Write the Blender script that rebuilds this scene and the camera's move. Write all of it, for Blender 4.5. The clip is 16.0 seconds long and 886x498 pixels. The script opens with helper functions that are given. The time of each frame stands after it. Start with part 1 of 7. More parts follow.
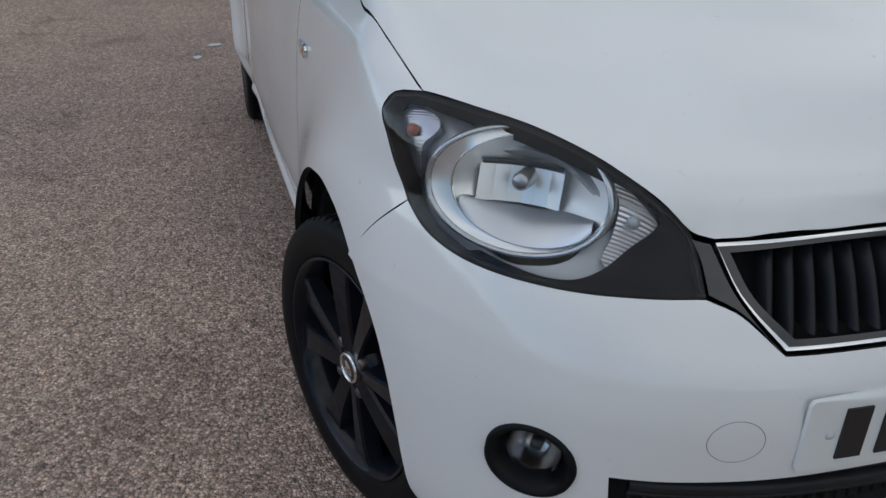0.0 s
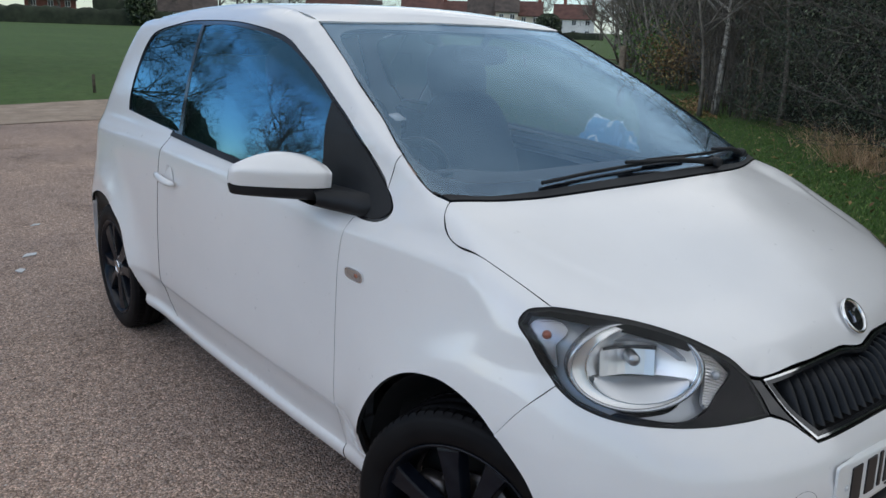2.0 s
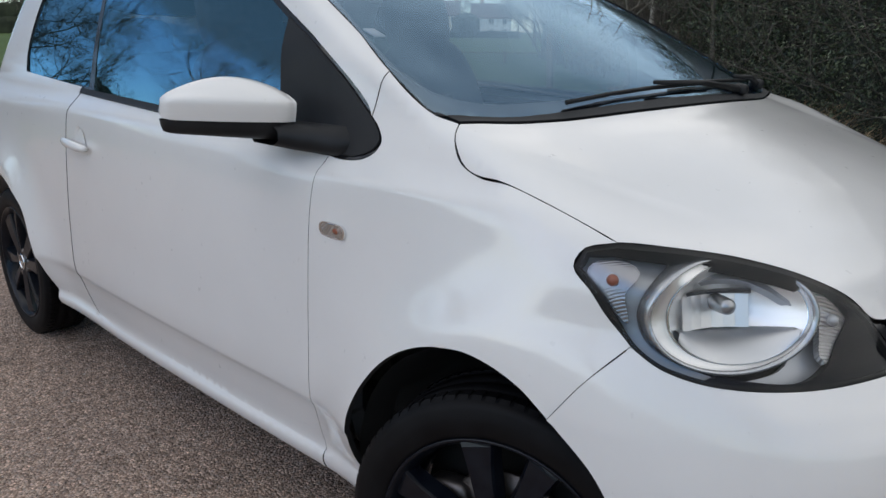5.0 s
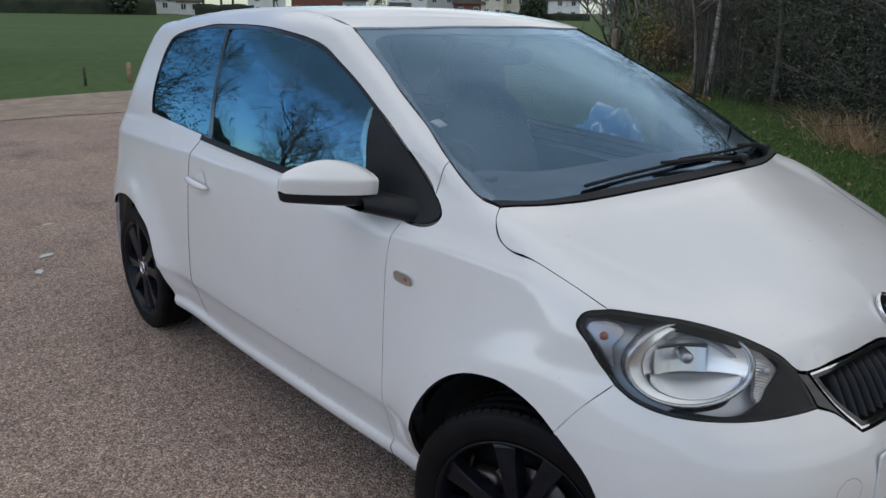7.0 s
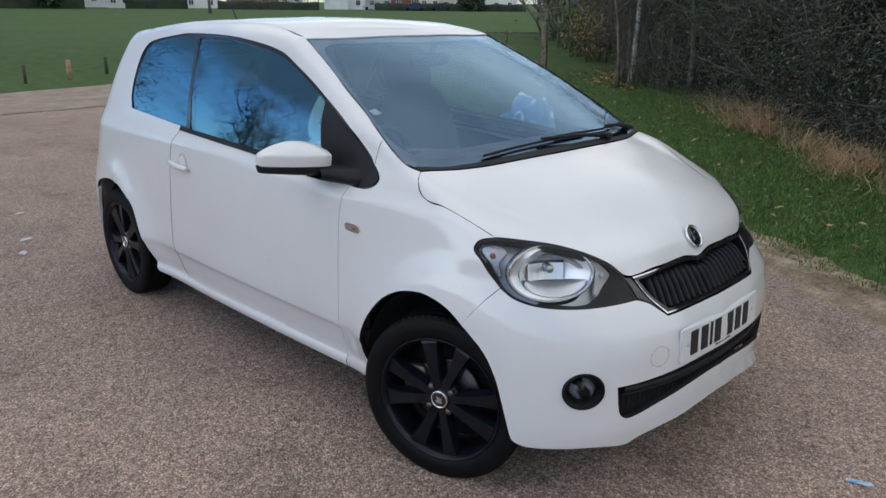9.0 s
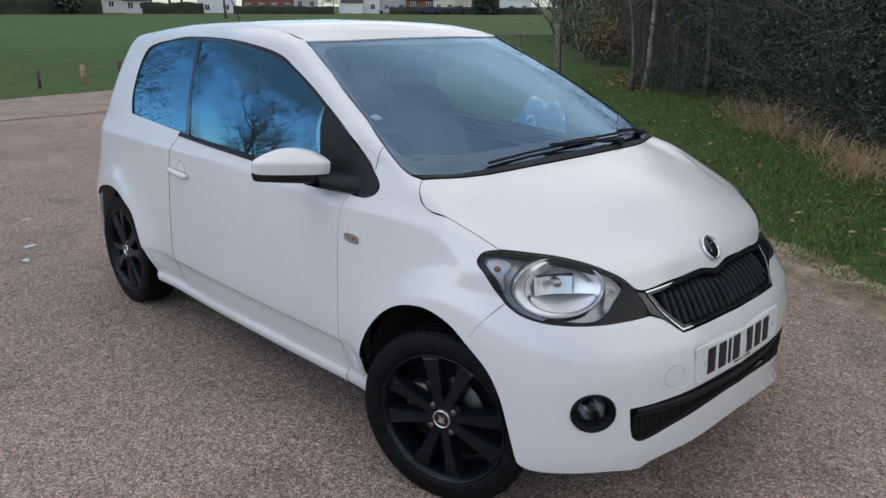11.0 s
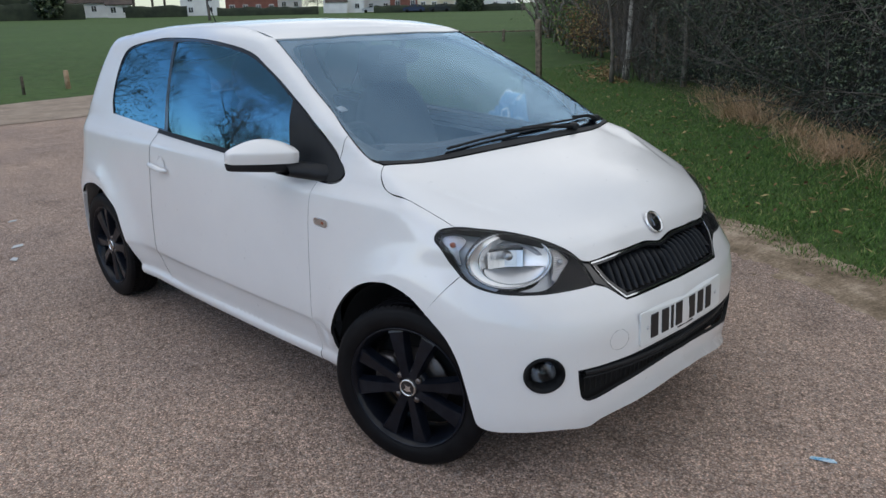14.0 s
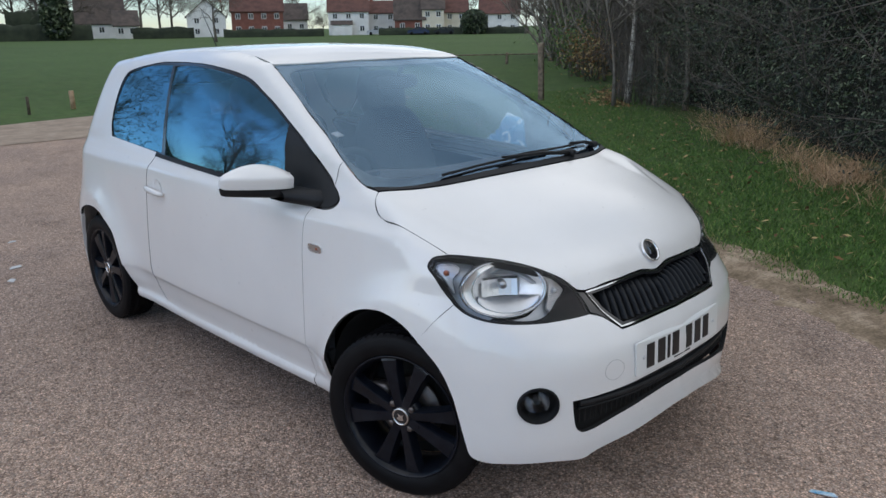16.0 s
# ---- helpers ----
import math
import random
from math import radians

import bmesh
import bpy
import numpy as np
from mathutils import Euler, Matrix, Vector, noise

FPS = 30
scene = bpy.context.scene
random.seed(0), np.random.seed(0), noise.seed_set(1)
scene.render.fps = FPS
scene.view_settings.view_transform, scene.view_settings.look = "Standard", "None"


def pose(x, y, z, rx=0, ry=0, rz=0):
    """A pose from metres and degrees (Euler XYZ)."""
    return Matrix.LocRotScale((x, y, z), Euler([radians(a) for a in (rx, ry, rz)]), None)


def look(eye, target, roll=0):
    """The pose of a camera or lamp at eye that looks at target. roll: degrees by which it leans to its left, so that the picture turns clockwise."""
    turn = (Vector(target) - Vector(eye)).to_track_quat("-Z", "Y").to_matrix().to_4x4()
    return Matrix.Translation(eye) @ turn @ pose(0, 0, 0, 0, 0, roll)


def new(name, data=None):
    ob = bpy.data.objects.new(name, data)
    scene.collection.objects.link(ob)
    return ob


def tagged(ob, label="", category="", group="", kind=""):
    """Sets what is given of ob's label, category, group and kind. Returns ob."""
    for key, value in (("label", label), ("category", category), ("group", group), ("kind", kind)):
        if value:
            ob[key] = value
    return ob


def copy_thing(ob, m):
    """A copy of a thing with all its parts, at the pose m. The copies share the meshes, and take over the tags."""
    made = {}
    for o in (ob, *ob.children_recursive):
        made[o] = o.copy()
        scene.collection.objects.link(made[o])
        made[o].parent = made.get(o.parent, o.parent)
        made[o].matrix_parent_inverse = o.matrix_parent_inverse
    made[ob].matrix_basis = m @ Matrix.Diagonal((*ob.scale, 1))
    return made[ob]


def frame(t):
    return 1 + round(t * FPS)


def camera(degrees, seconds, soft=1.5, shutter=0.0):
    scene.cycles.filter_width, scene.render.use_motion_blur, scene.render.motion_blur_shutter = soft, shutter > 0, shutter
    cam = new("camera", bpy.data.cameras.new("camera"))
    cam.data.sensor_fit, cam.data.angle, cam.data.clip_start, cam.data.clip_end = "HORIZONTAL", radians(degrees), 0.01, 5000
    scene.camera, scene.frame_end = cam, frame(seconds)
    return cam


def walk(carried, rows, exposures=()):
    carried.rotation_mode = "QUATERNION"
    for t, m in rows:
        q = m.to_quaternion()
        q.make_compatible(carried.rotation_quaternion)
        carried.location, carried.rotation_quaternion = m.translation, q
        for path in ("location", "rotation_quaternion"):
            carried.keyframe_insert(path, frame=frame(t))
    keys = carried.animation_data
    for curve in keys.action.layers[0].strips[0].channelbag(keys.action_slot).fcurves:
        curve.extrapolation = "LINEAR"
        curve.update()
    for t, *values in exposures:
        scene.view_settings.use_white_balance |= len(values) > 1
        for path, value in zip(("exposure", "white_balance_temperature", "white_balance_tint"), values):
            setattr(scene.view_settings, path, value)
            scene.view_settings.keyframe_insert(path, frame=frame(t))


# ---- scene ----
cam = camera(61.2, 16.0)
PATH = [
    (0, (-0.928, -1.142, 1.168), (-0.395, 0.54, 0.225), 2.5),
    (0.5, (-1.15, -1.015, 1.185), (-0.344, 0.552, 0.241), 3.2),
    (1, (-1.413, -1.001, 1.232), (-0.332, 0.438, 0.359), 4.9),
    (1.5, (-1.573, -1.109, 1.309), (-0.452, 0.391, 0.606), 2.5),
    (2, (-1.7, -1.096, 1.378), (-0.491, 0.399, 0.828), 1.9),
    (2.5, (-1.785, -1.029, 1.418), (-0.434, 0.36, 0.924), 2.0),
    (3, (-1.68, -0.898, 1.434), (-0.281, 0.45, 0.96), 1.7),
    (3.5, (-1.623, -0.758, 1.405), (-0.211, 0.576, 0.925), 1.2),
    (4, (-1.608, -0.694, 1.265), (-0.192, 0.631, 0.776), 0.5),
    (4.2, (-1.589, -0.703, 1.166), (-0.191, 0.643, 0.684), 0.4),
    (6.3, (-1.627, -0.838, 1.154), (-0.349, 0.543, 0.477), 1.4),
    (6.5, (-1.665, -0.881, 1.28), (-0.415, 0.526, 0.606), 1.7),
    (7, (-1.841, -1.039, 1.438), (-0.618, 0.429, 0.848), 0.9),
    (7.5, (-2.016, -1.226, 1.482), (-0.724, 0.179, 0.884), 1.0),
    (8, (-2.133, -1.483, 1.469), (-0.824, -0.097, 0.866), 0.5),
    (8.5, (-2.246, -1.589, 1.514), (-0.925, -0.217, 0.903), 0.4),
    (9, (-2.269, -1.587, 1.519), (-0.941, -0.221, 0.91), 0.5),
    (11.5, (-2.142, -1.521, 1.504), (-0.847, -0.12, 0.902), -0.0),
    (12, (-2.14, -1.531, 1.499), (-0.844, -0.135, 0.891), -0.3),
    (12.5, (-2.179, -1.68, 1.501), (-0.873, -0.292, 0.894), -0.2),
    (13, (-2.213, -1.718, 1.516), (-0.898, -0.336, 0.915), -0.4),
    (13.5, (-2.213, -1.707, 1.501), (-0.897, -0.328, 0.897), -0.6),
    (14, (-2.213, -1.727, 1.504), (-0.896, -0.35, 0.897), -1.1),
    (14.5, (-2.228, -1.738, 1.512), (-0.91, -0.36, 0.909), -1.1),
    (15, (-2.236, -1.745, 1.518), (-0.913, -0.364, 0.934), -1.0),
    (15.5, (-2.216, -1.749, 1.522), (-0.891, -0.361, 0.956), -0.8),
    (16, (-2.174, -1.729, 1.518), (-0.851, -0.335, 0.964), -0.8),
]
walk(cam, [(t, look(eye, target, roll)) for t, eye, target, roll in PATH], [(0, -0.17, 6150, 8), (0.5, -0.06, 6120, 8), (1.0, 0.08, 6150, 8), (1.5, 0.12, 6150, 8), (2.0, 0.12, 6200, 9), (2.5, -0.08, 6280, 10), (3.5, -0.04, 6350, 10), (4.2, 0.08, 6500, 10), (6.5, 0.25, 6550, 10), (7.0, -0.02, 6320, 10), (7.5, 0.22, 6320, 10), (8.0, 0.24, 6320, 10), (9.0, 0.22, 6280, 10), (16.0, 0.22, 6230, 10)])

# ---- world, sun, exposure ----
SUN_AZ, SUN_EL = radians(285), radians(24)
world = bpy.data.worlds.new("world")
scene.world = world
world.use_nodes = True
wt = world.node_tree
sky = wt.nodes.new("ShaderNodeTexSky")
sky.sky_type, sky.sun_disc = "NISHITA", False
sky.sun_elevation, sky.sun_rotation = SUN_EL, SUN_AZ
sky.air_density, sky.dust_density, sky.ozone_density = 1.0, 0.3, 4.5
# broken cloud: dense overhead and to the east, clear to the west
coord = wt.nodes.new("ShaderNodeTexCoord")
parts = wt.nodes.new("ShaderNodeSeparateXYZ")
wt.links.new(coord.outputs["Generated"], parts.inputs[0])


def wmath(op, a, b=None, c=None):
    n = wt.nodes.new("ShaderNodeMath")
    n.operation = op
    for i, v in enumerate((a, b, c)):
        if v is None:
            continue
        if isinstance(v, (int, float)):
            n.inputs[i].default_value = v
        else:
            wt.links.new(v, n.inputs[i])
    return n.outputs[0]


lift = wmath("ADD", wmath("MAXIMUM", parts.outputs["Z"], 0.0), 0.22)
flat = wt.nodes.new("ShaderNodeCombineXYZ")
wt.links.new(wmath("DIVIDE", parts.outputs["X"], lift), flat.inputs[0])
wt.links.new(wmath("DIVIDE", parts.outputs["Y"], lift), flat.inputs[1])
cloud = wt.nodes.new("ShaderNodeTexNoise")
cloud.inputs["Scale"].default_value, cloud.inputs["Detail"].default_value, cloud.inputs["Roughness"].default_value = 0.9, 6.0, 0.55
# streaks stretched and offset to suit what the car's glass mirrors
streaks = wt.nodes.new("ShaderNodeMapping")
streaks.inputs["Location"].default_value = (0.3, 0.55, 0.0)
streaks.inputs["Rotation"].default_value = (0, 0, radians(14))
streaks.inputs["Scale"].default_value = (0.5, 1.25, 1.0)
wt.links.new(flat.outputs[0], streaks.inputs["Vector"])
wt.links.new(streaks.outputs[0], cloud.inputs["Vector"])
# the southward weight adds unseen cloud that whitens the lamp reflectors
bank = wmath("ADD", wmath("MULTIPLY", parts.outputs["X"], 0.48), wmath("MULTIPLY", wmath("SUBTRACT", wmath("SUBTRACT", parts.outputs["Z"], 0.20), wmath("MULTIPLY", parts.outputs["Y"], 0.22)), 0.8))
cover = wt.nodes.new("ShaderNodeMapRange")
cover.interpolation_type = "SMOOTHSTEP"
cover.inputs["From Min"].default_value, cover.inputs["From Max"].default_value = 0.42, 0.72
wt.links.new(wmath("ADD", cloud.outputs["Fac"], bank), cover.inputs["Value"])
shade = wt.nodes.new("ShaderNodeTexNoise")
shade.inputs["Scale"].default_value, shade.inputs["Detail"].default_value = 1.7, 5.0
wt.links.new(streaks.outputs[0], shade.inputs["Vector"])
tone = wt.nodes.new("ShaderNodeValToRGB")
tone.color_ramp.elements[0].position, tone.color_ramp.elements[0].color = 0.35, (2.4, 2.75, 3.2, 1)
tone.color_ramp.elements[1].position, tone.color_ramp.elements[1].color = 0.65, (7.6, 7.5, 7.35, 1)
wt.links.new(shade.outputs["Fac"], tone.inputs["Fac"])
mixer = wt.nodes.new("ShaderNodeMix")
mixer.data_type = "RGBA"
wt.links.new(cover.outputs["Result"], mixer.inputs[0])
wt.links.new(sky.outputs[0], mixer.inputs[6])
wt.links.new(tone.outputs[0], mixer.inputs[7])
# a darker deck of cloud over the north-west, clear of the horizon


def wstep(value, lo, hi):
    n = wt.nodes.new("ShaderNodeMapRange")
    n.interpolation_type = "SMOOTHSTEP"
    n.inputs["From Min"].default_value, n.inputs["From Max"].default_value = lo, hi
    wt.links.new(value, n.inputs["Value"])
    return n.outputs["Result"]


# unseen deck, added and masked so the side windows mirror a darker upper sky
ragged = wmath("ADD", parts.outputs["Z"], wmath("MULTIPLY", wmath("SUBTRACT", shade.outputs["Fac"], 0.5), 0.45))
deck = wmath("MULTIPLY", wstep(ragged, 0.17, 0.33), wstep(parts.outputs["X"], -0.04, -0.24))
deck = wmath("MULTIPLY", wmath("MULTIPLY", deck, wstep(parts.outputs["Z"], 0.85, 0.5)), wmath("MULTIPLY", wstep(parts.outputs["Y"], 0.1, 0.55), 0.88))
under = wt.nodes.new("ShaderNodeMix")
under.data_type = "RGBA"
under.inputs[7].default_value = (0.85, 1.0, 1.2, 1)
wt.links.new(deck, under.inputs[0])
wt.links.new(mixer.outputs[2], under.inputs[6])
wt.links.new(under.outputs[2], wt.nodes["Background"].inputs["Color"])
wt.nodes["Background"].inputs["Strength"].default_value = 0.16
sun = new("sun", bpy.data.lights.new("sun", "SUN"))
sun.data.energy, sun.data.angle, sun.data.color = 0.55, radians(70), (1.0, 0.94, 0.86)
sun.matrix_world = look((30 * math.sin(SUN_AZ) * math.cos(SUN_EL), 30 * math.cos(SUN_AZ) * math.cos(SUN_EL), 30 * math.sin(SUN_EL)), (0, 0, 0))

# ---- materials ----
def material(name, color, rough=0.5, metal=0.0, coat=0.0, spec=0.5):
    """A Principled material; returns it with its node tree and shader."""
    m = bpy.data.materials.new(name)
    m.use_nodes = True
    b = m.node_tree.nodes["Principled BSDF"]
    b.inputs["Base Color"].default_value = (*color, 1)
    b.inputs["Roughness"].default_value = rough
    b.inputs["Metallic"].default_value = metal
    b.inputs["Coat Weight"].default_value = coat
    b.inputs["Coat Roughness"].default_value = 0.06
    b.inputs["Specular IOR Level"].default_value = spec
    return m


def node(m, kind, **values):
    n = m.node_tree.nodes.new(kind)
    for key, value in values.items():
        if key in ("noise_dimensions", "operation", "blend_type", "data_type", "feature", "wave_type", "bands_direction", "distance"):
            if key == "operation":
                n.operation = value
            elif key == "blend_type":
                n.blend_type = value
            elif key == "data_type":
                n.data_type = value
            elif key == "feature":
                n.feature = value
            elif key == "bands_direction":
                n.bands_direction = value
        else:
            n.inputs[key.replace("_", " ")].default_value = value
    return n


def link(m, a, b):
    m.node_tree.links.new(a, b)


def shader(m):
    return m.node_tree.nodes["Principled BSDF"]


def place(m):
    """World-sized coordinates, in metres."""
    return node(m, "ShaderNodeTexCoord").outputs["Object"]


def noise_tex(m, scale, detail=4.0, rough=0.55, coords=None):
    n = node(m, "ShaderNodeTexNoise", Scale=scale, Detail=detail, Roughness=rough)
    link(m, coords or place(m), n.inputs["Vector"])
    return n.outputs["Fac"]


def ramp(m, fac, *stops):
    n = node(m, "ShaderNodeValToRGB")
    el = n.color_ramp.elements
    while len(el) < len(stops):
        el.new(0.5)
    for e, (at, c) in zip(el, stops):
        e.position = at
        e.color = (*c, 1) if len(c) == 3 else c
    link(m, fac, n.inputs["Fac"])
    return n.outputs["Color"]


def scalar(m, fac, lo, hi):
    n = node(m, "ShaderNodeMapRange")
    n.inputs["To Min"].default_value, n.inputs["To Max"].default_value = lo, hi
    link(m, fac, n.inputs["Value"])
    return n.outputs["Result"]


def blend(m, fac, a, b, how="MIX"):
    n = node(m, "ShaderNodeMix", data_type="RGBA", blend_type=how)
    link(m, fac, n.inputs[0]) if not isinstance(fac, float) else None
    if isinstance(fac, float):
        n.inputs[0].default_value = fac
    for s, v in ((6, a), (7, b)):
        if isinstance(v, tuple):
            n.inputs[s].default_value = (*v, 1)
        else:
            link(m, v, n.inputs[s])
    return n.outputs[2]


def bump(m, height, strength=0.3, size=0.01):
    n = node(m, "ShaderNodeBump", Strength=strength, Distance=size)
    link(m, height, n.inputs["Height"])
    link(m, n.outputs["Normal"], shader(m).inputs["Normal"])


def spotted(m, scale, c1, c2, lo=0.35, hi=0.65, r1=None, r2=None, detail=5.0):
    f = noise_tex(m, scale, detail)
    link(m, ramp(m, f, (lo, c1), (hi, c2)), shader(m).inputs["Base Color"])
    if r1 is not None:
        link(m, scalar(m, f, r1, r2), shader(m).inputs["Roughness"])
    return f


def glass(name, tint, straight, rough=0.0, sheen=(1, 1, 1)):
    """Thin glass: what is behind it, tinted, under a mirror that grows towards grazing sight."""
    m = bpy.data.materials.new(name)
    m.use_nodes = True
    nt = m.node_tree
    nt.nodes.remove(nt.nodes["Principled BSDF"])
    clear, gloss, facing, power, span, mix = (nt.nodes.new("ShaderNode" + k) for k in ("BsdfTransparent", "BsdfGlossy", "LayerWeight", "Math", "MapRange", "MixShader"))
    clear.inputs["Color"].default_value = (*tint, 1)
    gloss.inputs["Roughness"].default_value = rough
    gloss.inputs["Color"].default_value = (*sheen, 1)
    facing.inputs["Blend"].default_value = 0.5
    power.operation = "POWER"
    power.inputs[1].default_value = 4.0
    span.inputs["To Min"].default_value = straight
    nt.links.new(facing.outputs["Facing"], power.inputs[0])
    nt.links.new(power.outputs[0], span.inputs["Value"])
    nt.links.new(span.outputs["Result"], mix.inputs[0])
    nt.links.new(clear.outputs[0], mix.inputs[1])
    nt.links.new(gloss.outputs[0], mix.inputs[2])
    nt.links.new(mix.outputs[0], nt.nodes["Material Output"].inputs["Surface"])
    return m


PAINT = material("white_paint", (0.79, 0.80, 0.81), 0.3, coat=1.0)
f = noise_tex(PAINT, 2.2, 6.0)
link(PAINT, ramp(PAINT, f, (0.35, (0.725, 0.715, 0.705)), (0.7, (0.77, 0.76, 0.75))), shader(PAINT).inputs["Base Color"])
link(PAINT, scalar(PAINT, noise_tex(PAINT, 40.0, 3.0), 0.24, 0.36), shader(PAINT).inputs["Roughness"])
CHROME = material("chrome", (0.78, 0.79, 0.80), 0.08, 1.0)
MIRROR = material("reflector_metal", (0.88, 0.89, 0.9), 0.05, 1.0)
RIBBED = material("ribbed_reflector", (0.85, 0.85, 0.87), 0.3, 1.0)
w = node(RIBBED, "ShaderNodeTexWave", bands_direction="DIAGONAL", Scale=70.0)
link(RIBBED, place(RIBBED), w.inputs["Vector"])
bump(RIBBED, w.outputs["Fac"], 0.6, 0.004)
DIM_RIB = material("dim_ribbed_reflector", (0.36, 0.36, 0.38), 0.22, 0.9)
w = node(DIM_RIB, "ShaderNodeTexWave", bands_direction="DIAGONAL", Scale=90.0)
link(DIM_RIB, place(DIM_RIB), w.inputs["Vector"])
bump(DIM_RIB, w.outputs["Fac"], 0.15, 0.002)
GLOSS_BLACK = material("gloss_black", (0.012, 0.012, 0.014), 0.12, coat=0.5)
PLASTIC = material("black_plastic", (0.018, 0.019, 0.021), 0.45, spec=0.25)
spotted(PLASTIC, 9.0, (0.009, 0.010, 0.012), (0.018, 0.019, 0.021), r1=0.38, r2=0.55)
bump(PLASTIC, noise_tex(PLASTIC, 900.0, 2.0), 0.15, 0.001)
# near-black stand-in for shade in gaps and hollows; also seals and ribs
DARK = material("dark_void", (0.006, 0.006, 0.006), 0.9)
HOUSING = material("lamp_housing", (0.035, 0.037, 0.042), 0.35)
RUBBER = material("rubber", (0.008, 0.008, 0.009), 0.5, spec=0.15)
spotted(RUBBER, 14.0, (0.003, 0.003, 0.004), (0.009, 0.009, 0.010), 0.4, 0.85, 0.45, 0.65)
ALLOY = material("black_alloy", (0.006, 0.007, 0.010), 0.3, 0.0, coat=0.3, spec=0.12)
spotted(ALLOY, 18.0, (0.003, 0.004, 0.008), (0.008, 0.010, 0.015), r1=0.22, r2=0.38)
STEEL = material("worn_steel", (0.16, 0.14, 0.13), 0.45, 0.9)
WINDSCREEN = glass("windscreen_glass", (0.88, 0.90, 0.92), 0.195, 0.01, (0.50, 0.75, 1.0))
SIDE_GLASS = glass("side_glass", (0.80, 0.84, 0.85), 0.31, 0.0, (0.42, 0.80, 1.0))
TINTED = glass("tinted_glass", (0.13, 0.14, 0.15), 0.31, 0.0, (0.42, 0.80, 1.0))
LENS = glass("lamp_lens", (0.95, 0.955, 0.96), 0.018)
AMBER = material("amber_plastic", (0.28, 0.085, 0.045), 0.3)
RED = material("red_plastic", (0.35, 0.01, 0.01), 0.15, coat=1.0)
CLOTH = material("dark_cloth", (0.03, 0.031, 0.036), 0.9)
spotted(CLOTH, 60.0, (0.022, 0.023, 0.028), (0.042, 0.043, 0.05))
TRIM = material("grey_trim", (0.055, 0.057, 0.062), 0.65)
bump(TRIM, noise_tex(TRIM, 500.0, 2.0), 0.2, 0.001)
PLATE = material("plate_white", (0.72, 0.73, 0.72), 0.35, coat=0.4)
INK = material("plate_black", (0.012, 0.012, 0.014), 0.4)
PALE = material("pale_trim", (0.5, 0.51, 0.52), 0.5)

# ---- the car's form: half-width, top and nose as smooth curves ----
def curve(*pts):
    """A smooth monotone curve through (a, b) points, as a function of arrays."""
    px = np.array([p[0] for p in pts], float)
    py = np.array([p[1] for p in pts], float)
    h, d = np.diff(px), np.diff(py) / np.diff(px)
    m = np.zeros(len(px))
    m[0], m[-1] = d[0], d[-1]
    for i in range(1, len(px) - 1):
        if d[i - 1] * d[i] > 0:
            w1, w2 = 2 * h[i] + h[i - 1], h[i] + 2 * h[i - 1]
            m[i] = (w1 + w2) / (w1 / d[i - 1] + w2 / d[i])

    def f(v):
        v = np.asarray(v, float)
        k = np.clip(np.searchsorted(px, v) - 1, 0, len(h) - 1)
        s = np.clip((v - px[k]) / h[k], 0, 1)
        inside = (2 * s**3 - 3 * s**2 + 1) * py[k] + (s**3 - 2 * s**2 + s) * h[k] * m[k] + (3 * s**2 - 2 * s**3) * py[k + 1] + (s**3 - s**2) * h[k] * m[k + 1]
        return inside + np.minimum(v - px[0], 0) * m[0] + np.maximum(v - px[-1], 0) * m[-1]

    return f


WHEEL_R, BASE, GROUND_Z = 0.289, 2.42, 0.014
plan_w = curve((-0.3, 0.66), (-0.15, 0.712), (0, 0.73), (0.2, 0.742), (0.45, 0.758), (0.6, 0.768), (1.0, 0.787), (1.6, 0.803), (2.0, 0.805), (2.42, 0.803), (2.7, 0.797), (2.9, 0.775), (3.0, 0.73))
section = curve((0.18, -0.075), (0.2, -0.056), (0.222, -0.038), (0.238, -0.030), (0.252, -0.027), (0.262, -0.029), (0.271, -0.037), (0.33, -0.026), (0.392, -0.0100), (0.399, -0.0055), (0.408, -0.002), (0.48, 0.002), (0.6, 0.002), (0.75, -0.003), (0.84, -0.010), (0.90, -0.018), (0.916, -0.0215), (0.93, -0.031), (0.97, -0.061), (1.05, -0.094), (1.2, -0.157), (1.3, -0.202), (1.38, -0.243), (1.42, -0.272), (1.48, -0.34))
# the same without the sill, for the bumpers' corners
plain = curve((0.18, -0.05), (0.2, -0.036), (0.235, -0.016), (0.27, -0.009), (0.31, -0.006), (0.36, -0.005), (0.42, -0.001), (0.48, 0.002), (0.6, 0.002))
spine = curve((-0.75, 0.6), (-0.6, 0.70), (-0.5, 0.782), (-0.4, 0.848), (-0.2, 0.928), (0.0, 0.99), (0.08, 1.015), (0.12, 1.037), (0.3, 1.125), (0.6, 1.275), (0.86, 1.395), (0.94, 1.427), (1.05, 1.448), (1.3, 1.472), (1.6, 1.478), (2.0, 1.466), (2.4, 1.43), (2.7, 1.385), (2.85, 1.30), (3.0, 1.1))
nose_plan = curve((0, -0.60), (0.22, -0.585), (0.40, -0.545), (0.48, -0.512), (0.57, -0.452), (0.65, -0.375), (0.71, -0.28), (0.755, -0.15), (0.79, 0.05), (0.83, 0.6))
nose_lean = curve((0.15, 0.06), (0.22, 0.02), (0.3, 0.004), (0.42, 0.0), (0.52, 0.002), (0.58, 0.014), (0.63, 0.037), (0.70, 0.083), (0.75, 0.122), (0.80, 0.135), (0.86, 0.20), (0.95, 0.36), (1.1, 0.62))
tail_plan = curve((0, 2.97), (0.4, 2.95), (0.6, 2.91), (0.72, 2.85), (0.79, 2.74), (0.825, 2.6), (0.845, 2.3))
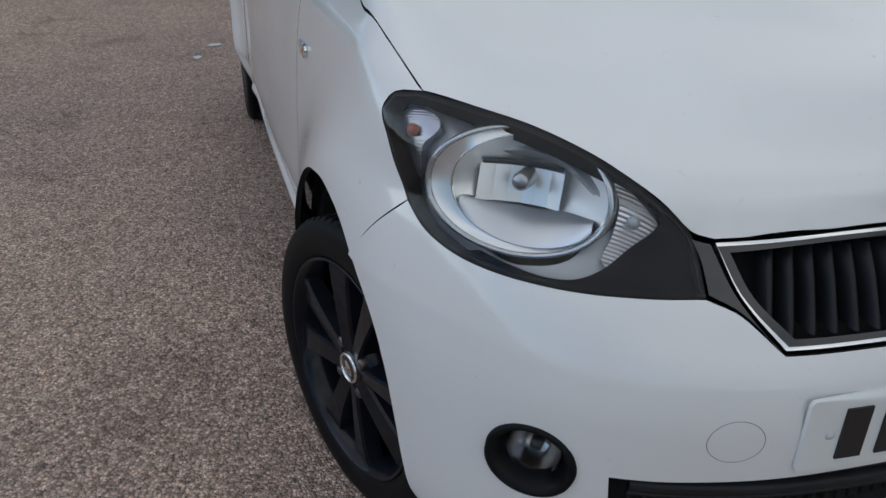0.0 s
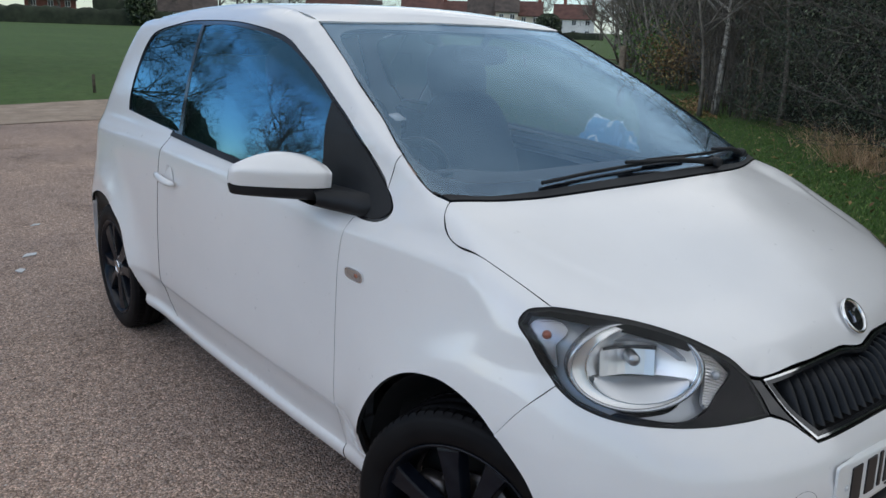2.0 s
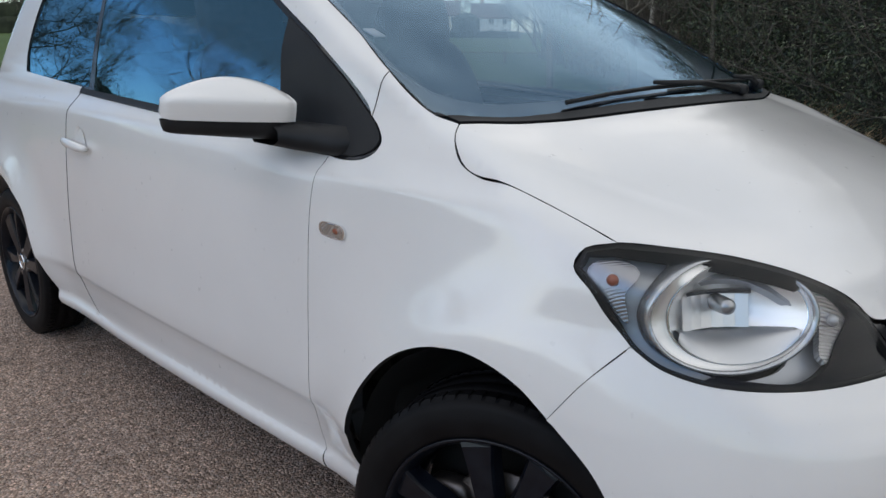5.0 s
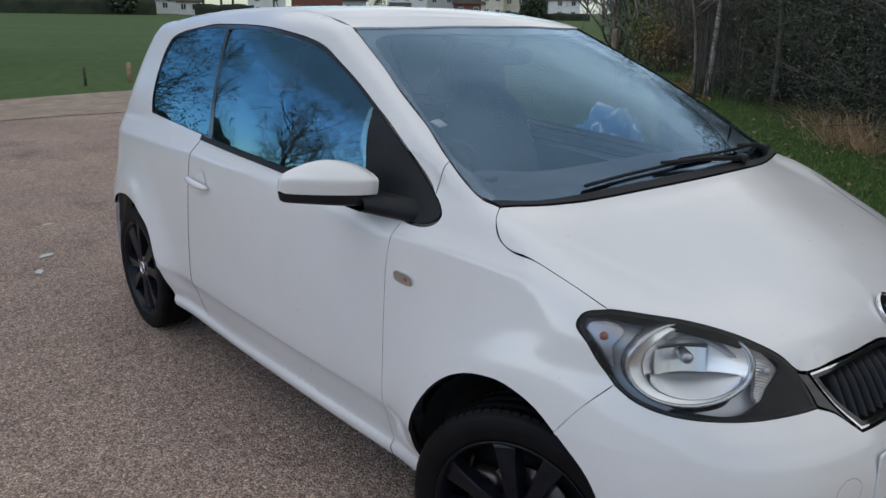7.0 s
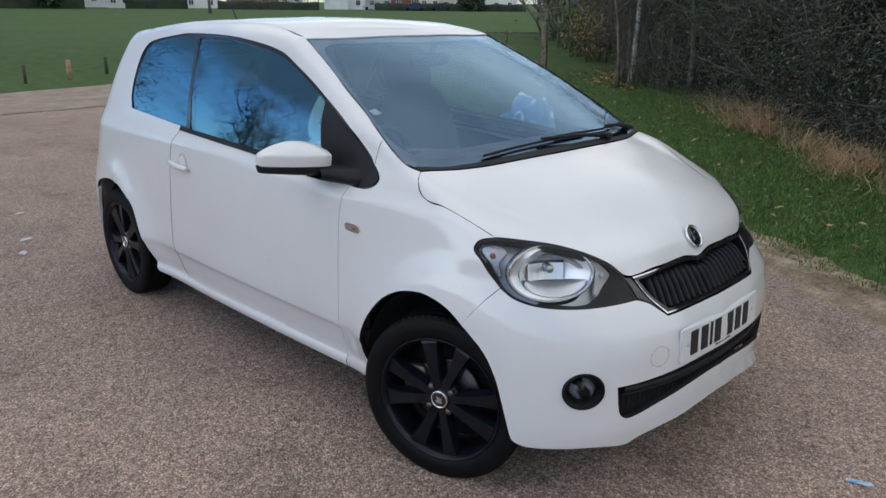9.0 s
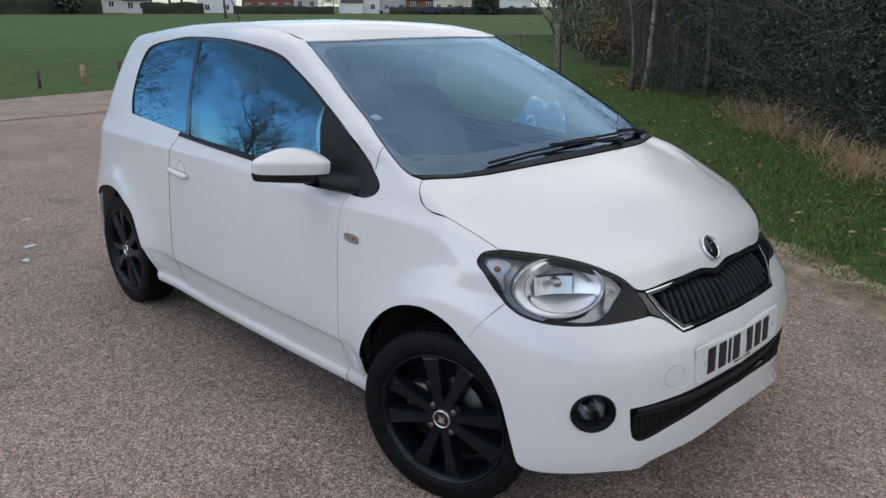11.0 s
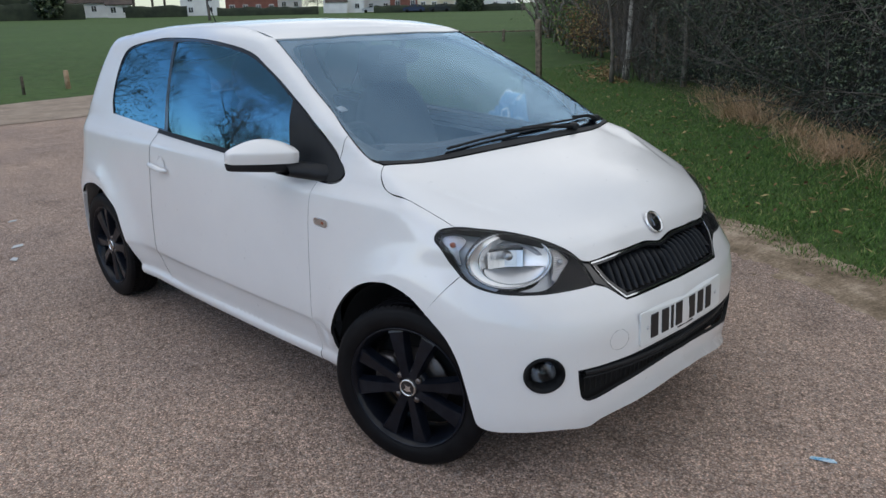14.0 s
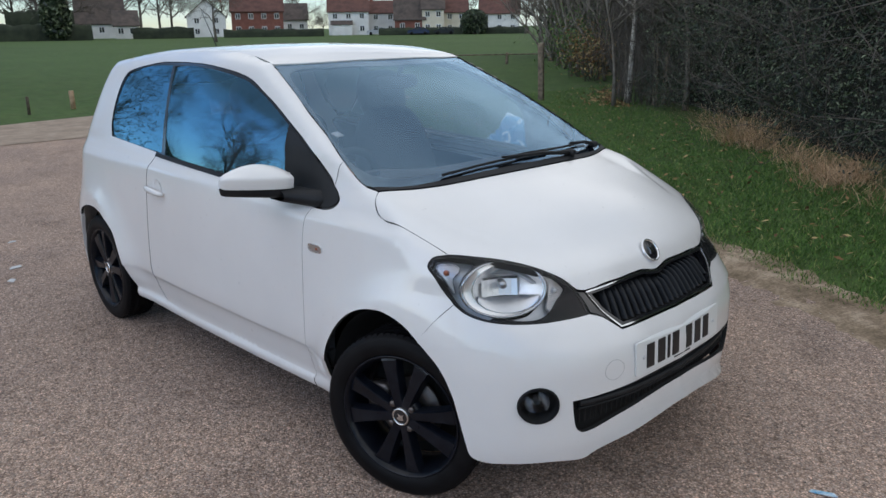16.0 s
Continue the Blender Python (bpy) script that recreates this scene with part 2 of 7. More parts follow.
tail_lean = curve((0.2, -0.01), (0.4, 0.04), (0.58, 0.03), (0.70, -0.03), (0.78, -0.075), (0.95, -0.13), (1.1, -0.18), (1.3, -0.26), (1.42, -0.33))


def flare(y, z, cy, size):
    r = np.hypot(y - cy, z - 0.30)
    inward = ease((y - cy) * (1 if cy < 1 else -1) / 0.2)
    size = size * (1 - 0.65 * inward * ease((0.38 - z) / 0.14))
    return size * np.where(r < 0.335, 1.0, np.exp(-((np.maximum(r - 0.335, 0) / 0.12) ** 2)))


waist = curve((0.2, 0.86), (0.5, 0.875), (1.0, 0.925), (1.5, 0.952), (2.1, 0.94), (2.6, 0.93))


def half_width(y, z):
    step = 0.5 * (waist(y) - 0.915) * np.exp(-(((z - 0.92) / 0.075) ** 2))
    crest = ease((y + 0.38) / 0.2) * ease((0.55 - y) / 0.3) * 0.013 * np.exp(-(((z - 0.96) / 0.06) ** 2))
    pillar = 0.030 * ease((z - 1.0) / 0.15) * ease((1.9 - y) / 0.7)
    sill = ease((y - 0.2) / 0.12) * ease((2.18 - y) / 0.12)
    shut = np.where(z < 0.6, plain(z) + (section(z) - plain(z)) * sill, section(z - step))
    return plan_w(y) + shut + crest + pillar + flare(y, z, 0.0, 0.05) + flare(y, z, BASE, 0.046)


def ease(s):
    s = np.clip(s, 0, 1)
    return s * s * (3 - 2 * s)


def top(x, y):
    back = ease((y + 0.15) / 0.3) * np.clip((2.2 - y) / 1.0, 0, 1)
    crown = 0.065 - 0.058 * ease((y + 0.15) / 0.3) + 0.02 * ease((y - 0.5) / 0.6)
    ridge = ease((np.abs(x) - 0.50) / 0.16) * (0.011 * ease((y + 0.42) / 0.25) * ease((0.30 - y) / 0.2) + 0.006 * ease((y - 0.1) / 0.2) * ease((1.5 - y) / 0.5))
    return ridge + spine(y - back * 0.115 * (x / 0.62) ** 2) - crown * (x / 0.65) ** 2


def smax(a, b, k):
    h = np.clip(0.5 + 0.5 * (a - b) / k, 0, 1)
    return b + (a - b) * h + k * h * (1 - h)


def form(x, y, z):
    """Below zero inside the car."""
    x = np.abs(x)
    f = smax(x - half_width(y, z), (z - top(x, y)) * 0.88, 0.028)
    f = smax(f, (nose_plan(x) + nose_lean(z) - y) * 0.8, 0.05)
    return smax(f, (y - tail_plan(x) - tail_lean(z)) * 0.9, 0.08)


def strike(o, d, reach=4.0, steps=160):
    """Where rays from o along d first meet the form; arrays of n x 3."""
    o, d = np.atleast_2d(o).astype(float), np.atleast_2d(d).astype(float)
    d = d / np.linalg.norm(d, axis=1, keepdims=True)
    n = len(o)
    lo, hi = np.zeros(n), np.full(n, np.nan)
    prev = np.zeros(n)
    for s in np.linspace(0, reach, steps)[1:]:
        p = o + d * s
        inside = form(p[:, 0], p[:, 1], p[:, 2]) < 0
        hit = inside & np.isnan(hi)
        lo[hit], hi[hit] = prev[hit], s
        prev = np.full(n, s)
    miss = np.isnan(hi)
    hi = np.where(miss, reach, hi)
    for _ in range(20):
        mid = (lo + hi) / 2
        p = o + d * mid[:, None]
        inside = form(p[:, 0], p[:, 1], p[:, 2]) < 0
        hi, lo = np.where(inside, mid, hi), np.where(inside, lo, mid)
    p = o + d * hi[:, None]
    p[miss] = np.nan
    return p


def slope(p, e=0.003):
    """Outward normals of the form."""
    g = np.stack([(form(*(p + e * a).T) - form(*(p - e * a).T)) for a in np.eye(3)], 1)
    return g / np.maximum(np.linalg.norm(g, axis=1, keepdims=True), 1e-9)

# ---- building helpers ----
from mathutils import geometry


def empty(name, label="", category="", group="", kind="", at=None):
    ob = new(name)
    ob.empty_display_size = 0.2
    if at is not None:
        ob.matrix_world = at
    return tagged(ob, label, category, group, kind)


def make(name, verts, faces, mat, parent=None, label="", smooth=True, normals=None):
    """One mesh object out of vertices and faces."""
    me = bpy.data.meshes.new(name)
    me.from_pydata([tuple(float(c) for c in v) for v in verts], [], [tuple(int(i) for i in f) for f in faces])
    me.materials.append(mat)
    me.polygons.foreach_set("use_smooth", [smooth] * len(me.polygons))
    if normals is not None:
        me.normals_split_custom_set_from_vertices([tuple(float(c) for c in n) for n in normals])
    ob = new(name, me)
    ob.parent = parent
    if label:
        ob["label"] = label
    return ob


def part(name, bm, mat, parent=None, label="", smooth=True):
    me = bpy.data.meshes.new(name)
    bm.to_mesh(me)
    bm.free()
    me.materials.append(mat)
    me.polygons.foreach_set("use_smooth", [smooth] * len(me.polygons))
    ob = new(name, me)
    ob.parent = parent
    if label:
        ob["label"] = label
    return ob


def spline(points, step=0.012, closed=True):
    """A dense line through points; those with a third value are corners."""
    pts = [np.array(p[:2], float) for p in points]
    hard = [len(p) > 2 for p in points]
    n, out = len(pts), []
    for i in range(n if closed else n - 1):
        a, b = pts[i], pts[(i + 1) % n]
        before = a - (b - a) if hard[i] or (not closed and i == 0) else pts[i - 1]
        after = b + (b - a) if hard[(i + 1) % n] or (not closed and i == n - 2) else pts[(i + 2) % n]
        d = max(np.linalg.norm(b - a), 1e-6)
        ta = (b - before) / max(np.linalg.norm(a - before) + d, 1e-6) * d
        tb = (after - a) / max(np.linalg.norm(after - b) + d, 1e-6) * d
        for s in np.arange(0, 1, 1 / max(1, math.ceil(d / step))):
            out.append((2 * s**3 - 3 * s**2 + 1) * a + (s**3 - 2 * s**2 + s) * ta + (3 * s**2 - 2 * s**3) * b + (s**3 - s**2) * tb)
    if not closed:
        out.append(pts[-1])
    return np.array(out)


def area(line):
    x, y = line[:, 0], line[:, 1]
    return 0.5 * np.sum(x * np.roll(y, -1) - y * np.roll(x, -1))


def inset(line, by):
    """The closed line moved inwards."""
    if area(line) < 0:
        line = line[::-1]
    t = np.roll(line, -1, 0) - np.roll(line, 1, 0)
    t /= np.maximum(np.linalg.norm(t, axis=1, keepdims=True), 1e-9)
    return line + by * np.stack([-t[:, 1], t[:, 0]], 1)


def inside(pts, line):
    x, y = pts[:, 0][:, None], pts[:, 1][:, None]
    x1, y1 = line[:, 0][None], line[:, 1][None]
    x2, y2 = np.roll(line[:, 0], -1)[None], np.roll(line[:, 1], -1)[None]
    cross = ((y1 > y) != (y2 > y)) & (x < (x2 - x1) * (y - y1) / np.where(y2 == y1, 1e-12, y2 - y1) + x1)
    return cross.sum(1) % 2 == 1


def fill(line, step, holes=(), levels=()):
    """Points and triangles that fill a closed line, but for the holes."""
    loops = [line, *holes]
    lo, hi = line.min(0), line.max(0)
    gx, gy = np.meshgrid(np.arange(lo[0], hi[0], step), np.arange(lo[1], hi[1], step))
    gx[1::2] += step / 2
    grid = np.stack([gx.ravel(), gy.ravel()], 1)
    if levels:
        grid = grid[np.abs(grid[:, 1][:, None] - np.array(levels)[None]).min(1) > 0.006]
        lx = np.arange(lo[0], hi[0], step * 0.8)
        grid = np.concatenate([grid] + [np.stack([lx, np.full(len(lx), z)], 1) for z in levels])
    keep = inside(grid, line)
    for h in holes:
        keep &= ~inside(grid, h)
    grid = grid[keep]
    edge = np.concatenate(loops)
    if len(grid):
        near = np.sqrt(((grid[:, None] - edge[None]) ** 2).sum(2)).min(1)
        grid = grid[near > min(step * 0.45, 0.006 if levels else 1)]
    pts = np.concatenate([edge, grid]) if len(grid) else edge
    edges, at = [], 0
    for lp in loops:
        edges += [(at + i, at + (i + 1) % len(lp)) for i in range(len(lp))]
        at += len(lp)
    v, _, f, *_ = geometry.delaunay_2d_cdt([Vector(p) for p in pts], edges, [], 0, 1e-6)
    v, f = np.array([tuple(p) for p in v]), np.array([tuple(t) for t in f])
    mid = v[f].mean(1)
    keep = inside(mid, line)
    for h in holes:
        keep &= ~inside(mid, h)
    f = f[keep]
    a, b, c = v[f[:, 0]], v[f[:, 1]], v[f[:, 2]]
    turn = (b[:, 0] - a[:, 0]) * (c[:, 1] - a[:, 1]) - (b[:, 1] - a[:, 1]) * (c[:, 0] - a[:, 0])
    f = f[np.abs(turn) > 1e-10]
    return v, f


NOSE_Y, NOSE_R, TAIL_Y = 0.25, 0.8, 2.1


def to_nose(x, y, z):
    return (math.atan2(x, NOSE_Y - y) * NOSE_R, z)


def rays(view, uv):
    u, v = uv[:, 0], uv[:, 1]
    one, nil = np.ones(len(u)), np.zeros(len(u))
    if view == "side":
        return np.stack([-2 * one, u, v], 1), np.stack([one, nil, nil], 1)
    if view == "top":
        return np.stack([u, v, 2.5 * one], 1), np.stack([nil, nil, -one], 1)
    a = u / NOSE_R
    way = -1 if view == "nose" else 1
    base = NOSE_Y if view == "nose" else TAIL_Y
    d = np.stack([np.sin(a), way * np.cos(a), nil], 1)
    return np.stack([nil, base * one, v], 1) + 1.6 * d, -d


def panel(name, outline, view, mat, parent, lift=0.0, depth=0.012, step=0.022, gap=0.002, holes=(), mirror=False, label="", dense=0.012, roll=0.0015, shape=None, shade_rim=True, levels=(), even=False):
    """A piece of the car's skin, laid onto the form through a view, with a turned-in edge."""
    line = outline if isinstance(outline, np.ndarray) else spline(outline, dense)
    line = inset(line, gap)
    hs = [inset(h if isinstance(h, np.ndarray) else spline(h, dense), -gap) for h in holes]
    v, f = fill(line, step, hs, levels)
    p = strike(*rays(view, v), reach=2.6, steps=70)
    bad = np.isnan(p).any(1)
    if bad.any():
        good = ~bad[f].any(1)
        f = f[good]
        p[bad] = 0
    n = slope(p)
    if even:
        # one smooth quadratic sheet, for glass
        q = v - v.mean(0)
        terms = np.stack([np.ones(len(q)), q[:, 0], q[:, 1], q[:, 0] ** 2, q[:, 0] * q[:, 1], q[:, 1] ** 2], 1)
        k = np.linalg.lstsq(terms, p[:, 0], rcond=None)[0]
        p[:, 0] = terms @ k
        n = np.stack([-np.ones(len(q)), k[1] + 2 * k[3] * q[:, 0] + k[4] * q[:, 1], k[2] + k[4] * q[:, 0] + 2 * k[5] * q[:, 1]], 1)
        n /= np.linalg.norm(n, axis=1, keepdims=True)
    if shape is not None:
        p = shape(p, n)
        if isinstance(p, tuple):
            p, n = p
    p = p + n * lift
    a, b, c = p[f[:, 0]], p[f[:, 1]], p[f[:, 2]]
    flip = (np.cross(b - a, c - a) * n[f[:, 0]]).sum(1) < 0
    f[flip] = f[flip][:, ::-1]
    count = {}
    for t in f:
        for i in range(3):
            e = (t[i], t[(i + 1) % 3])
            count[e] = count.get(e, 0) + 1
    rim = [e for e in count if (e[1], e[0]) not in count]
    onrim = sorted({i for e in rim for i in e})
    p[onrim] -= n[onrim] * roll
    at = {i: len(p) + k for k, i in enumerate(onrim)}
    deep = {i: len(p) + len(onrim) + k for k, i in enumerate(onrim)}
    verts = np.concatenate([p, p[onrim], p[onrim] - n[onrim] * depth])
    faces = [tuple(t) for t in f] + [(at[b], at[a], deep[a], deep[b]) for a, b in rim]
    side = np.zeros((len(onrim), 3))
    for a, b in rim:
        w = np.cross(p[b] - p[a], n[a])
        for i in (a, b):
            side[at[i] - len(p)] += w / max(np.linalg.norm(w), 1e-9)
    side /= np.maximum(np.linalg.norm(side, axis=1, keepdims=True), 1e-9)
    normals = np.concatenate([n, side, side])
    if mirror:
        verts, normals = verts * (-1, 1, 1), normals * (-1, 1, 1)
        faces = [t[::-1] for t in faces]
    ob = make(name, verts, faces, mat, parent, label, True, normals)
    # white panels get near-black rims: the shade of the shut lines as colour
    if mat is PAINT and shade_rim:
        ob.data.materials.append(DARK)
        for q in ob.data.polygons[len(f):]:
            q.material_index = 1
    return ob


def both(line):
    """A left-hand half line from the front or top middle round to the other, closed over the middle."""
    return line + [(-p[0], *p[1:]) for p in reversed(line) if abs(p[0]) > 1e-6]


def lathe(profile, turns=48, arc=None):
    """Vertices and faces of a profile of (radius, along) turned about the x axis."""
    v, f, n = [], [], len(profile)
    for k in range(turns):
        a = 2 * math.pi * k / turns
        v += [(s, r * math.cos(a), r * math.sin(a)) for r, s in profile]
    for k in range(turns):
        for i in range(n - 1):
            a, b = k * n + i, (k + 1) % turns * n + i
            f.append((a, b, b + 1, a + 1))
    return np.array(v), f


def prism(line, lo, hi):
    """A closed 2D line pulled from lo to hi along the third axis."""
    n = len(line)
    v = [(*p, lo) for p in line] + [(*p, hi) for p in line]
    f = [(i, (i + 1) % n, n + (i + 1) % n, n + i) for i in range(n)] + [tuple(range(n))[::-1], tuple(range(n, 2 * n))]
    return v, f


def tube(points, radius, sides=8):
    """Vertices and faces of a round bar along points; radius may be a list."""
    pts = [Vector(p) for p in points]
    rs = radius if isinstance(radius, (list, tuple)) else [radius] * len(pts)
    v, f, x = [], [], None
    for i, p in enumerate(pts):
        d = (pts[min(i + 1, len(pts) - 1)] - pts[max(i - 1, 0)]).normalized()
        x = d.orthogonal().normalized() if x is None else (x - d * x.dot(d)).normalized()
        y = d.cross(x)
        v += [tuple(p + rs[i] * (math.cos(2 * math.pi * k / sides) * x + math.sin(2 * math.pi * k / sides) * y)) for k in range(sides)]
    for i in range(len(pts) - 1):
        for k in range(sides):
            a, b = i * sides + k, i * sides + (k + 1) % sides
            f.append((a, b, b + sides, a + sides))
    f += [tuple(range(sides))[::-1], tuple(range((len(pts) - 1) * sides, len(pts) * sides))]
    return v, f


def box(size, at=(0, 0, 0), bevel=0.0, segs=2):
    bm = bmesh.new()
    bmesh.ops.create_cube(bm, size=1, matrix=Matrix.Translation(at) @ Matrix.Diagonal((*size, 1)))
    if bevel:
        bmesh.ops.bevel(bm, geom=bm.edges[:], offset=bevel, segments=segs, profile=0.5, affect="EDGES")
    return bm


def puff(size, at, power=2.6, rings=20):
    """A cushion: a rounded block by a superellipsoid."""
    v, f, n = [], [], rings * 2
    def sg(t):
        return math.copysign(abs(t) ** (2 / power), t)
    for i in range(rings + 1):
        b = -math.pi / 2 + math.pi * i / rings
        for k in range(n):
            a = 2 * math.pi * k / n
            v.append((at[0] + size[0] / 2 * sg(math.cos(b)) * sg(math.cos(a)), at[1] + size[1] / 2 * sg(math.cos(b)) * sg(math.sin(a)), at[2] + size[2] / 2 * sg(math.sin(b))))
    for i in range(rings):
        for k in range(n):
            f.append((i * n + k, i * n + (k + 1) % n, (i + 1) * n + (k + 1) % n, (i + 1) * n + k))
    return v, f

# ---- ground, tarmac, lane ----
def land(x, y):
    """Height of the ground: level by the car, rising gently over the green."""
    s = np.hypot(np.asarray(x, float), np.asarray(y, float) - 1.0)
    return 0.0092 * np.maximum(0, s - 12) - 0.012 + GROUND_Z


GRASS = material("grass_ground", (0.045, 0.085, 0.02), 0.9, spec=0.2)
f1, f2, f3 = noise_tex(GRASS, 0.09, 4.0), noise_tex(GRASS, 1.3, 5.0), noise_tex(GRASS, 38.0, 3.0)
near = ramp(GRASS, f3, (0.3, (0.031, 0.060, 0.016)), (0.7, (0.088, 0.160, 0.040)))
far_tone = ramp(GRASS, f1, (0.35, (0.028, 0.064, 0.016)), (0.65, (0.050, 0.098, 0.024)))
mixed = blend(GRASS, 1.0, blend(GRASS, 0.55, near, far_tone), ramp(GRASS, noise_tex(GRASS, 3.2, 9.0, 0.75), (0.36, (0.62, 0.64, 0.60)), (0.62, (1.30, 1.28, 1.20))), "MULTIPLY")
link(GRASS, blend(GRASS, scalar(GRASS, f2, -0.25, 0.65), mixed, (0.092, 0.112, 0.040)), shader(GRASS).inputs["Base Color"])
bump(GRASS, f3, 0.5, 0.02)

TARMAC = material("tarmac", (0.16, 0.13, 0.11), 0.85, spec=0.3)
chips = node(TARMAC, "ShaderNodeTexVoronoi", Scale=150.0)
link(TARMAC, place(TARMAC), chips.inputs["Vector"])
tiny = node(TARMAC, "ShaderNodeTexVoronoi", Scale=260.0)
link(TARMAC, place(TARMAC), tiny.inputs["Vector"])
sep = node(TARMAC, "ShaderNodeSeparateColor")
link(TARMAC, chips.outputs["Color"], sep.inputs[0])
stone = ramp(TARMAC, sep.outputs[0], (0.0, (0.20, 0.155, 0.135)), (0.40, (0.53, 0.385, 0.310)), (0.62, (0.50, 0.44, 0.41)), (0.82, (0.80, 0.60, 0.49)), (1.0, (0.98, 0.80, 0.68)))
pit = ramp(TARMAC, chips.outputs["Distance"], (0.25, (1, 1, 1)), (0.75, (0.42, 0.40, 0.39)))
patch = blend(TARMAC, 1.0, ramp(TARMAC, noise_tex(TARMAC, 0.55, 5.0, 0.6), (0.3, (0.80, 0.80, 0.82)), (0.72, (1.18, 1.13, 1.06))), ramp(TARMAC, noise_tex(TARMAC, 2.3, 7.0, 0.72), (0.34, (0.70, 0.69, 0.68)), (0.46, (1.0, 1.0, 1.0)), (0.75, (1.06, 1.05, 1.04))), "MULTIPLY")
fine = ramp(TARMAC, noise_tex(TARMAC, 48.0, 5.0, 0.7), (0.3, (0.60, 0.60, 0.60)), (0.7, (1.34, 1.33, 1.32)))
link(TARMAC, blend(TARMAC, 1.0, blend(TARMAC, 1.0, blend(TARMAC, 0.72, blend(TARMAC, 0.2, stone, (0.47, 0.352, 0.282)), pit, "MULTIPLY"), patch, "MULTIPLY"), fine, "MULTIPLY"), shader(TARMAC).inputs["Base Color"])
hgt = node(TARMAC, "ShaderNodeMath", operation="ADD")
link(TARMAC, scalar(TARMAC, chips.outputs["Distance"], 1.0, 0.0), hgt.inputs[0])
link(TARMAC, scalar(TARMAC, tiny.outputs["Distance"], 0.4, 0.0), hgt.inputs[1])
bump(TARMAC, hgt.outputs[0], 1.0, 0.008)

DIRT = material("sandy_dirt", (0.24, 0.19, 0.145), 0.95, spec=0.2)
d1, d2 = noise_tex(DIRT, 2.6, 6.0, 0.65), noise_tex(DIRT, 70.0, 4.0)
base_d = ramp(DIRT, d1, (0.3, (0.240, 0.188, 0.150)), (0.55, (0.345, 0.277, 0.217)), (0.75, (0.450, 0.375, 0.300)))
link(DIRT, blend(DIRT, 0.7, base_d, ramp(DIRT, d2, (0.3, (0.6, 0.6, 0.6)), (0.7, (1.3, 1.3, 1.3))), "MULTIPLY"), shader(DIRT).inputs["Base Color"])
bump(DIRT, d2, 0.7, 0.012)

rg = np.concatenate([np.arange(0, 14, 0.35), np.geomspace(14, 900, 60)])
an = np.linspace(0, 2 * math.pi, 160, endpoint=False)
gx, gy = (rg[:, None] * np.sin(an)).ravel(), (rg[:, None] * np.cos(an)).ravel() + 1.0
gv = np.stack([gx, gy, land(gx, gy)], 1)
gv[:, 2] += 0.012 * np.sin(gx * 1.9 + 2 * np.sin(gy * 0.7)) * np.sin(gy * 1.3) * (np.hypot(gx, gy) < 60) - 0.012
gf = [(i * 160 + k, i * 160 + (k + 1) % 160, (i + 1) * 160 + (k + 1) % 160, (i + 1) * 160 + k) for i in range(len(rg) - 1) for k in range(160)]
tagged(make("ground", gv, gf, GRASS), "mown green grass field rising gently to the houses", "grass", kind="structure")

# the tarmac's edge along the verge, and beyond the car
VERGE = [(0.9, -4.5), (1.55, -2.2), (2.0, -0.70), (2.16, -0.27), (2.34, 0.14), (2.50, 0.40), (3.0, 1.6), (3.6, 3.2), (4.2, 5.5), (4.6, 8.0), (4.9, 10.6)]
verge_mid = spline(VERGE, 0.12, closed=False)
rough = np.array([0.05 * noise.noise((p[0] * 2.2, p[1] * 2.2, 0)) + 0.03 * noise.noise((p[0] * 9, p[1] * 9, 4)) for p in verge_mid])
verge_line = verge_mid + np.stack([rough, -rough * 0.4], 1)
back_line = spline([(4.9, 10.6), (2.5, 11.25), (0.8, 11.0), (-4, 10.6), (-14, 10.2)], 0.25, closed=False)
back_line = back_line + np.array([[0, 0.10 * noise.noise((p[0] * 0.9, 7, 0)) + 0.05 * noise.noise((p[0] * 4, 3, 0))] for p in back_line])
tar = np.concatenate([verge_line, back_line[1:], np.array([(-14.0, -12.0), (0.9, -12.0)])])
v, f = fill(tar, 0.9)
tagged(make("tarmac", [(*q, GROUND_Z) for q in v], f, TARMAC, smooth=False), "rough reddish-brown tarmac with pale stone chips", "tarmac", kind="structure")
# worn strip between tarmac and grass, sinking into both
MARGIN = material("worn_margin", (0.15, 0.12, 0.09), 0.95, spec=0.2)
g1, g2 = noise_tex(MARGIN, 3.4, 6.0, 0.68), noise_tex(MARGIN, 55.0, 5.0)
tone_m = ramp(MARGIN, g1, (0.32, (0.139, 0.104, 0.066)), (0.5, (0.279, 0.212, 0.147)), (0.68, (0.541, 0.433, 0.323)))
link(MARGIN, blend(MARGIN, 0.85, tone_m, ramp(MARGIN, g2, (0.3, (0.5, 0.5, 0.5)), (0.7, (1.35, 1.35, 1.35))), "MULTIPLY"), shader(MARGIN).inputs["Base Color"])
bump(MARGIN, g2, 0.5, 0.012)
mid = spline(VERGE, 0.06, closed=False)
across = np.linspace(-0.75, 0.75, 22)
strip = []
for p in mid:
    for s in across:
        x, y = p[0] + s, p[1] - 0.3 * s
        rise = 0.009 * noise.noise((x * 1.9, y * 1.9, 3)) + 0.007 * noise.noise((x * 6.5, y * 6.5, 8)) + 0.005 * noise.noise((x * 22, y * 22, 5))
        strip.append((x, y, float(np.interp(s, [-0.75, -0.3, -0.05, 0.12, 0.35, 0.75], [-0.032, -0.007, 0.006, 0.004, -0.018, -0.06])) + rise + GROUND_Z))
k = len(across)
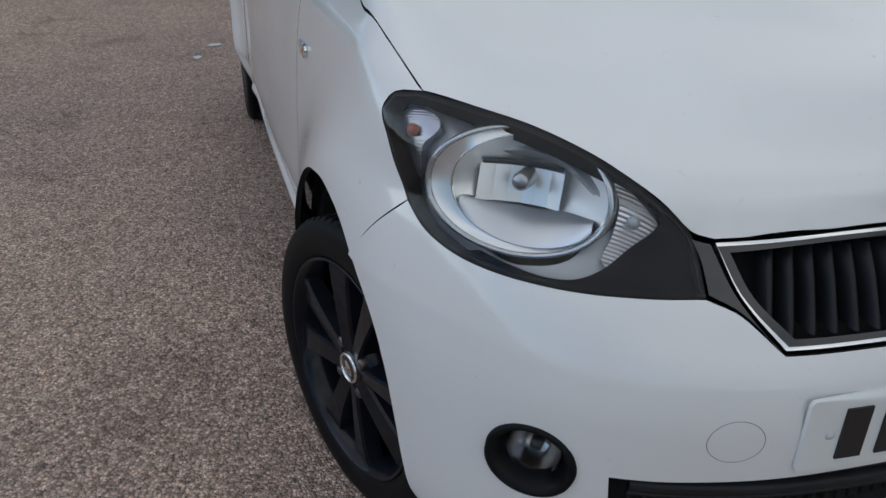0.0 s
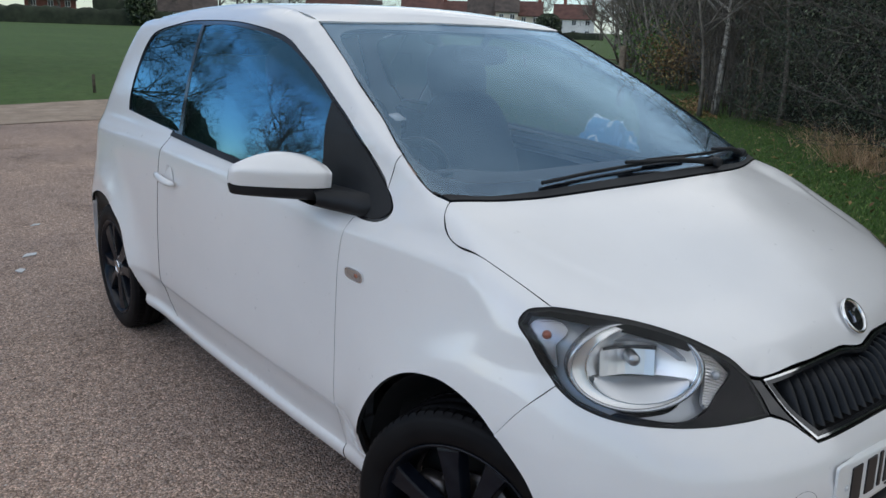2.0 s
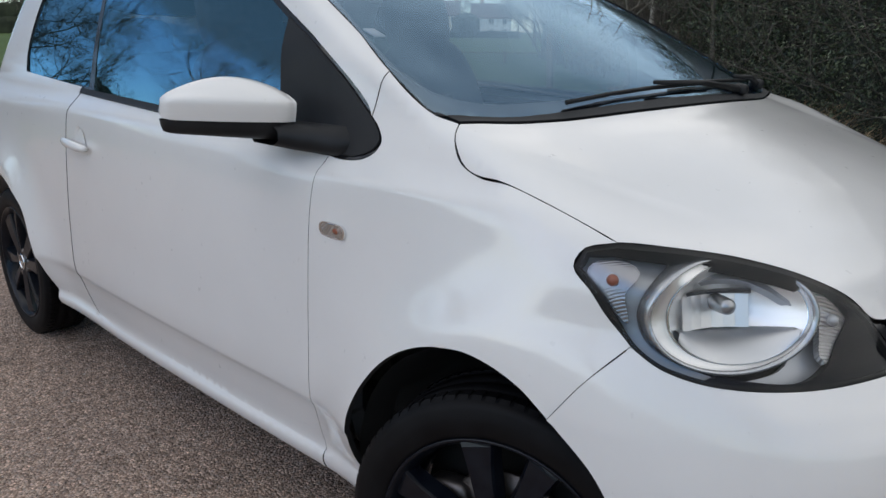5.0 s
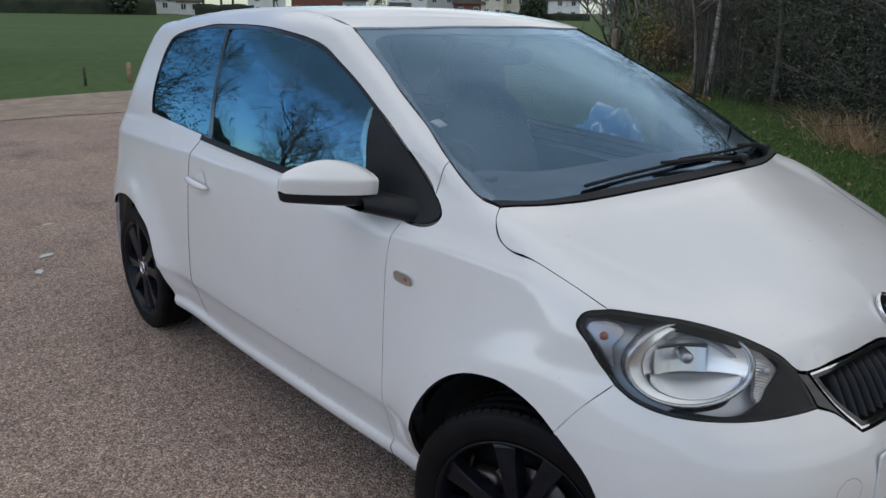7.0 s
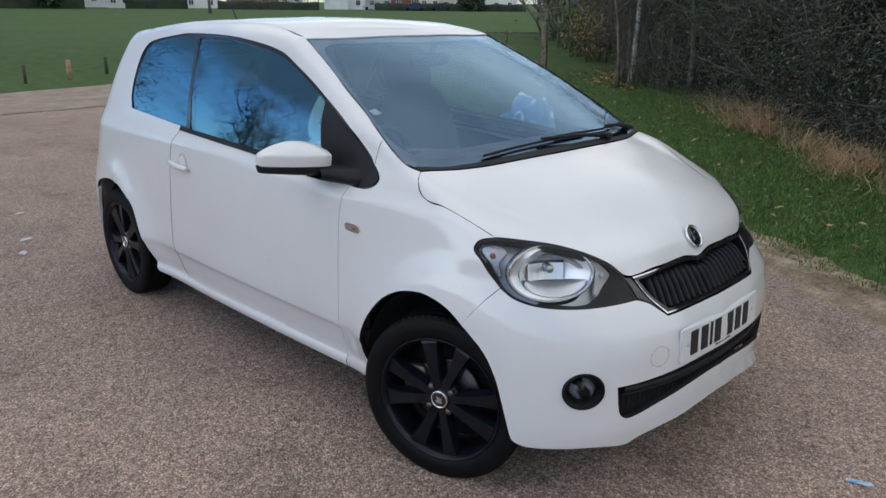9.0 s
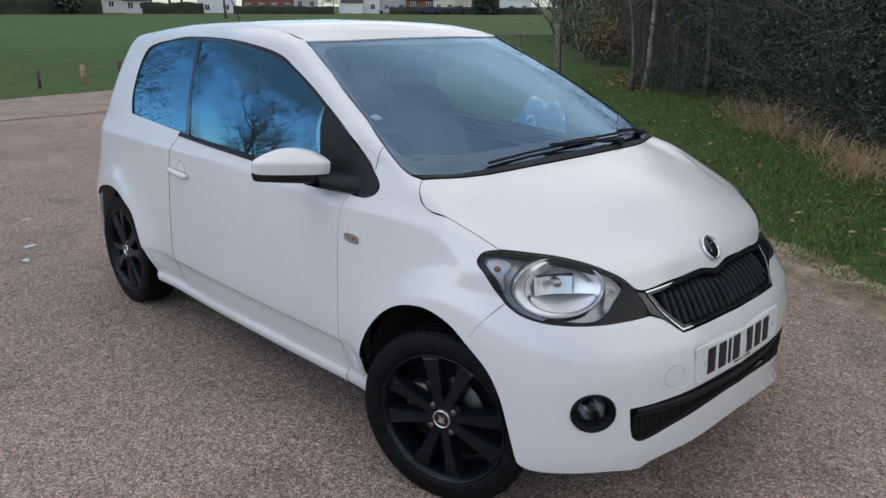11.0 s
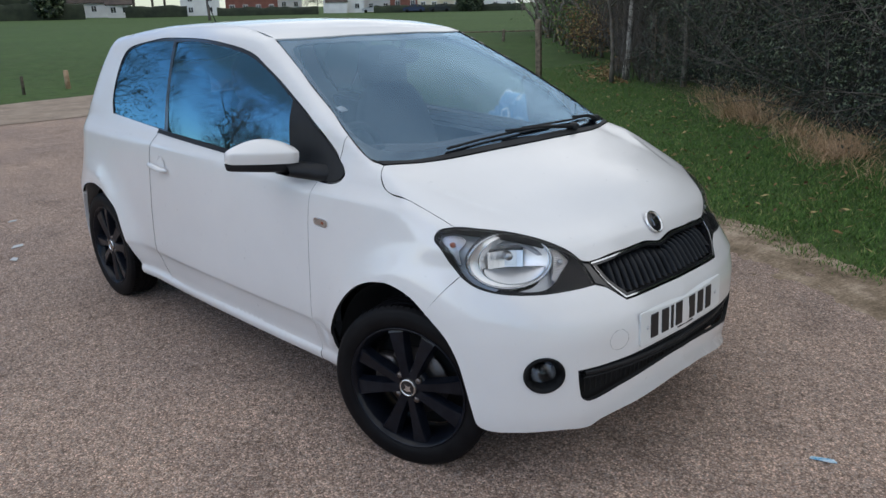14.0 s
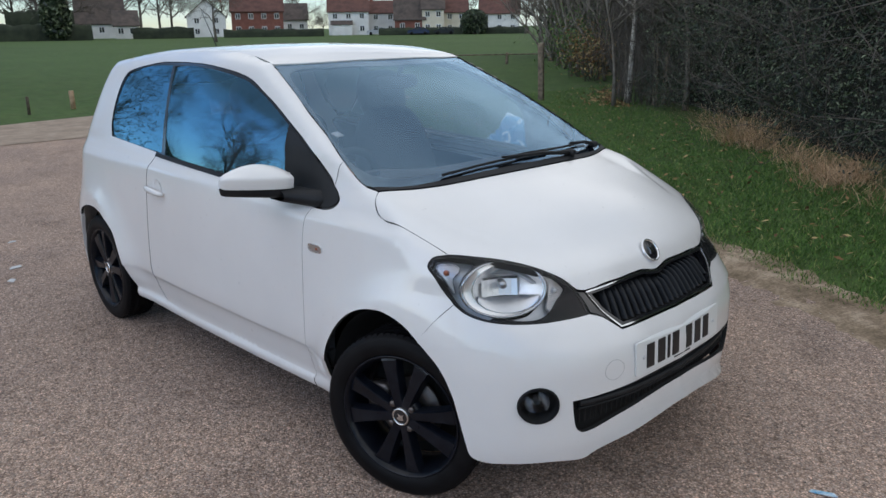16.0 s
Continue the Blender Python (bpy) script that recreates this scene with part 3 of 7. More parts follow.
tagged(make("dirt_margin", strip, [(i * k + j, i * k + j + 1, (i + 1) * k + j + 1, (i + 1) * k + j) for i in range(len(mid) - 1) for j in range(k - 1)], MARGIN), "worn sandy margin where the tarmac meets grass", "dirt", kind="structure")
# gravel lane past the end of the tarmac
lane_x = np.linspace(-30, 10, 120)
lane_near = 10.55 + 0.10 * lane_x + 0.0045 * np.maximum(lane_x, 0) ** 2
lane_far = lane_near + 2.6 + 0.12 * np.clip(lane_x, 0, 6)
wob = np.array([0.10 * noise.noise((x * 0.8, 1, 0)) + 0.05 * noise.noise((x * 3.1, 5, 0)) for x in lane_x])
rows_l = [(x, a + w, float(land(x, a)) + 0.02) for x, a, w in zip(lane_x, lane_near, wob)] + [(x, b - w, float(land(x, b)) + 0.03) for x, b, w in zip(lane_x, lane_far, wob)]
tagged(make("lane", rows_l, [(i, i + 1, 120 + i + 1, 120 + i) for i in range(119)], DIRT), "pale gravel lane between tarmac and green", "lane", kind="structure")

# ---- the white hatchback ----
car = empty("car", "clean white three-door hatchback with black alloy wheels, parked on tarmac", "car")

# outlines, in metres: flank (along, up), top (across, along), nose (across, along, up)
WING_ARCH = [(0.352, 0.262), (0.35, 0.38), (0.335, 0.45), (0.29, 0.53), (0.225, 0.60), (0.148, 0.645), (0.06, 0.665), (0.0, 0.659), (-0.06, 0.637)]
DOOR_FRONT = [(0.507, 0.30), (0.508, 0.41), (0.503, 0.65), (0.498, 0.87), (0.482, 0.931)]
SAIL_FRONT = [(0.449, 0.928), (0.395, 0.932), (0.359, 0.948), (0.347, 0.970), (0.366, 0.994), (0.392, 1.012)]


def from_top(xy):
    """Flank coordinates of places given in the top view."""
    q = np.array([p[:2] for p in xy], float)
    p = strike(np.concatenate([q, np.full((len(q), 1), 2.5)], 1), np.tile([0, 0, -1.0], (len(q), 1)), 2.6, 70)
    return [(float(b), float(c)) for _, b, c in p]


def on_skin(points):
    """Places met by level lines from outside towards the middle of the nose."""
    q = np.array([to_nose(*p[:3]) for p in points])
    return strike(*rays("nose", q), 2.6, 70)


GRILLE_TOP = [(-0.347, -0.441, 0.745), (-0.30, -0.449, 0.748), (-0.204, -0.463, 0.754), (-0.12, -0.468, 0.757), (-0.075, -0.47, 0.757), (-0.035, -0.476, 0.750), (0, -0.48, 0.746)]
LAMP_TIP = [(-0.684, -0.203, 0.729), (-0.694, -0.167, 0.766), (-0.700, -0.138, 0.802), (-0.701, -0.107, 0.832), (-0.683, -0.114, 0.859), (-0.650, -0.147, 0.868)]
LAMP_TOP = [(-0.650, -0.147, 0.868), (-0.600, -0.203, 0.863), (-0.537, -0.268, 0.851), (-0.478, -0.334, 0.831), (-0.436, -0.383, 0.807), (-0.404, -0.409, 0.782), (-0.376, -0.430, 0.752)]
SEAM = [(-0.756, -0.113, 0.600), (-0.728, -0.156, 0.668), (-0.684, -0.203, 0.729)]
tip, brow, lip, seam = on_skin(LAMP_TIP), on_skin(LAMP_TOP), on_skin(GRILLE_TOP), on_skin(SEAM)
HOOD_XY = [(float(brow[0][0]), float(brow[0][1])), (-0.666, -0.09), (-0.676, -0.03), (-0.685, 0.04), (-0.690, 0.098), (-0.687, 0.145), (-0.673, 0.174), (-0.656, 0.186), (-0.640, 0.194)]
SCREEN_XY = [(-0.516, 1.000), (-0.549, 0.845), (-0.586, 0.684), (-0.616, 0.509), (-0.647, 0.374), (-0.656, 0.300), (-0.657, 0.245), (-0.640, 0.194)]
HOOD_SIDE = from_top(HOOD_XY)
SCREEN_YZ = from_top(SCREEN_XY)
wing = WING_ARCH + [(float(seam[0][1]), 0.600, 1), (float(seam[1][1]), 0.668), (float(seam[2][1]), 0.729, 1)] + [(float(q[1]), float(q[2])) for q in tip[1:-1]] + [(*HOOD_SIDE[0], 1)]
wing += HOOD_SIDE[1:-1] + [(*HOOD_SIDE[-1], 1), *SCREEN_YZ[-2:-4:-1], (*SCREEN_YZ[-4], 1), (0.392, 1.012, 1)] + SAIL_FRONT[::-1][1:] + [(0.482, 0.931, 1)] + DOOR_FRONT[::-1][1:-1] + [(0.507, 0.226, 1), (0.354, 0.226, 1)]

DLO_TOP = [(2.336, 1.335), (2.253, 1.362), (2.106, 1.383), (1.964, 1.399), (1.860, 1.402), (1.665, 1.403), (1.455, 1.398), (1.261, 1.383), (1.138, 1.368), (1.041, 1.348), (0.939, 1.310), (0.816, 1.261), (0.698, 1.206), (0.588, 1.153), (0.494, 1.097), (0.411, 1.036)]
dlo = [(2.295, 1.026, 1), (2.345, 1.09), (2.37, 1.18), (2.368, 1.28)] + DLO_TOP + [(0.366, 0.994), (0.347, 0.970), (0.359, 0.948), (0.395, 0.932), (0.449, 0.928), (0.51, 0.933), (1.14, 0.965), (1.715, 0.984, 1), (1.725, 1.0, 1)]
door_glass = [(1.808, 1.383, 1), (1.62, 1.389), (1.44, 1.381), (1.23, 1.364), (1.07, 1.339), (0.912, 1.287), (0.789, 1.234), (0.700, 1.190, 1), (0.688, 1.132), (0.680, 1.06), (0.682, 0.955, 1), (1.13, 0.975), (1.645, 0.997, 1), (1.734, 1.207)]
quarter_glass = [(1.838, 1.388, 1), (1.768, 1.207), (1.688, 1.004, 1), (2.0, 1.016), (2.305, 1.036), (2.345, 1.094), (2.356, 1.178), (2.354, 1.275), (2.325, 1.330), (2.24, 1.357), (2.08, 1.380)]
door = [(0.507, 0.2655, 1), (0.508, 0.41), (0.503, 0.65), (0.498, 0.87), (0.482, 0.931, 1), (0.51, 0.931), (1.14, 0.963), (1.725, 0.985, 1), (1.738, 0.9), (1.752, 0.7), (1.772, 0.5), (1.775, 0.40), (1.745, 0.30), (1.70, 0.2665), (1.1, 0.2665)]

# roof edge, shared by roof and body sides
edge_y = np.linspace(1.012, 2.62, 12)
edge_x = -np.interp(edge_y, [1.012, 1.3, 1.9, 2.4, 2.62], [0.511, 0.497, 0.494, 0.50, 0.50])
edge_p = strike(np.stack([edge_x, edge_y, np.full(12, 2.5)], 1), np.tile([0, 0, -1.0], (12, 1)), 2.6, 70)
ROOF_EDGE = [(float(y), float(z)) for _, y, z in edge_p]
SCREEN_SIDE = [(*SCREEN_YZ[-4], 1), *SCREEN_YZ[-5::-1]]
body_side = SCREEN_SIDE + [(*ROOF_EDGE[0], 1)] + ROOF_EDGE[1:-1] + [(*ROOF_EDGE[-1], 1), (2.68, 1.25), (2.70, 1.05), (2.70, 0.9), (2.72, 0.66, 1), (2.70, 0.60)]
body_side += [(2.665, 0.56), (2.60, 0.612), (2.50, 0.645), (2.40, 0.657), (2.30, 0.648), (2.215, 0.617), (2.13, 0.56), (2.08, 0.47), (2.05, 0.38), (2.035, 0.30), (2.03, 0.230, 1), (1.95, 0.226), (1.2, 0.226), (0.52, 0.226), (0.507, 0.226, 1), (0.509, 0.268, 1), (1.1, 0.2695), (1.70, 0.2695), (1.745, 0.302), (1.775, 0.40), (1.772, 0.5), (1.752, 0.7), (1.738, 0.9), (1.725, 0.985, 1), (1.73, 1.0, 1), (2.295, 1.026, 1), (2.345, 1.09), (2.37, 1.18), (2.368, 1.28)] + DLO_TOP + [(0.392, 1.012, 1)]

SCREEN_TOP = [(0.0, 0.908), (-0.24, 0.928), (-0.39, 0.959), (-0.516, 1.000, 1)]
SCREEN_EDGE = SCREEN_XY[1:-1] + [(-0.640, 0.194, 1)]
SCREEN_FOOT = [(-0.53, 0.158), (-0.40, 0.122), (-0.19, 0.096), (0.0, 0.088)]
bonnet = [(float(q[0]), float(q[1])) for q in lip[:0:-1]] + [(float(lip[0][0]), float(lip[0][1]), 1)] + [(float(q[0]), float(q[1])) for q in brow[:0:-1]]
bonnet += [(*HOOD_XY[0], 1), *HOOD_XY[1:-1], (-0.640, 0.194, 1), (-0.53, 0.158), (-0.40, 0.122), (-0.19, 0.096), (0.0, 0.088)]


def crease(p, n):
    """Two soft ridges that run along the bonnet."""
    y = p[:, 1]

    def rise(x):
        d = np.abs(x) - (0.592 - 0.45 * (0.045 - y))
        fade = ease((0.08 - y) / 0.08) * ease((y + 0.26) / 0.14)
        return 0.0045 * fade * np.where(d < 0, np.exp(-((d / 0.10) ** 2)), np.exp(-((d / 0.018) ** 2)))

    x = p[:, 0]
    tilt = n - np.stack([(rise(x + 0.002) - rise(x - 0.002)) / 0.004, 0 * x, 0 * x], 1)
    tilt /= np.linalg.norm(tilt, axis=1, keepdims=True)
    return p + n * rise(x)[:, None], tilt


panel("bonnet", both(bonnet), "top", PAINT, car, gap=0.0012, step=0.013, shape=crease, label="smooth white bonnet with two soft creases")
panel("roof", both([(0.0, 0.905), (-0.24, 0.925), (-0.39, 0.956), (-0.514, 1.003, 1)] + [(float(x), float(y)) for x, y in zip(edge_x[1:-1], edge_y[1:-1])] + [(-0.50, 2.62, 1), (-0.3, 2.70), (0.0, 2.73)]), "top", PAINT, car, lift=0.0016, gap=-0.004, step=0.03, roll=0.0006, shade_rim=False)
frit_hole = both([(0.0, 0.845), (-0.284, 0.886), (-0.44, 0.925), (-0.497, 0.905), (-0.540, 0.76), (-0.592, 0.54), (-0.618, 0.405), (-0.622, 0.34), (-0.595, 0.27), (-0.50, 0.215), (-0.3, 0.175), (0.0, 0.16)])
panel("windscreen_border", both(SCREEN_TOP + SCREEN_EDGE + SCREEN_FOOT), "top", GLOSS_BLACK, car, lift=-0.004, gap=0.003, holes=[frit_hole], step=0.03, depth=0.004)
panel("windscreen", both(SCREEN_TOP + SCREEN_EDGE + SCREEN_FOOT), "top", WINDSCREEN, car, lift=-0.002, gap=0.004, step=0.035, depth=0.002, label="clear windscreen glass with a black border")
scuttle = both([(-0.0, 0.120), (-0.2, 0.127), (-0.4, 0.150), (-0.55, 0.186), (-0.645, 0.226, 1)] + [(-0.657, 0.245), (-0.640, 0.194, 1), (-0.53, 0.158), (-0.40, 0.122), (-0.19, 0.096), (0.0, 0.088)])
panel("scuttle_panel", scuttle, "top", PLASTIC, car, lift=0.003, gap=0.004, step=0.02)

for far in (False, True):
    panel("front_wing", wing, "side", PAINT, car, mirror=far, gap=0.0005, roll=0.0008)
    panel("body_side", body_side, "side", PAINT, car, mirror=far, step=0.022, gap=0.0005, levels=(0.236, 0.250, 0.2625), lift=0.0008, roll=0.0)
    leaf = panel("door", door, "side", PAINT, car, mirror=far, step=0.022, gap=0.0008, roll=0.0006, label="white painted car door", levels=(0.273, 0.386, 0.393, 0.400, 0.408))
    panel("window_surround", dlo, "side", GLOSS_BLACK, leaf, lift=-0.001, holes=[door_glass, quarter_glass], mirror=far, gap=0.0015, depth=0.02, step=0.03)
    panel("door_window", door_glass, "side", SIDE_GLASS, leaf, lift=-0.004, gap=-0.004, mirror=far, depth=0.003, step=0.05, even=True, label="tinted door window glass")
    panel("quarter_window", quarter_glass, "side", TINTED, car, lift=-0.004, gap=-0.004, mirror=far, depth=0.003, step=0.05, even=True, label="dark tinted rear side glass")
    sx = 1 if far else -1
    # strip under the door glass
    strip = panel("waist_seal", [(0.70, 0.940), (1.14, 0.962), (1.725, 0.982, 1), (1.725, 0.997, 1), (1.14, 0.978), (0.70, 0.956)], "side", PLASTIC, leaf, lift=0.006, gap=0, mirror=far, depth=0.01)


# ---- the nose ----
def nose(points):
    return [(*to_nose(*p[:3]), *p[3:]) for p in points]


def nose_both(points):
    half = nose(points)
    return half + [(-p[0], *p[1:]) for p in reversed(half) if abs(p[0]) > 1e-6]


LAMP_FOOT = [(-0.372, -0.481, 0.687, 1), (-0.458, -0.452, 0.683), (-0.540, -0.407, 0.680), (-0.606, -0.351, 0.682), (-0.646, -0.295, 0.688), (-0.671, -0.245, 0.703), (-0.684, -0.203, 0.729)]
lamp = [(*q, 1) for q in LAMP_TIP[3:5]] + [(*LAMP_TOP[0], 1)] + LAMP_TOP[1:] + [(-0.369, -0.448, 0.722)] + LAMP_FOOT + [(-0.694, -0.167, 0.766), (-0.700, -0.138, 0.802)]
bumper = [(0, -0.56, 0.632), (-0.15, -0.555, 0.630), (-0.284, -0.538, 0.627, 1), (-0.331, -0.503, 0.669), (-0.372, -0.481, 0.686, 1)] + LAMP_FOOT[1:-1] + [(-0.684, -0.203, 0.728, 1), (-0.728, -0.156, 0.668), (-0.756, -0.113, 0.600, 1), (-0.739, -0.187, 0.532), (-0.726, -0.227, 0.458), (-0.715, -0.250, 0.373), (-0.706, -0.268, 0.297), (-0.690, -0.278, 0.245), (-0.668, -0.305, 0.230), (-0.62, -0.385, 0.232), (-0.507, -0.484, 0.235), (-0.44, -0.52, 0.236), (-0.40, -0.535, 0.262), (-0.31, -0.57, 0.291), (-0.16, -0.59, 0.314), (0, -0.60, 0.326)]
vent = [(0, -0.6, 0.461), (-0.2, -0.587, 0.456), (-0.33, -0.565, 0.448), (-0.484, -0.511, 0.441, 1), (-0.476, -0.514, 0.375), (-0.466, -0.518, 0.343), (-0.440, -0.529, 0.328), (-0.32, -0.565, 0.356), (-0.19, -0.59, 0.377), (0, -0.6, 0.390)]
FOG = np.array(to_nose(-0.572, -0.449, 0.436))
fog_ring = FOG + np.array([(0.056 * math.cos(a), 0.057 * math.sin(a)) for a in np.linspace(0, 2 * math.pi, 40, endpoint=False)])
TOW = np.array(to_nose(-0.340, -0.560, 0.514))
tow_ring = TOW + np.array([(0.034 * math.cos(a), 0.032 * math.sin(a)) for a in np.linspace(0, 2 * math.pi, 32, endpoint=False)])


def shelf(p, n):
    """The bumper's step: the face below the lamps stands a little behind the ledge, and the chin kicks out."""
    z = p[:, 2]
    edge = np.interp(np.abs(p[:, 0]), [0, 0.16, 0.31, 0.40, 0.45], [0.326, 0.314, 0.291, 0.262, 0.238])
    out = 0.006 * ease((z - 0.592) / 0.012) * ease((0.66 - z) / 0.05) + 0.030 * ease((edge + 0.024 - z) / 0.020) * ease((0.56 - np.abs(p[:, 0])) / 0.32)
    return p + n * out[:, None]


bump_ob = panel("front_bumper", nose_both(bumper), "nose", PAINT, car, holes=[nose_both(vent), fog_ring, fog_ring * (-1, 1), tow_ring], step=0.013, gap=0.0005, depth=0.016, shape=shelf, label="white painted front bumper with a low chin")
panel("towing_eye_cap", tow_ring, "nose", PAINT, bump_ob, gap=0.0002, step=0.02, depth=0.005, shape=shelf)
# near-black sheet painted for the intake's unlit depth
panel("lower_intake", nose_both(vent), "nose", DARK, bump_ob, lift=-0.04, gap=-0.02, step=0.03, shape=shelf)


def on_nose(u, z, lift=0.0):
    """A place on the nose, and the way out of it there."""
    p = strike(*rays("nose", np.array([[u, z]])), 2.6, 70)
    n = slope(p)
    return Vector(p[0] + n[0] * lift), Vector(n[0])


def bars(u0, u1, z, half, lift, thick, count=24):
    """A level bar along the nose between two arcs."""
    v, f = [], []
    us = np.linspace(u0, u1, count)
    p = strike(*rays("nose", np.stack([us, np.full(count, z)], 1)), 2.6, 70)
    n = slope(p)
    n[:, 2] = 0
    n /= np.linalg.norm(n, axis=1, keepdims=True)
    for q, m in zip(p, n):
        for dz, d in ((-half, lift - thick), (-half, lift - 0.004), (-half * 0.4, lift), (half * 0.4, lift), (half, lift - 0.004), (half, lift - thick)):
            v.append(q + m * d + np.array([0, 0, dz]))
    for i in range(count - 1):
        for k in range(5):
            a = i * 6 + k
            f.append((a, a + 6, a + 7, a + 1))
    return v, f


for k, z in enumerate((0.442, 0.424, 0.405)):
    reach = to_nose(-0.455, -0.52, 0.4)[0]
    make("intake_slat", *bars(reach, -reach, z, 0.009 if k == 1 else 0.004, -0.006 if k == 1 else -0.014, 0.02), PLASTIC, bump_ob)
for u in np.linspace(to_nose(-0.45, -0.52, 0.4)[0], to_nose(0.45, -0.52, 0.4)[0], 46):
    a, n = on_nose(u, 0.452 - 0.02 * abs(u), -0.022)
    b, _ = on_nose(u, 0.386 - 0.10 * abs(u) ** 1.3, -0.022)
    make("intake_rib", *tube([a, b], 0.0035, 5), DARK, bump_ob)

# fog lamps
FOG_METAL = material("fog_reflector", (0.62, 0.62, 0.63), 0.16, 1.0)
for s in (-1, 1):
    c, n = on_nose(-FOG[0] * s * -1 if s > 0 else FOG[0], FOG[1], 0.0)
    turn = n.to_track_quat("X", "Z").to_matrix().to_4x4()
    fog = empty("fog_lamp", at=Matrix.Translation(c) @ turn)
    fog.parent = car
    v, f = lathe([(0.066, -0.006), (0.064, 0.003), (0.058, 0.004), (0.050, -0.008), (0.042, -0.022), (0.040, -0.030)], 40)
    v = v * (1, 1.0, 0.92)
    make("bezel", v, f, PLASTIC, fog)
    v, f = lathe([(0.0001, 0.002), (0.012, 0.0), (0.024, -0.006), (0.034, -0.015), (0.040, -0.026)], 32)
    make("lens", v, f, LENS, fog)
    v, f = lathe([(0.040, -0.022), (0.036, -0.045), (0.022, -0.06), (0.008, -0.066), (0.0001, -0.067)], 32)
    make("reflector", v, f, FOG_METAL, fog)
    v, f = lathe([(0.0001, -0.03), (0.009, -0.032), (0.010, -0.06)], 16)
    make("bulb_shield", v, f, HOUSING, fog)

# grille
grille_out = [(0, -0.48, 0.744), (-0.035, -0.476, 0.748), (-0.075, -0.47, 0.755), (-0.12, -0.468, 0.755), (-0.204, -0.463, 0.752), (-0.347, -0.441, 0.743, 1), (-0.331, -0.49, 0.690), (-0.284, -0.538, 0.633, 1), (-0.15, -0.555, 0.636), (0, -0.56, 0.638)]
grille_in = [(0, -0.48, 0.733), (-0.035, -0.476, 0.737), (-0.075, -0.47, 0.744), (-0.204, -0.463, 0.742), (-0.328, -0.446, 0.733, 1), (-0.314, -0.49, 0.690), (-0.272, -0.538, 0.645, 1), (-0.15, -0.555, 0.647), (0, -0.56, 0.649)]
chrome_in = [(0, -0.48, 0.740), (-0.035, -0.476, 0.744), (-0.075, -0.47, 0.751), (-0.12, -0.468, 0.751), (-0.204, -0.463, 0.748), (-0.3445, -0.442, 0.739, 1), (-0.3285, -0.49, 0.690), (-0.281, -0.538, 0.637, 1), (-0.15, -0.555, 0.640), (0, -0.56, 0.642)]
grille = empty("grille")
grille.parent = car
panel("chrome_frame", nose_both(grille_out), "nose", CHROME, grille, lift=0.004, gap=0.0, holes=[nose_both(chrome_in)], step=0.02, depth=0.012, label="bright chrome grille frame")
panel("inner_frame", nose_both(chrome_in), "nose", GLOSS_BLACK, grille, lift=0.003, gap=0.0, holes=[nose_both(grille_in)], step=0.02, depth=0.03)
# near-black sheet in place of the shaded hollow behind the slats
panel("backing", nose_both(grille_out), "nose", DARK, grille, lift=-0.045, gap=0.0, step=0.03)
for x in np.linspace(-0.29, 0.29, 20):
    u = to_nose(x, -0.52, 0.69)[0]
    top_z = 0.740 - 0.012 * math.exp(-((x / 0.06) ** 2))
    pts = []
    for z in np.linspace(max(0.648, 0.648 + (abs(x) - 0.268) * 0.9), top_z, 9):
        late = max(0.0, (z - top_z + 0.022) / 0.022)
        lean = to_nose(x - math.copysign(0.010, x) * late**2, -0.5, z)[0]
        q, n = on_nose(lean, z, -0.004 - 0.012 * late**2)
        pts.append(q)
    v, f = [], []
    for q in pts:
        n.z = 0
        n.normalize()
        t = Vector((-n.y, n.x, 0))
        v += [q - n * 0.035 - t * 0.006, q - t * 0.0045 - n * 0.004, q, q + t * 0.0045 - n * 0.004, q - n * 0.035 + t * 0.006]
    for i in range(len(pts) - 1):
        for k in range(4):
            a = i * 5 + k
            f.append((a, a + 1, a + 6, a + 5))
    make("grille_slat", v, f, PLASTIC, grille)
for far in (False, True):
    panel("lamp_infill", nose([(-0.376, -0.430, 0.747, 1), (-0.350, -0.437, 0.742, 1), (-0.334, -0.489, 0.690), (-0.287, -0.538, 0.630, 1), (-0.331, -0.503, 0.671), (-0.370, -0.481, 0.690, 1), (-0.367, -0.448, 0.722)]), "nose", GLOSS_BLACK, grille, lift=0.001, gap=0.001, step=0.02, mirror=far)

# badge on the bonnet
c, n = Vector((0, -0.452, 0.806)), Vector((0, -0.80, 0.60))
badge = empty("badge", at=Matrix.Translation(c) @ n.to_track_quat("X", "Z").to_matrix().to_4x4())
badge.parent = car
make("rim", *lathe([(0.034, -0.004), (0.041, -0.004), (0.0415, 0.003), (0.039, 0.006), (0.036, 0.005), (0.034, 0.002)], 40), CHROME, badge)
make("disc", *lathe([(0.0001, 0.006), (0.02, 0.005), (0.035, 0.002)], 40), GLOSS_BLACK, badge)
v, f = prism([(-0.016, -0.014), (0.004, -0.012), (0.018, -0.002), (0.006, 0.002), (0.012, 0.016), (-0.004, 0.008), (-0.014, 0.014), (-0.012, 0.0)], 0.004, 0.009)
make("emblem", [(q[2], q[0], q[1]) for q in v], f, CHROME, badge, smooth=False)

# number plate: the characters are plain bars
plate = empty("number_plate", "white front number plate with black bars for characters", at=pose(0, -0.592, 0.526, -3, 0, 0))
plate.parent = car
line = []
for cx, cz, a0 in ((0.252, 0.0475, 0), (-0.252, 0.0475, 90), (-0.252, -0.0475, 180), (0.252, -0.0475, 270)):
    line += [(cx + 0.008 * math.cos(radians(a0 + d)), cz + 0.008 * math.sin(radians(a0 + d))) for d in (0, 30, 60, 90)]


def bow(v):
    return [(q[0], q[2] + 0.16 * q[0] ** 2, q[1]) for q in v]


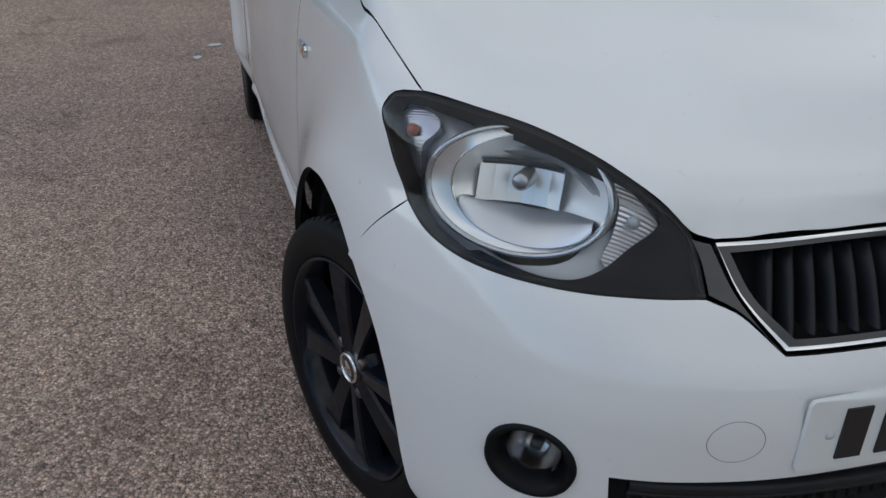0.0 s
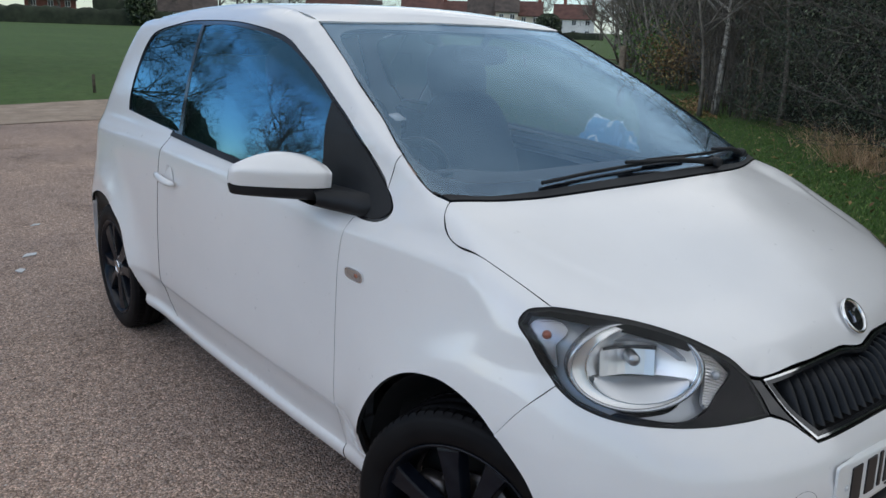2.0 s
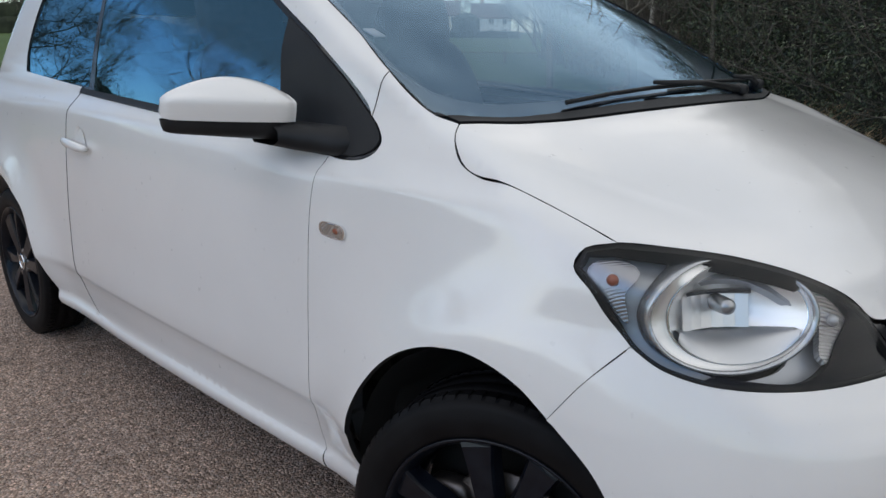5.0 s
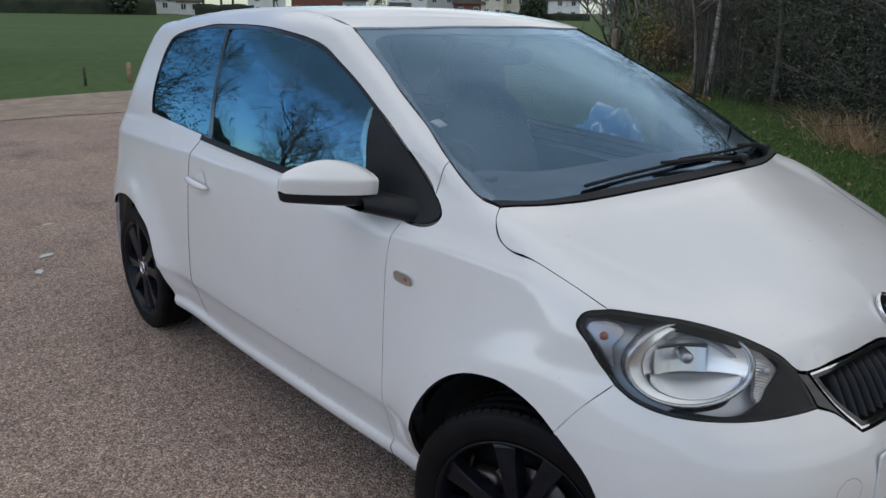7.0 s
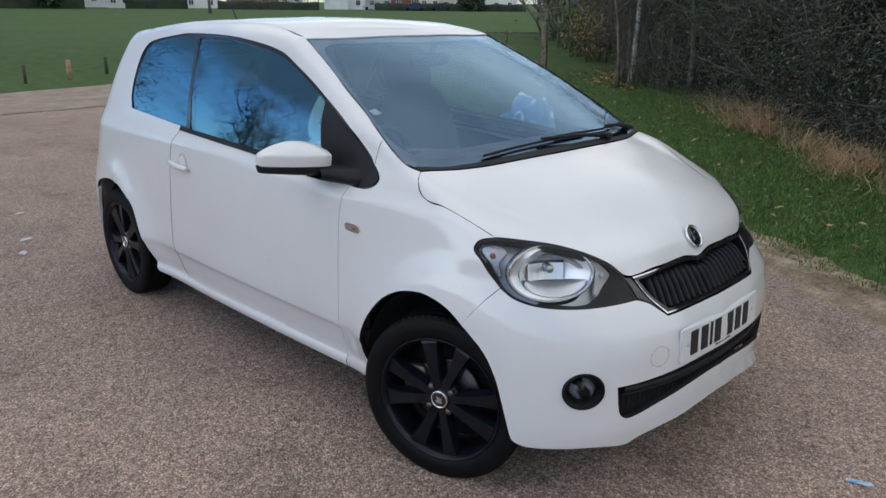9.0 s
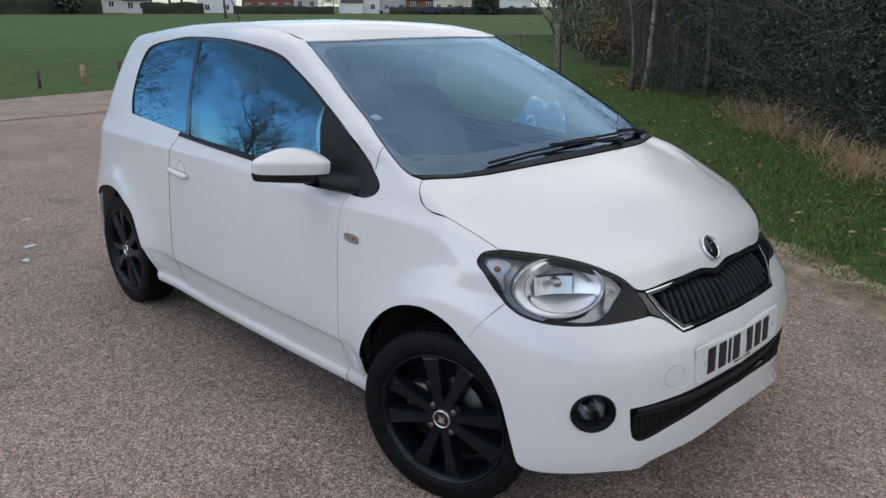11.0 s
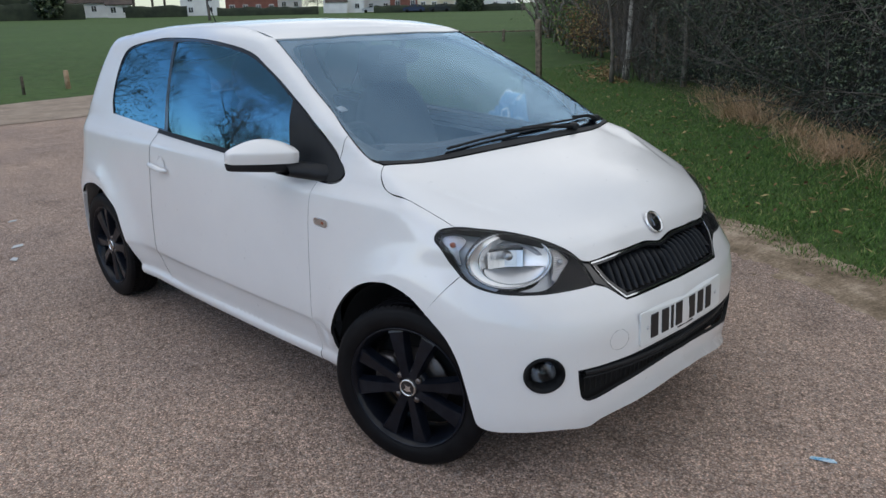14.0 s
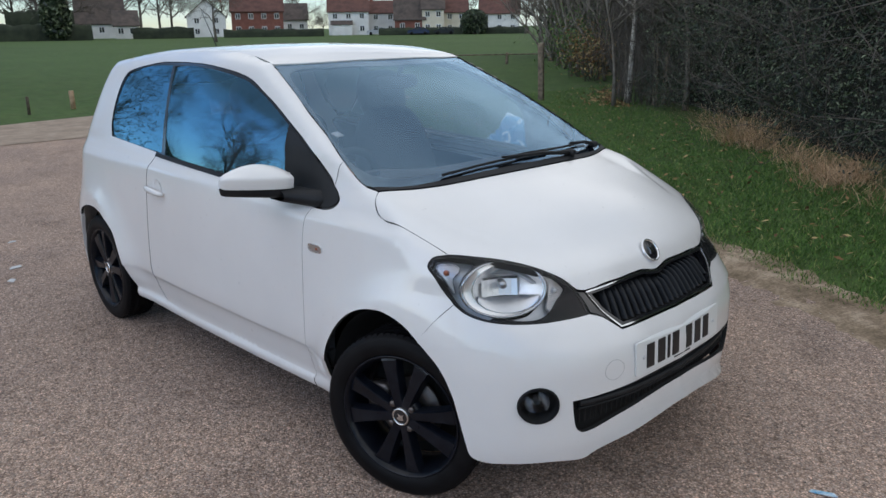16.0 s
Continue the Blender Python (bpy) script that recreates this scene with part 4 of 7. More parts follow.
v, f = fill(np.array(line), 0.02)
nv = len(v)
rim = [(*q, -0.002) for q in v] + [(*q, 0.004) for q in v[:16]]
make("blank", bow(rim), [tuple(t) for t in f] + [(i, (i + 1) % 16, nv + (i + 1) % 16, nv + i) for i in range(16)], PLATE, plate, smooth=False)
for x in (-0.188, -0.127, -0.085, -0.043, 0.042, 0.103, 0.164):
    w = 0.012 if abs(x + 0.085) < 0.01 else 0.038
    v, f = prism([(x - w / 2, -0.0395), (x + w / 2, -0.0395), (x + w / 2, 0.0395), (x - w / 2, 0.0395)], -0.0050, -0.0015)
    make("character_bar", bow(v), f, INK, plate, smooth=False)
v, f = prism([(-0.05, -0.051), (0.05, -0.051), (0.05, -0.047), (-0.05, -0.047)], -0.0048, -0.0015)
make("maker_bar", bow(v), f, INK, plate, smooth=False)
for x in (-0.222, 0.222):
    v, f = lathe([(0.0001, 0.004), (0.004, 0.0035), (0.0075, 0.0)], 16)
    make("screw_cap", [(q[1] + x, -q[0] - 0.002 + 0.16 * x * x, q[2]) for q in v], f, PALE, plate)

# headlamps: bowl, ring and shade follow the lens from inside
LAMP_MID = np.array(to_nose(-0.562, -0.330, 0.771)) - (0.021, 0.0)
mid_p, mid_n = on_nose(*LAMP_MID, -0.012)
SMOKED = material("smoked_shade", (0.42, 0.43, 0.44), 0.3, 0.9)
BOWL = material("bowl_metal", (0.97, 0.96, 0.95), 0.42, 1.0)
LEDGE = material("ledge_metal", (0.66, 0.67, 0.69), 0.4, 1.0)
COLLAR = material("fluted_metal", (0.88, 0.88, 0.88), 0.38, 1.0)
LAMP_BACK = material("lamp_inner_grey", (0.42, 0.43, 0.445), 0.34, 0.45, spec=0.4)
MASK = material("mask_black", (0.006, 0.006, 0.008), 0.55, spec=0.06)
RING = material("ring_grey", (0.50, 0.51, 0.53), 0.22, 0.8)
bump(LAMP_BACK, noise_tex(LAMP_BACK, 300.0, 2.0), 0.15, 0.001)


def lens_ring(ru, rz, lift, count=72, shift=0.0):
    """Points on a level oval behind the lens."""
    a = np.linspace(0, 2 * math.pi, count, endpoint=False)
    out = np.array(mid_n)
    east = np.cross((0, 0, 1.0), out)
    east /= np.linalg.norm(east)
    up = np.cross(out, east)
    p = np.array(mid_p) + np.outer(shift + ru * np.cos(a), east) + np.outer(rz * np.sin(a), up) + out * (lift + 0.004)
    for _ in range(4):
        over = np.maximum(form(p[:, 0], p[:, 1], p[:, 2]) - (lift + 0.006), 0)
        p = p - np.outer(over, out)
    return p


def stack_rings(rings, close=True):
    n = len(rings[0])
    v = np.concatenate(rings)
    m = n if close else n - 1
    return v, [(i * n + k, i * n + (k + 1) % n, (i + 1) * n + (k + 1) % n, (i + 1) * n + k) for i in range(len(rings) - 1) for k in range(m)]


RU, RZ = 0.126, 0.083
bowl_c, way = np.array(mid_p), np.array(mid_n)
edge_ring = lens_ring(RU, RZ, -0.020)
for far in (False, True):
    k = 1 if far else -1
    head = empty("headlamp", "large clear headlamp with a round chrome reflector")
    head.parent = car

    def flip(v):
        return [(q[0] if not far else -q[0], q[1], q[2]) for q in v]

    panel("lens", nose(lamp), "nose", LENS, head, lift=0.002, gap=0.003, step=0.03, depth=0.02, mirror=far, label="clear curved plastic lens")
    panel("seal", nose(lamp), "nose", DARK, head, lift=0.0, gap=0.0, holes=[inset(spline(nose(lamp)), 0.006)], step=0.02, depth=0.03, mirror=far)
    hole = [(LAMP_MID[0] + (RU + 0.004) * math.cos(a), LAMP_MID[1] + (RZ + 0.003) * math.sin(a)) for a in np.linspace(0, 2 * math.pi, 48, endpoint=False)]
    panel("housing", nose(lamp), "nose", LAMP_BACK, head, holes=[np.array(hole)], lift=-0.045, gap=-0.010, step=0.02, mirror=far)
    # fluted collar, then the deep bowl set towards the grille side
    inner = lens_ring(RU * 0.86, RZ * 0.89, -0.030, shift=RU * 0.11)
    v, f = stack_rings([edge_ring, edge_ring * 0.5 + inner * 0.5 - way * 0.004, inner])
    make("collar", flip(v), f, COLLAR, head)
    mid = inner.mean(0)
    rings = []
    for t in (1.0, 0.93, 0.85, 0.75, 0.62, 0.48, 0.34, 0.22, 0.12):
        rings.append(mid + (inner - mid) * t - way * (0.058 * (1 - t**2)))
    v, f = stack_rings(rings)
    make("reflector", flip(v), f, BOWL, head, "bright faceted chrome reflector bowl")
    side = np.cross(way, (0, 0, 1.0))
    side /= np.linalg.norm(side)
    up = np.cross(side, way)
    AU, AZ = RU * 0.86, RZ * 0.89

    def in_bowl(a, h, out):
        r2 = min(1.0, (a / AU) ** 2 + (h / AZ) ** 2)
        return mid + side * a + up * h - way * (0.058 * (1 - r2) - out)

    # upright facets over the shelf, with an added dark strip along their top
    edges = np.linspace(-0.34, 0.72, 7) * AU
    for i in range(6):
        v, f = [], []
        for t in np.linspace(0, 1, 7):
            a = edges[i] + (edges[i + 1] - edges[i]) * t
            out = 0.006 + 0.0008 * (1 - (2 * t - 1) ** 2) + 0.0007 * math.sin(2.4 * i) * (2 * t - 1)
            v += [in_bowl(a, -0.37 * AZ, out + 0.006), in_bowl(a, 0.34 * AZ, out)]
        f = [(2 * j, 2 * j + 2, 2 * j + 3, 2 * j + 1) for j in range(6)]
        make("facet", flip(v), f, BOWL, head)
    v, f = [], []
    for t in np.linspace(0, 1, 13):
        a = (-0.34 + 1.02 * t) * AU
        v += [in_bowl(a, 0.33 * AZ, 0.009), in_bowl(a, 0.36 * AZ, 0.014), in_bowl(a, (0.47 - 0.05 * t) * AZ, 0.008)]
    f = [(3 * j + m, 3 * j + 3 + m, 3 * j + 4 + m, 3 * j + 1 + m) for j in range(12) for m in range(2)]
    make("bulb_bracket", flip(v), f, HOUSING, head)
    v, f = [], []
    for t in np.linspace(-1, 1, 25):
        a = 0.86 * AU * t
        front = -math.sqrt(max(0.0, 1 - (0.86 * t) ** 2)) * AZ
        h = -0.38 * AZ + 0.006 * t * t
        v += [in_bowl(a, h, 0.006), in_bowl(a, h - 0.25 * AZ * (1 - t * t), 0.026), in_bowl(a, min(front * 0.99, h - 0.002), 0.012)]
    f = [(3 * j + m, 3 * j + 3 + m, 3 * j + 4 + m, 3 * j + 1 + m) for j in range(24) for m in range(2)]
    make("shelf", flip(v), f, LEDGE, head)
    # rim of the bowl and rim of the collar
    v, f = stack_rings([lens_ring(RU - 0.003, RZ - 0.002, -0.020), lens_ring(RU, RZ, -0.013), lens_ring(RU + 0.006, RZ + 0.004, -0.014), lens_ring(RU + 0.010, RZ + 0.006, -0.045)])
    make("bezel_ring", flip(v), f, RING, head)
    foot = nose([(-0.372, -0.481, 0.687, 1)] + LAMP_FOOT[1:5]) + [(-0.672, 0.703, 1), (-0.63, 0.699), (-0.575, 0.694), (-0.535, 0.698), (-0.508, 0.712), (-0.478, 0.738), (-0.445, 0.762), (-0.465, 0.79), (-0.452, 0.806, 1)] + nose(LAMP_TOP[4:] + [(-0.369, -0.448, 0.722)])
    panel("lower_mask", foot, "nose", MASK, head, lift=-0.010, gap=0.004, step=0.012, depth=0.02, mirror=far, label="black inner lamp mask")
    v, f = stack_rings([inner - way * 0.004, inner + way * 0.002, inner + (inner - mid) * 0.025 + way * 0.001])
    make("bezel_edge", flip(v), f, CHROME, head)
    # bulb shield
    v, f = lathe([(0.0001, 0.0), (0.009, -0.001), (0.0125, -0.005), (0.0135, -0.025), (0.0135, -0.045), (0.010, -0.06)], 24)
    seat = Matrix.Translation(Vector(bowl_c - way * 0.030) + Vector((0.0, 0, 0.012))) @ Vector(way).to_track_quat("X", "Z").to_matrix().to_4x4()
    make("bulb_shield", flip([seat @ Vector(q) for q in v]), f, SMOKED, head)
    # turn signal at the outer tip and side light by the grille
    panel("turn_signal", nose([(-0.694, -0.120, 0.828), (-0.676, -0.130, 0.850), (-0.64, -0.165, 0.855), (-0.632, -0.18, 0.842), (-0.662, -0.172, 0.80), (-0.676, -0.19, 0.755), (-0.686, -0.165, 0.775)]), "nose", DIM_RIB, head, lift=-0.026, gap=0, step=0.012, mirror=far, label="ribbed reflector")
    panel("side_light", [(-0.515, 0.822, 1), (-0.485, 0.802), (-0.443, 0.760, 1), (-0.455, 0.733), (-0.492, 0.708, 1), (-0.508, 0.722), (-0.499, 0.745), (-0.497, 0.785)], "nose", RIBBED, head, lift=-0.016, gap=0, step=0.012, mirror=far, label="ribbed reflector")
    tip_p, tip_n = on_nose(*to_nose(-0.672, -0.155, 0.822), -0.022)
    v, f = puff((0.018, 0.018, 0.018), tuple(tip_p), 2.0, 8)
    make("amber_bulb", flip(v), f, AMBER, head, "amber turn-signal bulb")
    tip_p, tip_n = on_nose(*to_nose(-0.44, -0.40, 0.760), -0.012)
    v, f = puff((0.018, 0.018, 0.018), tuple(tip_p), 2.0, 8)
    make("side_bulb", flip(v), f, LAMP_BACK, head)

# ---- wheels ----
def settle(verts, down):
    """Flatten a tyre where it stands on the ground."""
    out = []
    for q in verts:
        q = Vector(q)
        low = q.dot(down) - (WHEEL_R + 0.008 - GROUND_Z)
        out.append(q - down * low if low > 0 else q)
    return out


def wheel_thing(at, side):
    """A black alloy wheel with its tyre; x points out of the car."""
    hub = empty("wheel", "black eight-spoke alloy wheel with a low-profile tyre", at=at)
    hub.parent = car
    R = WHEEL_R
    tread = [(0.214, -0.085), (0.222, -0.091), (0.245, -0.0945), (0.268, -0.092), (0.284, -0.083), (R - 0.003, -0.074)]
    for a, b in ((-0.07, -0.046), (-0.038, -0.006), (0.006, 0.038), (0.046, 0.07)):
        tread += [(R, a), (R, b), (R - 0.007, b + 0.002), (R - 0.007, b + 0.006)] if b < 0.07 else [(R, a), (R, b)]
    tread += [(R - 0.003, 0.074), (0.284, 0.083), (0.272, 0.090), (0.268, 0.0905), (0.262, 0.0935), (0.245, 0.0945), (0.228, 0.091), (0.2185, 0.085), (0.213, 0.078)]
    v, f = lathe([(r, x * 0.91 - 0.014) for r, x in tread], 120)
    down = at.to_3x3().inverted() @ Vector((0, 0, -1))
    make("tyre", settle(v, down), f, RUBBER, hub, "black rubber tyre with a worn tread")
    # shoulder blocks of the tread
    v, f = [], []
    for k in range(72):
        a0, a1 = 2 * math.pi * k / 72, 2 * math.pi * (k + 0.72) / 72
        for s in (-1, 1):
            i = len(v)
            for a in (a0, a1):
                c, q = math.cos(a), math.sin(a)
                for r, x in ((R - 0.004, 0.048), (R + 0.0025, 0.048), (R + 0.0022, 0.070), (R - 0.004, 0.0785), (R - 0.014, 0.0835)):
                    v.append((s * x * 0.91 - 0.014, r * c, r * q))
            f += [(i + j, i + j + 1, i + j + 6, i + j + 5) for j in range(4)] + [(i, i + 1, i + 2, i + 3, i + 4), (i + 9, i + 8, i + 7, i + 6, i + 5)]
    tagged(make("tread", settle(v, down), f, RUBBER, hub, smooth=False), kind="stuff")
    make("rim", *lathe([(0.2155, 0.056), (0.2185, 0.062), (0.219, 0.066), (0.2165, 0.068), (0.213, 0.066), (0.208, 0.057), (0.202, 0.048), (0.196, 0.02), (0.190, -0.03), (0.20, -0.08), (0.215, -0.088)], 96), ALLOY, hub)
    for pair in range(4):
        for half in (-1, 1):
            a = radians(84 - 90 * pair + half * 17.5)
            e, t = Vector((0, -math.cos(a), math.sin(a))), Vector((0, -math.cos(a + math.pi / 2), math.sin(a + math.pi / 2)))
            v, f = [], []
            for r, w, x, d in ((0.036, 0.017, 0.054, 0.03), (0.075, 0.0175, 0.056, 0.032), (0.12, 0.020, 0.057, 0.034), (0.165, 0.024, 0.057, 0.032), (0.198, 0.029, 0.055, 0.028), (0.208, 0.032, 0.052, 0.026)):
                slant = half * 0.006
                for u, dx in ((-w - 0.006, -d), (-w, -0.006 - slant * 0.5), (-w + 0.003, -slant * 0.5), (w - 0.003, slant * 0.5), (w, -0.006 + slant * 0.5), (w + 0.006, -d)):
                    v.append(e * r + t * u + Vector((x + dx, 0, 0)))
            for i in range(5):
                for k in range(5):
                    q = i * 6 + k
                    f.append((q, q + 1, q + 7, q + 6))
            make("spoke", v, f, ALLOY, hub, smooth=False)
    make("hub_disc", *lathe([(0.030, 0.048), (0.034, 0.0535), (0.052, 0.050), (0.066, 0.042), (0.072, 0.02)], 40), ALLOY, hub)
    cap = make("centre_cap", *lathe([(0.0001, 0.0595), (0.020, 0.059), (0.031, 0.0565), (0.034, 0.05)], 32), GLOSS_BLACK, hub, "black centre cap with a silver ring")
    make("cap_ring", *lathe([(0.0255, 0.0575), (0.026, 0.0610), (0.0305, 0.0605), (0.031, 0.0570)], 32), CHROME, cap)
    v, f = prism([(-0.013, -0.010), (0.004, -0.013), (0.014, -0.006), (0.005, 0.0), (0.010, 0.012), (-0.004, 0.006), (-0.012, 0.010), (-0.009, 0.0)], 0.0585, 0.061)
    make("cap_emblem", [(q[2], q[0], q[1]) for q in v], f, CHROME, cap, smooth=False)
    for k in range(4):
        a = radians(39 + 90 * k)
        y, z = -0.05 * math.cos(a), 0.05 * math.sin(a)
        make("wheel_bolt", [(q[0], q[1] + y, q[2] + z) for q in lathe([(0.0001, 0.058), (0.009, 0.0575), (0.0115, 0.054), (0.0125, 0.040)], 12)[0]], lathe([(0, 0)] * 4, 12)[1], STEEL, hub)
    make("brake_disc", *lathe([(0.05, 0.0), (0.07, -0.004), (0.12, -0.004), (0.122, -0.012), (0.06, -0.016)], 40), STEEL, hub)
    make("dust_shield", *lathe([(0.0001, -0.045), (0.12, -0.045), (0.17, -0.055), (0.192, -0.07), (0.192, -0.074)], 40), DARK, hub)
    v, f = puff((0.05, 0.09, 0.12), (-0.01, 0.115, 0.02), 4, 10)
    make("brake_caliper", v, f, STEEL, hub)
    return hub


STEER = 19
wheel_thing(Matrix.Translation((-0.690, 0.012, WHEEL_R + 0.008)) @ pose(0, 0, 0, 0, 0, 180 + STEER) @ Matrix.Diagonal((1, -1, 1, 1)), -1)
wheel_thing(Matrix.Translation((-0.736, BASE, WHEEL_R + 0.008)) @ pose(0, 0, 0, 28, 0, 180) @ Matrix.Diagonal((1, -1, 1, 1)), -1)
wheel_thing(Matrix.Translation((0.690, 0.012, WHEEL_R + 0.008)) @ pose(0, 0, 0, 0, 0, STEER), 1)
wheel_thing(Matrix.Translation((0.736, BASE, WHEEL_R + 0.008)) @ pose(0, 0, 0, 50, 0, 0), 1)

# arch liners, floor and inner skins
for s in (-1, 1):
    for cy in (0.035, BASE):
        v, f = [], []
        for k in range(25):
            a = math.pi * (k / 24 * 1.16 - 0.08)
            for x in (0.47, 0.60, 0.735):
                y, z = cy + 0.345 * math.cos(a), 0.30 + 0.348 * math.sin(a)
                skin = strike(np.array([[-2, y, max(z, 0.24)]]), np.array([[1.0, 0, 0]]), 2.6, 70)[0][0]
                v.append((s * min(x, 0.6 if np.isnan(skin) else -skin - 0.022), y, z))
        for k in range(24):
            f += [(k * 3 + j, k * 3 + j + 1, k * 3 + j + 4, k * 3 + j + 3) for j in range(2)]
        n = len(v)
        v += [(s * 0.47, cy, 0.3)]
        f += [(n, k * 3, k * 3 + 3) for k in range(24)]
        make("arch_liner", v, f, material("liner_felt", (0.012, 0.012, 0.012), 0.95) if "liner_felt" not in bpy.data.materials else bpy.data.materials["liner_felt"], car)
# unseen near-black boxes, added to block light under and inside the car
part("floor_pan", box((1.32, 1.62, 0.07), (0, 1.22, 0.235), 0.01), DARK, car)
part("chassis", box((0.92, 3.2, 0.10), (0, 1.15, 0.25), 0.01), DARK, car)
part("engine_block", box((0.90, 0.50, 0.42), (0, -0.16, 0.46), 0.02), DARK, car)
part("bulkhead", box((1.30, 0.03, 0.62), (0, 0.36, 0.58)), DARK, car)
# near-black sheet under the bonnet, added so its shut lines look dark
panel("bonnet_liner", both([(0, -0.46), (-0.3, -0.43), (-0.5, -0.28), (-0.66, -0.12), (-0.69, 0.1), (-0.66, 0.24), (0, 0.14)]), "top", DARK, car, lift=-0.035, gap=0, step=0.05)
for far in (False, True):
    panel("door_card", [(0.40, 0.32, 1), (0.40, 0.92, 1), (1.14, 0.955), (1.72, 0.975), (2.30, 1.015, 1), (2.36, 0.72, 1), (2.0, 0.70), (1.95, 0.32, 1)], "side", TRIM, car, lift=-0.035, gap=0, step=0.06, depth=0.03, mirror=far)
    panel("door_ledge", [(0.62, 0.925), (1.14, 0.945), (1.72, 0.965, 1), (1.72, 0.90, 1), (1.14, 0.89), (0.62, 0.87)], "side", PALE, car, lift=-0.07, gap=0, step=0.06, depth=0.0, mirror=far)
    # the same added near-black sheet behind the wing's seams
    panel("wing_liner", [(-0.16, 0.62, 1), (-0.10, 0.84), (0.1, 0.93), (0.3, 1.0), (0.45, 0.90, 1), (0.52, 0.32, 1), (0.42, 0.32, 1), (0.36, 0.52), (0.2, 0.68), (0.0, 0.71)], "side", DARK, car, lift=-0.03, gap=0, step=0.05, mirror=far)
panel("roof_lining", both([(0.0, 0.94), (-0.3, 0.97), (-0.46, 1.03), (-0.47, 1.5), (-0.47, 2.5), (0.0, 2.6)]), "top", TRIM, car, lift=-0.035, gap=0, step=0.08)

# ---- tail ----
def tail_both(half):
    return half + [(-p[0], *p[1:]) for p in reversed(half) if abs(p[0]) > 1e-6]


tail_glass = tail_both([(0, 1.32), (-0.40, 1.30), (-0.50, 1.22), (-0.545, 1.0), (-0.50, 0.95), (0, 0.93)])
gate = panel("tailgate", tail_both([(0, 1.36), (-0.45, 1.345), (-0.58, 1.25), (-0.61, 1.0), (-0.60, 0.72), (-0.5, 0.58), (0, 0.56)]), "tail", PAINT, car, holes=[tail_glass], step=0.04)
panel("rear_window", tail_glass, "tail", TINTED, gate, lift=-0.003, gap=-0.004, step=0.06, depth=0.003)
panel("rear_bumper", tail_both([(0, 0.555), (-0.5, 0.575), (-0.757, 0.655, 1), (-0.792, 0.56, 1), (-0.756, 0.47), (-0.738, 0.36), (-0.728, 0.255, 1), (-0.5, 0.25), (0, 0.24)]), "tail", PAINT, car, step=0.04, depth=0.018, shade_rim=False)
for far in (False, True):
    panel("tail_lamp", [(-0.735, 0.98), (-0.625, 1.0), (-0.615, 0.74), (-0.735, 0.68)], "tail", RED, car, step=0.03, mirror=far, lift=0.002)
    panel("rear_corner", [(-0.745, 1.36, 1), (-0.60, 1.345, 1), (-0.60, 1.25), (-0.625, 1.005, 1), (-0.757, 0.985, 1), (-0.757, 1.1)], "tail", PAINT, car, step=0.03, mirror=far, gap=0.0005)

